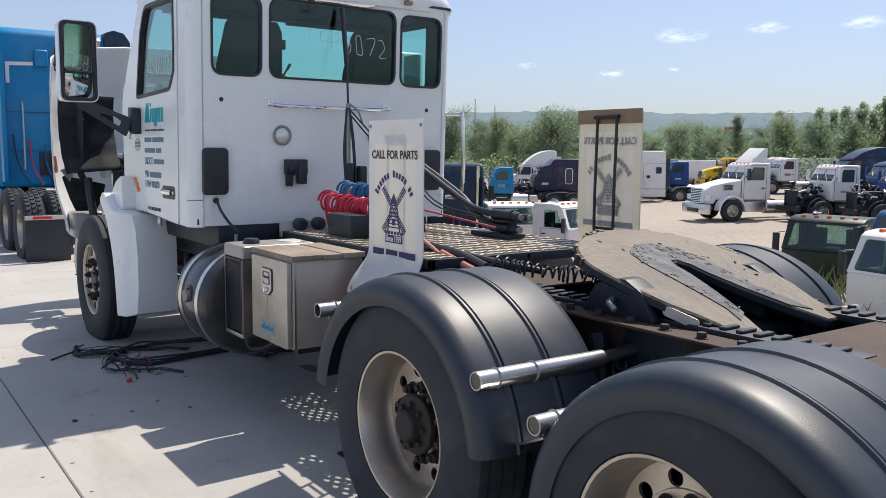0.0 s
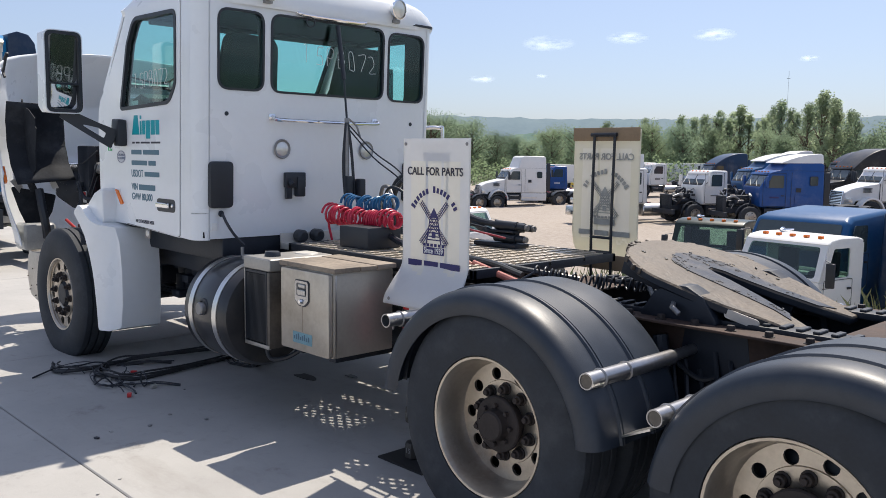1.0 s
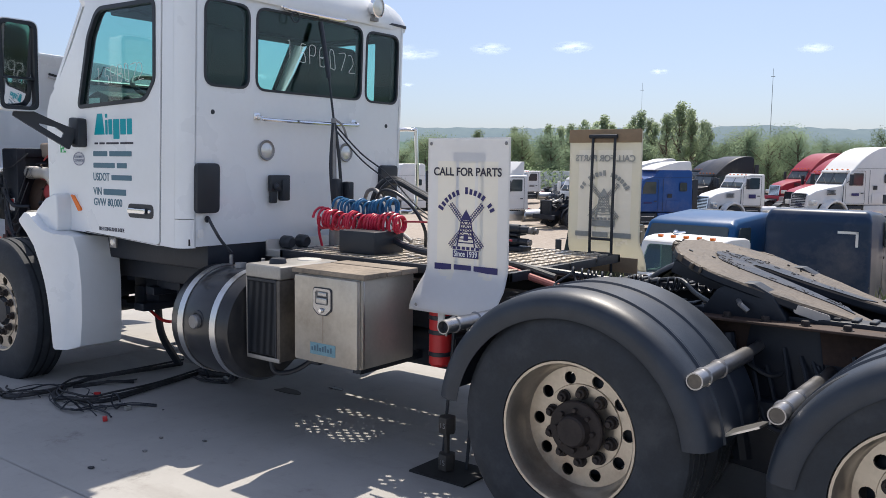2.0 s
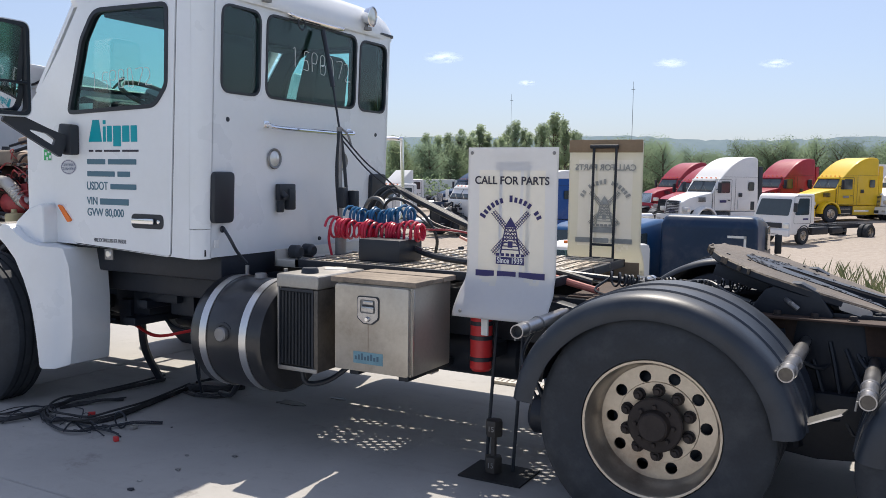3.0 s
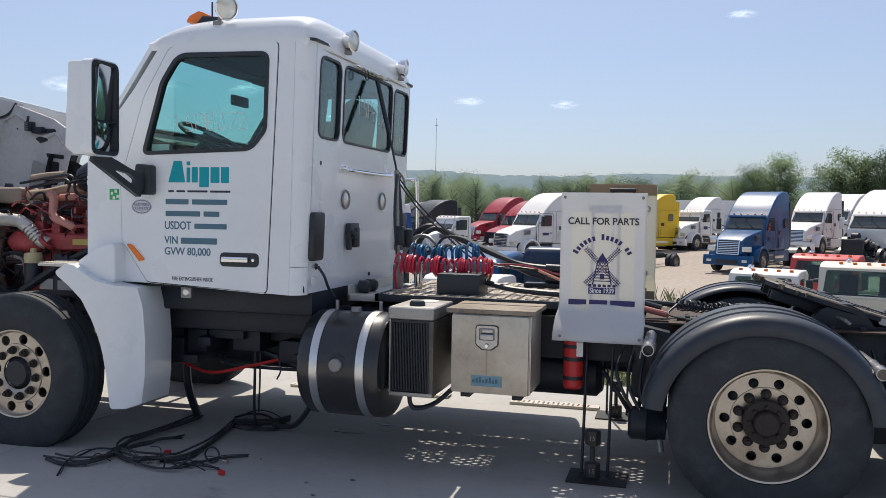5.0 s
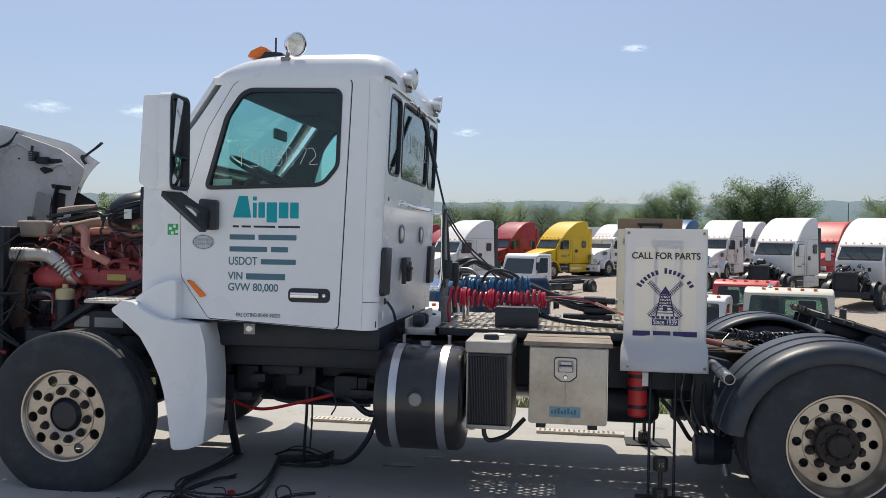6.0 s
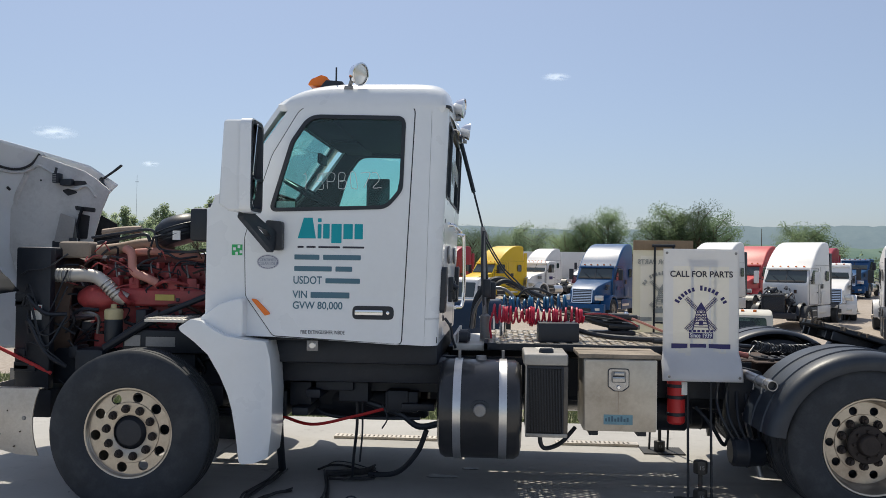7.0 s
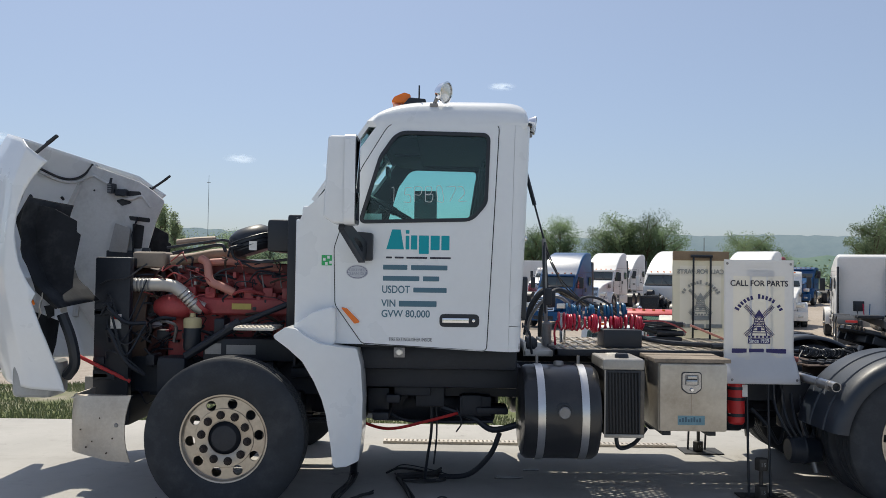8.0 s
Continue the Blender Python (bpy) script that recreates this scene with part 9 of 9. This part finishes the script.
def make_tree(seed, h, spread, slim, count, leaf=None):
    """A tree at the origin: tapered trunk with limbs, and a crown of many small leaf clumps with gaps."""
    rnd = random.Random(seed)
    t = thing("tree", "leafy green tree at the edge of the lot", "tree", group="trees round the lot")
    limbs, tips = [tube([(0, 0, -0.4), (0.1 * rnd.uniform(-1, 1), 0.1, h * 0.3), (0.3 * rnd.uniform(-1, 1), 0.2 * rnd.uniform(-1, 1), h * 0.85)], 0.2, 7, 4, lambda q: 0.028 * h * (1 - 0.85 * q))], []
    for k in range(22):
        z0 = h * rnd.uniform(0.06, 0.8)
        a = rnd.uniform(0, 6.28)
        r = spread * (rnd.uniform(0.45, 1.0)) * (1 - 0.6 * max(0, (z0 / h - 0.45)) * (1.4 if slim else 0.9))
        tip = Vector((r * math.cos(a), r * math.sin(a), min(h * 0.97, z0 + r * rnd.uniform(0.4, 1.2 if not slim else 2.0))))
        limbs.append(tube([(0, 0, z0), tip * 0.5 + Vector((0, 0, z0 * 0.52)), tip], 0.05, 5, 3, lambda q: 0.011 * h * (1 - 0.8 * q)))
        tips += [(tip, rnd.uniform(0.5, 1.0)), (tip * 0.6 + Vector((0, 0, z0 * 0.42)), rnd.uniform(0.4, 0.9))]
    tips.append((Vector((0, 0, h * 0.93)), 0.8))
    if not slim:
        # fill of the crown between the limbs
        for k in range(34):
            a, r, q = rnd.uniform(0, 6.28), spread * rnd.uniform(0.1, 0.8), rnd.uniform(-1, 1)
            tips.append((Vector((r * math.cos(a) * (1 - 0.4 * abs(q)), r * math.sin(a) * (1 - 0.4 * abs(q)), h * (0.48 + 0.4 * q))), rnd.uniform(0.5, 1.0)))
    else:
        # a column of foliage close round the trunk, narrowing upwards
        tips = []
        for k in range(60):
            q = rnd.uniform(0.08, 0.97)
            a, r = rnd.uniform(0, 6.28), spread * rnd.uniform(0.1, 0.85) * (1.0 - 0.85 * abs(q - 0.35))
            tips.append((Vector((r * math.cos(a), r * math.sin(a), h * q)), rnd.uniform(0.5, 0.9)))
    part("trunk", join(*limbs), BARK, t)
    verts, faces = [], []
    for _ in range(count):
        c, w = rnd.choice(tips)
        rad = spread * (0.62 if slim else 0.5) * w * rnd.random() ** 0.45
        p = c + Vector((rnd.gauss(0, 1), rnd.gauss(0, 1), rnd.gauss(0, 0.9))).normalized() * rad
        if p.z < 0.1:
            continue
        s = rnd.uniform(0.06, 0.13) * (h / 9) * (0.85 if leaf else 1.0)
        u = Vector((rnd.gauss(0, 1), rnd.gauss(0, 1), rnd.gauss(0, 1))).normalized()
        v = u.orthogonal().normalized()
        k = len(verts)
        verts += [p - u * s, p + v * s * 0.6, p + u * s, p - v * s * 0.6]
        faces.append((k, k + 1, k + 2, k + 3))
    me = bpy.data.meshes.new("crown")
    me.from_pydata(verts, [], faces)
    me.materials.append(leaf or (LEAF_PALE if slim else LEAF))
    part("crown", me, me.materials[0], t)
    return t


kinds = [make_tree(21, 9, 2.8, False, 7800), make_tree(22, 10, 1.35, True, 4000), make_tree(23, 8, 3.1, False, 7800), make_tree(24, 11, 1.4, True, 4400), make_tree(25, 7, 2.6, False, 6600), make_tree(26, 8, 2.5, False, 18000, LEAF_DARK), make_tree(27, 7, 2.7, False, 18000, LEAF_DARK)]
heights = [9, 10, 8, 11, 7, 8, 7]
rnd = random.Random(77)
placed = []


def plant(kind, x, y, h, sink=0.0):
    sc = h / heights[kind]
    z = lot_height(x, y) - sink
    placed.append((kind, Matrix.Translation((x, y, z)) @ Matrix.Rotation(rnd.uniform(0, 6.28), 4, 'Z') @ Matrix.Diagonal((sc * rnd.uniform(0.9, 1.15), sc * rnd.uniform(0.9, 1.15), sc, 1))))


def polar(heading, dist, eye=(4.5, -5.0)):
    return eye[0] + dist * math.cos(radians(heading)), eye[1] + dist * math.sin(radians(heading))


# thick belt behind the left part of the lot
for k in range(78):
    hd = 116 + 40 * k / 77 + rnd.uniform(-0.6, 0.6)
    x, y = polar(hd, rnd.uniform(112, 158))
    plant(rnd.choice((0, 2, 4, 0)), x, y, rnd.uniform(5.6, 8.6) * (1.12 if hd > 131 else 1.0))
# poplars
for hd, d, h in ((118.5, 128, 9.5), (117, 130, 10.5), (115.6, 127, 11), (114.6, 131, 9), (113.3, 126, 11.5), (112.4, 130, 10), (111.2, 127, 11), (110.1, 129, 11.5), (121.5, 128, 9.5), (124, 126, 9), (114.0, 133, 10), (116.4, 132, 9.5), (110.6, 131, 9.5), (119.3, 131, 10), (117.8, 127, 9.8), (116.1, 134, 10.5), (115.1, 128, 10), (113.7, 129, 11), (112.8, 133, 10.8), (111.7, 132, 11.2), (110.3, 126, 10.4), (109.4, 130, 10.2), (109.0, 127, 9.6), (116.8, 135, 9.2), (114.2, 124, 9)):
    x, y = polar(hd, d)
    plant(rnd.choice((1, 3)), x, y, h)
for k in range(46):
    hd = 86 + 24 * k / 39 + rnd.uniform(-0.5, 0.5)
    x, y = polar(hd, rnd.uniform(105, 135))
    plant(rnd.choice((0, 2, 4, 4)), x, y, rnd.uniform(5.6, 7.8))
# single clumps further right
for x, y, h, k in ((10.2, 94, 6.2, 6), (12.3, 93, 7.4, 5), (14.9, 92, 8.6, 5), (13.6, 95, 6.8, 6), (20.2, 92, 7.4, 6), (22.4, 91, 8.6, 5), (24.6, 90, 8.8, 5), (26.8, 91, 8.0, 6), (28.6, 93, 6.2, 4), (23.4, 93, 7.6, 6), (33.6, 83, 6.4, 6), (35.6, 84, 6.0, 5), (38.5, 86, 4.6, 4), (36.5, 62, 6.8, 5), (39.5, 63, 7.4, 5), (41.5, 66, 6.6, 6), (44, 78, 6, 6), (50, 75, 7, 5), (-31, 90, 10.5, 1), (-29, 88, 9.5, 3), (-33.5, 92, 9.5, 1), (-25, 95, 7.4, 0), (-22, 93, 6.6, 4), (18, 108, 5, 4), (31, 106, 4.6, 4), (46, 70, 6.5, 5)):
    plant(k, x, y, h)
used = set()
for kind, m in placed:
    if kind not in used:
        used.add(kind)
        loc, rot, sc = m.decompose()
        kinds[kind].location, kinds[kind].rotation_mode, kinds[kind].rotation_quaternion, kinds[kind].scale = loc, 'QUATERNION', rot, (1, 1, 1)
        kinds[kind].scale = sc
    else:
        o = copy_thing(kinds[kind], Matrix())
        loc, rot, sc = m.decompose()
        o.location, o.rotation_mode, o.rotation_quaternion, o.scale = loc, 'QUATERNION', rot, sc
# distant woods
rnd2 = random.Random(9)
verts, faces = [], []
for k in range(30000):
    hd = rnd2.uniform(45, 165)
    d = rnd2.uniform(190, 420)
    x, y = polar(hd, d)
    hh = rnd2.uniform(2, 9) * (1.0 if d > 240 else 0.8)
    p = Vector((x, y, -1 + hh * rnd2.random()))
    s = rnd2.uniform(0.25, 0.65)
    u = Vector((rnd2.gauss(0, 1), rnd2.gauss(0, 1), rnd2.gauss(0, 0.6))).normalized()
    v = u.orthogonal().normalized()
    q = len(verts)
    verts += [p - u * s, p + v * s * 0.8, p + u * s, p - v * s * 0.8]
    faces.append((q, q + 1, q + 2, q + 3))
me = bpy.data.meshes.new("far_woods")
me.from_pydata(verts, [], faces)
me.materials.append(LEAF)
tagged(new("far_woods", me), "low green woods beyond the lot", "woods", kind="stuff")

# low scrub in front of the trees
verts, faces = [], []
for k in range(34000):
    hd = rnd2.uniform(80, 160)
    d = 104 + 16 * rnd2.random() + 5 * noise.noise((hd * 0.3, 0, 0))
    x, y = polar(hd, d)
    top_h = 2.2 + 1.6 * noise.noise((hd * 0.9, d * 0.1, 4)) + (0.9 if hd > 118 else 0)
    p = Vector((x, y, lot_height(x, y) + max(0.1, top_h) * rnd2.random()))
    s = rnd2.uniform(0.08, 0.22)
    u = Vector((rnd2.gauss(0, 1), rnd2.gauss(0, 1), rnd2.gauss(0, 0.8))).normalized()
    v = u.orthogonal().normalized()
    q = len(verts)
    verts += [p - u * s, p + v * s * 0.7, p + u * s, p - v * s * 0.7]
    faces.append((q, q + 1, q + 2, q + 3))
me = bpy.data.meshes.new("scrub")
me.from_pydata(verts, [], faces)
me.materials.append(LEAF_DARK)
tagged(new("scrub", me), "low light green scrub along the edge of the lot", "bushes", kind="stuff")

# weeds round the loose cabs
grass_strip("weeds", "dry and green weeds round the loose cabs", -8, 12, 9.0, 26.0, 9000, 0.2, 0.8)

# masts and poles
for x, y, h, r in ((*polar(106.15, 560, (5.4, -5.1)), 60, 0.24), (*polar(114.1, 620, (5.4, -5.1)), 58, 0.13), (*polar(84, 230), 14, 0.25), (*polar(79, 260), 15, 0.2), (*polar(141.5, 190), 13, 0.15), (*polar(140.2, 195), 12, 0.15), (*polar(71, 220), 12, 0.15), (*polar(73.5, 250), 13, 0.18)):
    mast = thing("radio_mast" if h > 30 else "utility_pole", "thin pale mast standing against the sky" if h > 30 else "dark wooden utility pole in the distance", "mast" if h > 30 else "pole")
    part("mast_shaft", rod((x, y, -3), (x, y, h), r, 6, r * 0.5), STEEL if h > 30 else BARK, mast)
    if h > 30:
        part("mast_top", join(box(x - 1.2, x + 1.2, y - 0.1, y + 0.1, h - 2, h - 1.7), rod((x, y, h - 2), (x, y, h + 3), 0.1, 5)), STEEL, mast)
bx, by = polar(125.5, 420)
bill = thing("billboard", "distant billboard with a red panel", "billboard")
part("panel", box(bx - 4, bx + 4, by - 0.3, by + 0.3, 10, 14, 0.1), mat("faded_red_board", (0.45, 0.1, 0.08), 0.6), bill)
part("post", rod((bx, by, -3), (bx, by, 10), 0.4, 8), STEEL, bill)


# small fair-weather clouds, thin sheets very far off
CLOUD, nt, b = base_material("cloud", 1.0)
# a glow is added to the sheets in place of sunlight on cloud
b.inputs["Emission Color"].default_value = (0.9, 0.93, 1.0, 1)
b.inputs["Emission Strength"].default_value = 0.7
b.inputs["Base Color"].default_value = (0.85, 0.87, 0.9, 1)
tn, mxc, oc, nc, ln, sq = (nt.nodes.new("ShaderNode" + k) for k in ("BsdfTransparent", "MixShader", "TexCoord", "TexNoise", "VectorMath", "Math"))
nc.inputs["Scale"].default_value, nc.inputs["Detail"].default_value = 1.7, 5
mapped = nt.nodes.new("ShaderNodeVectorMath")
mapped.operation = 'ADD'
ob_info = nt.nodes.new("ShaderNodeObjectInfo")
shift = nt.nodes.new("ShaderNodeMath")
shift.operation = 'MULTIPLY'
shift.inputs[1].default_value = 40.0
nt.links.new(ob_info.outputs["Random"], shift.inputs[0])
nt.links.new(oc.outputs["Object"], mapped.inputs[0])
nt.links.new(shift.outputs[0], mapped.inputs[1])
nt.links.new(mapped.outputs[0], nc.inputs["Vector"])
ln.operation = 'LENGTH'
nt.links.new(oc.outputs["Object"], ln.inputs[0])
sq.operation = 'MULTIPLY'
nt.links.new(ramp(nt, ln.outputs["Value"], 0.15, 0.95, 1.0, 0.0), sq.inputs[0])
nt.links.new(ramp(nt, nc.outputs["Fac"], 0.36, 0.6, 0.0, 0.9), sq.inputs[1])
nt.links.new(sq.outputs[0], mxc.inputs[0])
nt.links.new(tn.outputs[0], mxc.inputs[1])
nt.links.new(b.outputs[0], mxc.inputs[2])
nt.links.new(mxc.outputs[0], nt.nodes["Material Output"].inputs[0])
for hd, el, w in ((129.2, 7.4, 1.9), (124.1, 7.7, 1.5), (118.7, 7.8, 1.5), (133.5, 5.1, 1.0), (129.6, 5.3, 0.5), (97.5, 7.2, 1.1), (103.9, 7.4, 1.2), (86.4, 12.6, 1.1), (113.1, 6.2, 0.7), (139, 5.6, 0.8)):
    D = 1500.0
    cx, cy = polar(hd, D)
    bm = bmesh.new()
    bmesh.ops.create_circle(bm, cap_ends=True, segments=24, radius=1.0)
    ob = tagged(part("cloud", bm, CLOUD, None, smooth=0), "small thin white cloud in a hazy sky", "cloud", kind="structure")
    wide = D * math.tan(radians(w))
    ob.matrix_basis = Matrix.Translation((cx, cy, 1.6 + D * math.tan(radians(el)))) @ Matrix.Rotation(radians(hd - 90), 4, 'Z') @ Matrix.Rotation(radians(90), 4, 'X') @ Matrix.Diagonal((wide, wide * 0.3, wide, 1))
    ob.visible_shadow = False
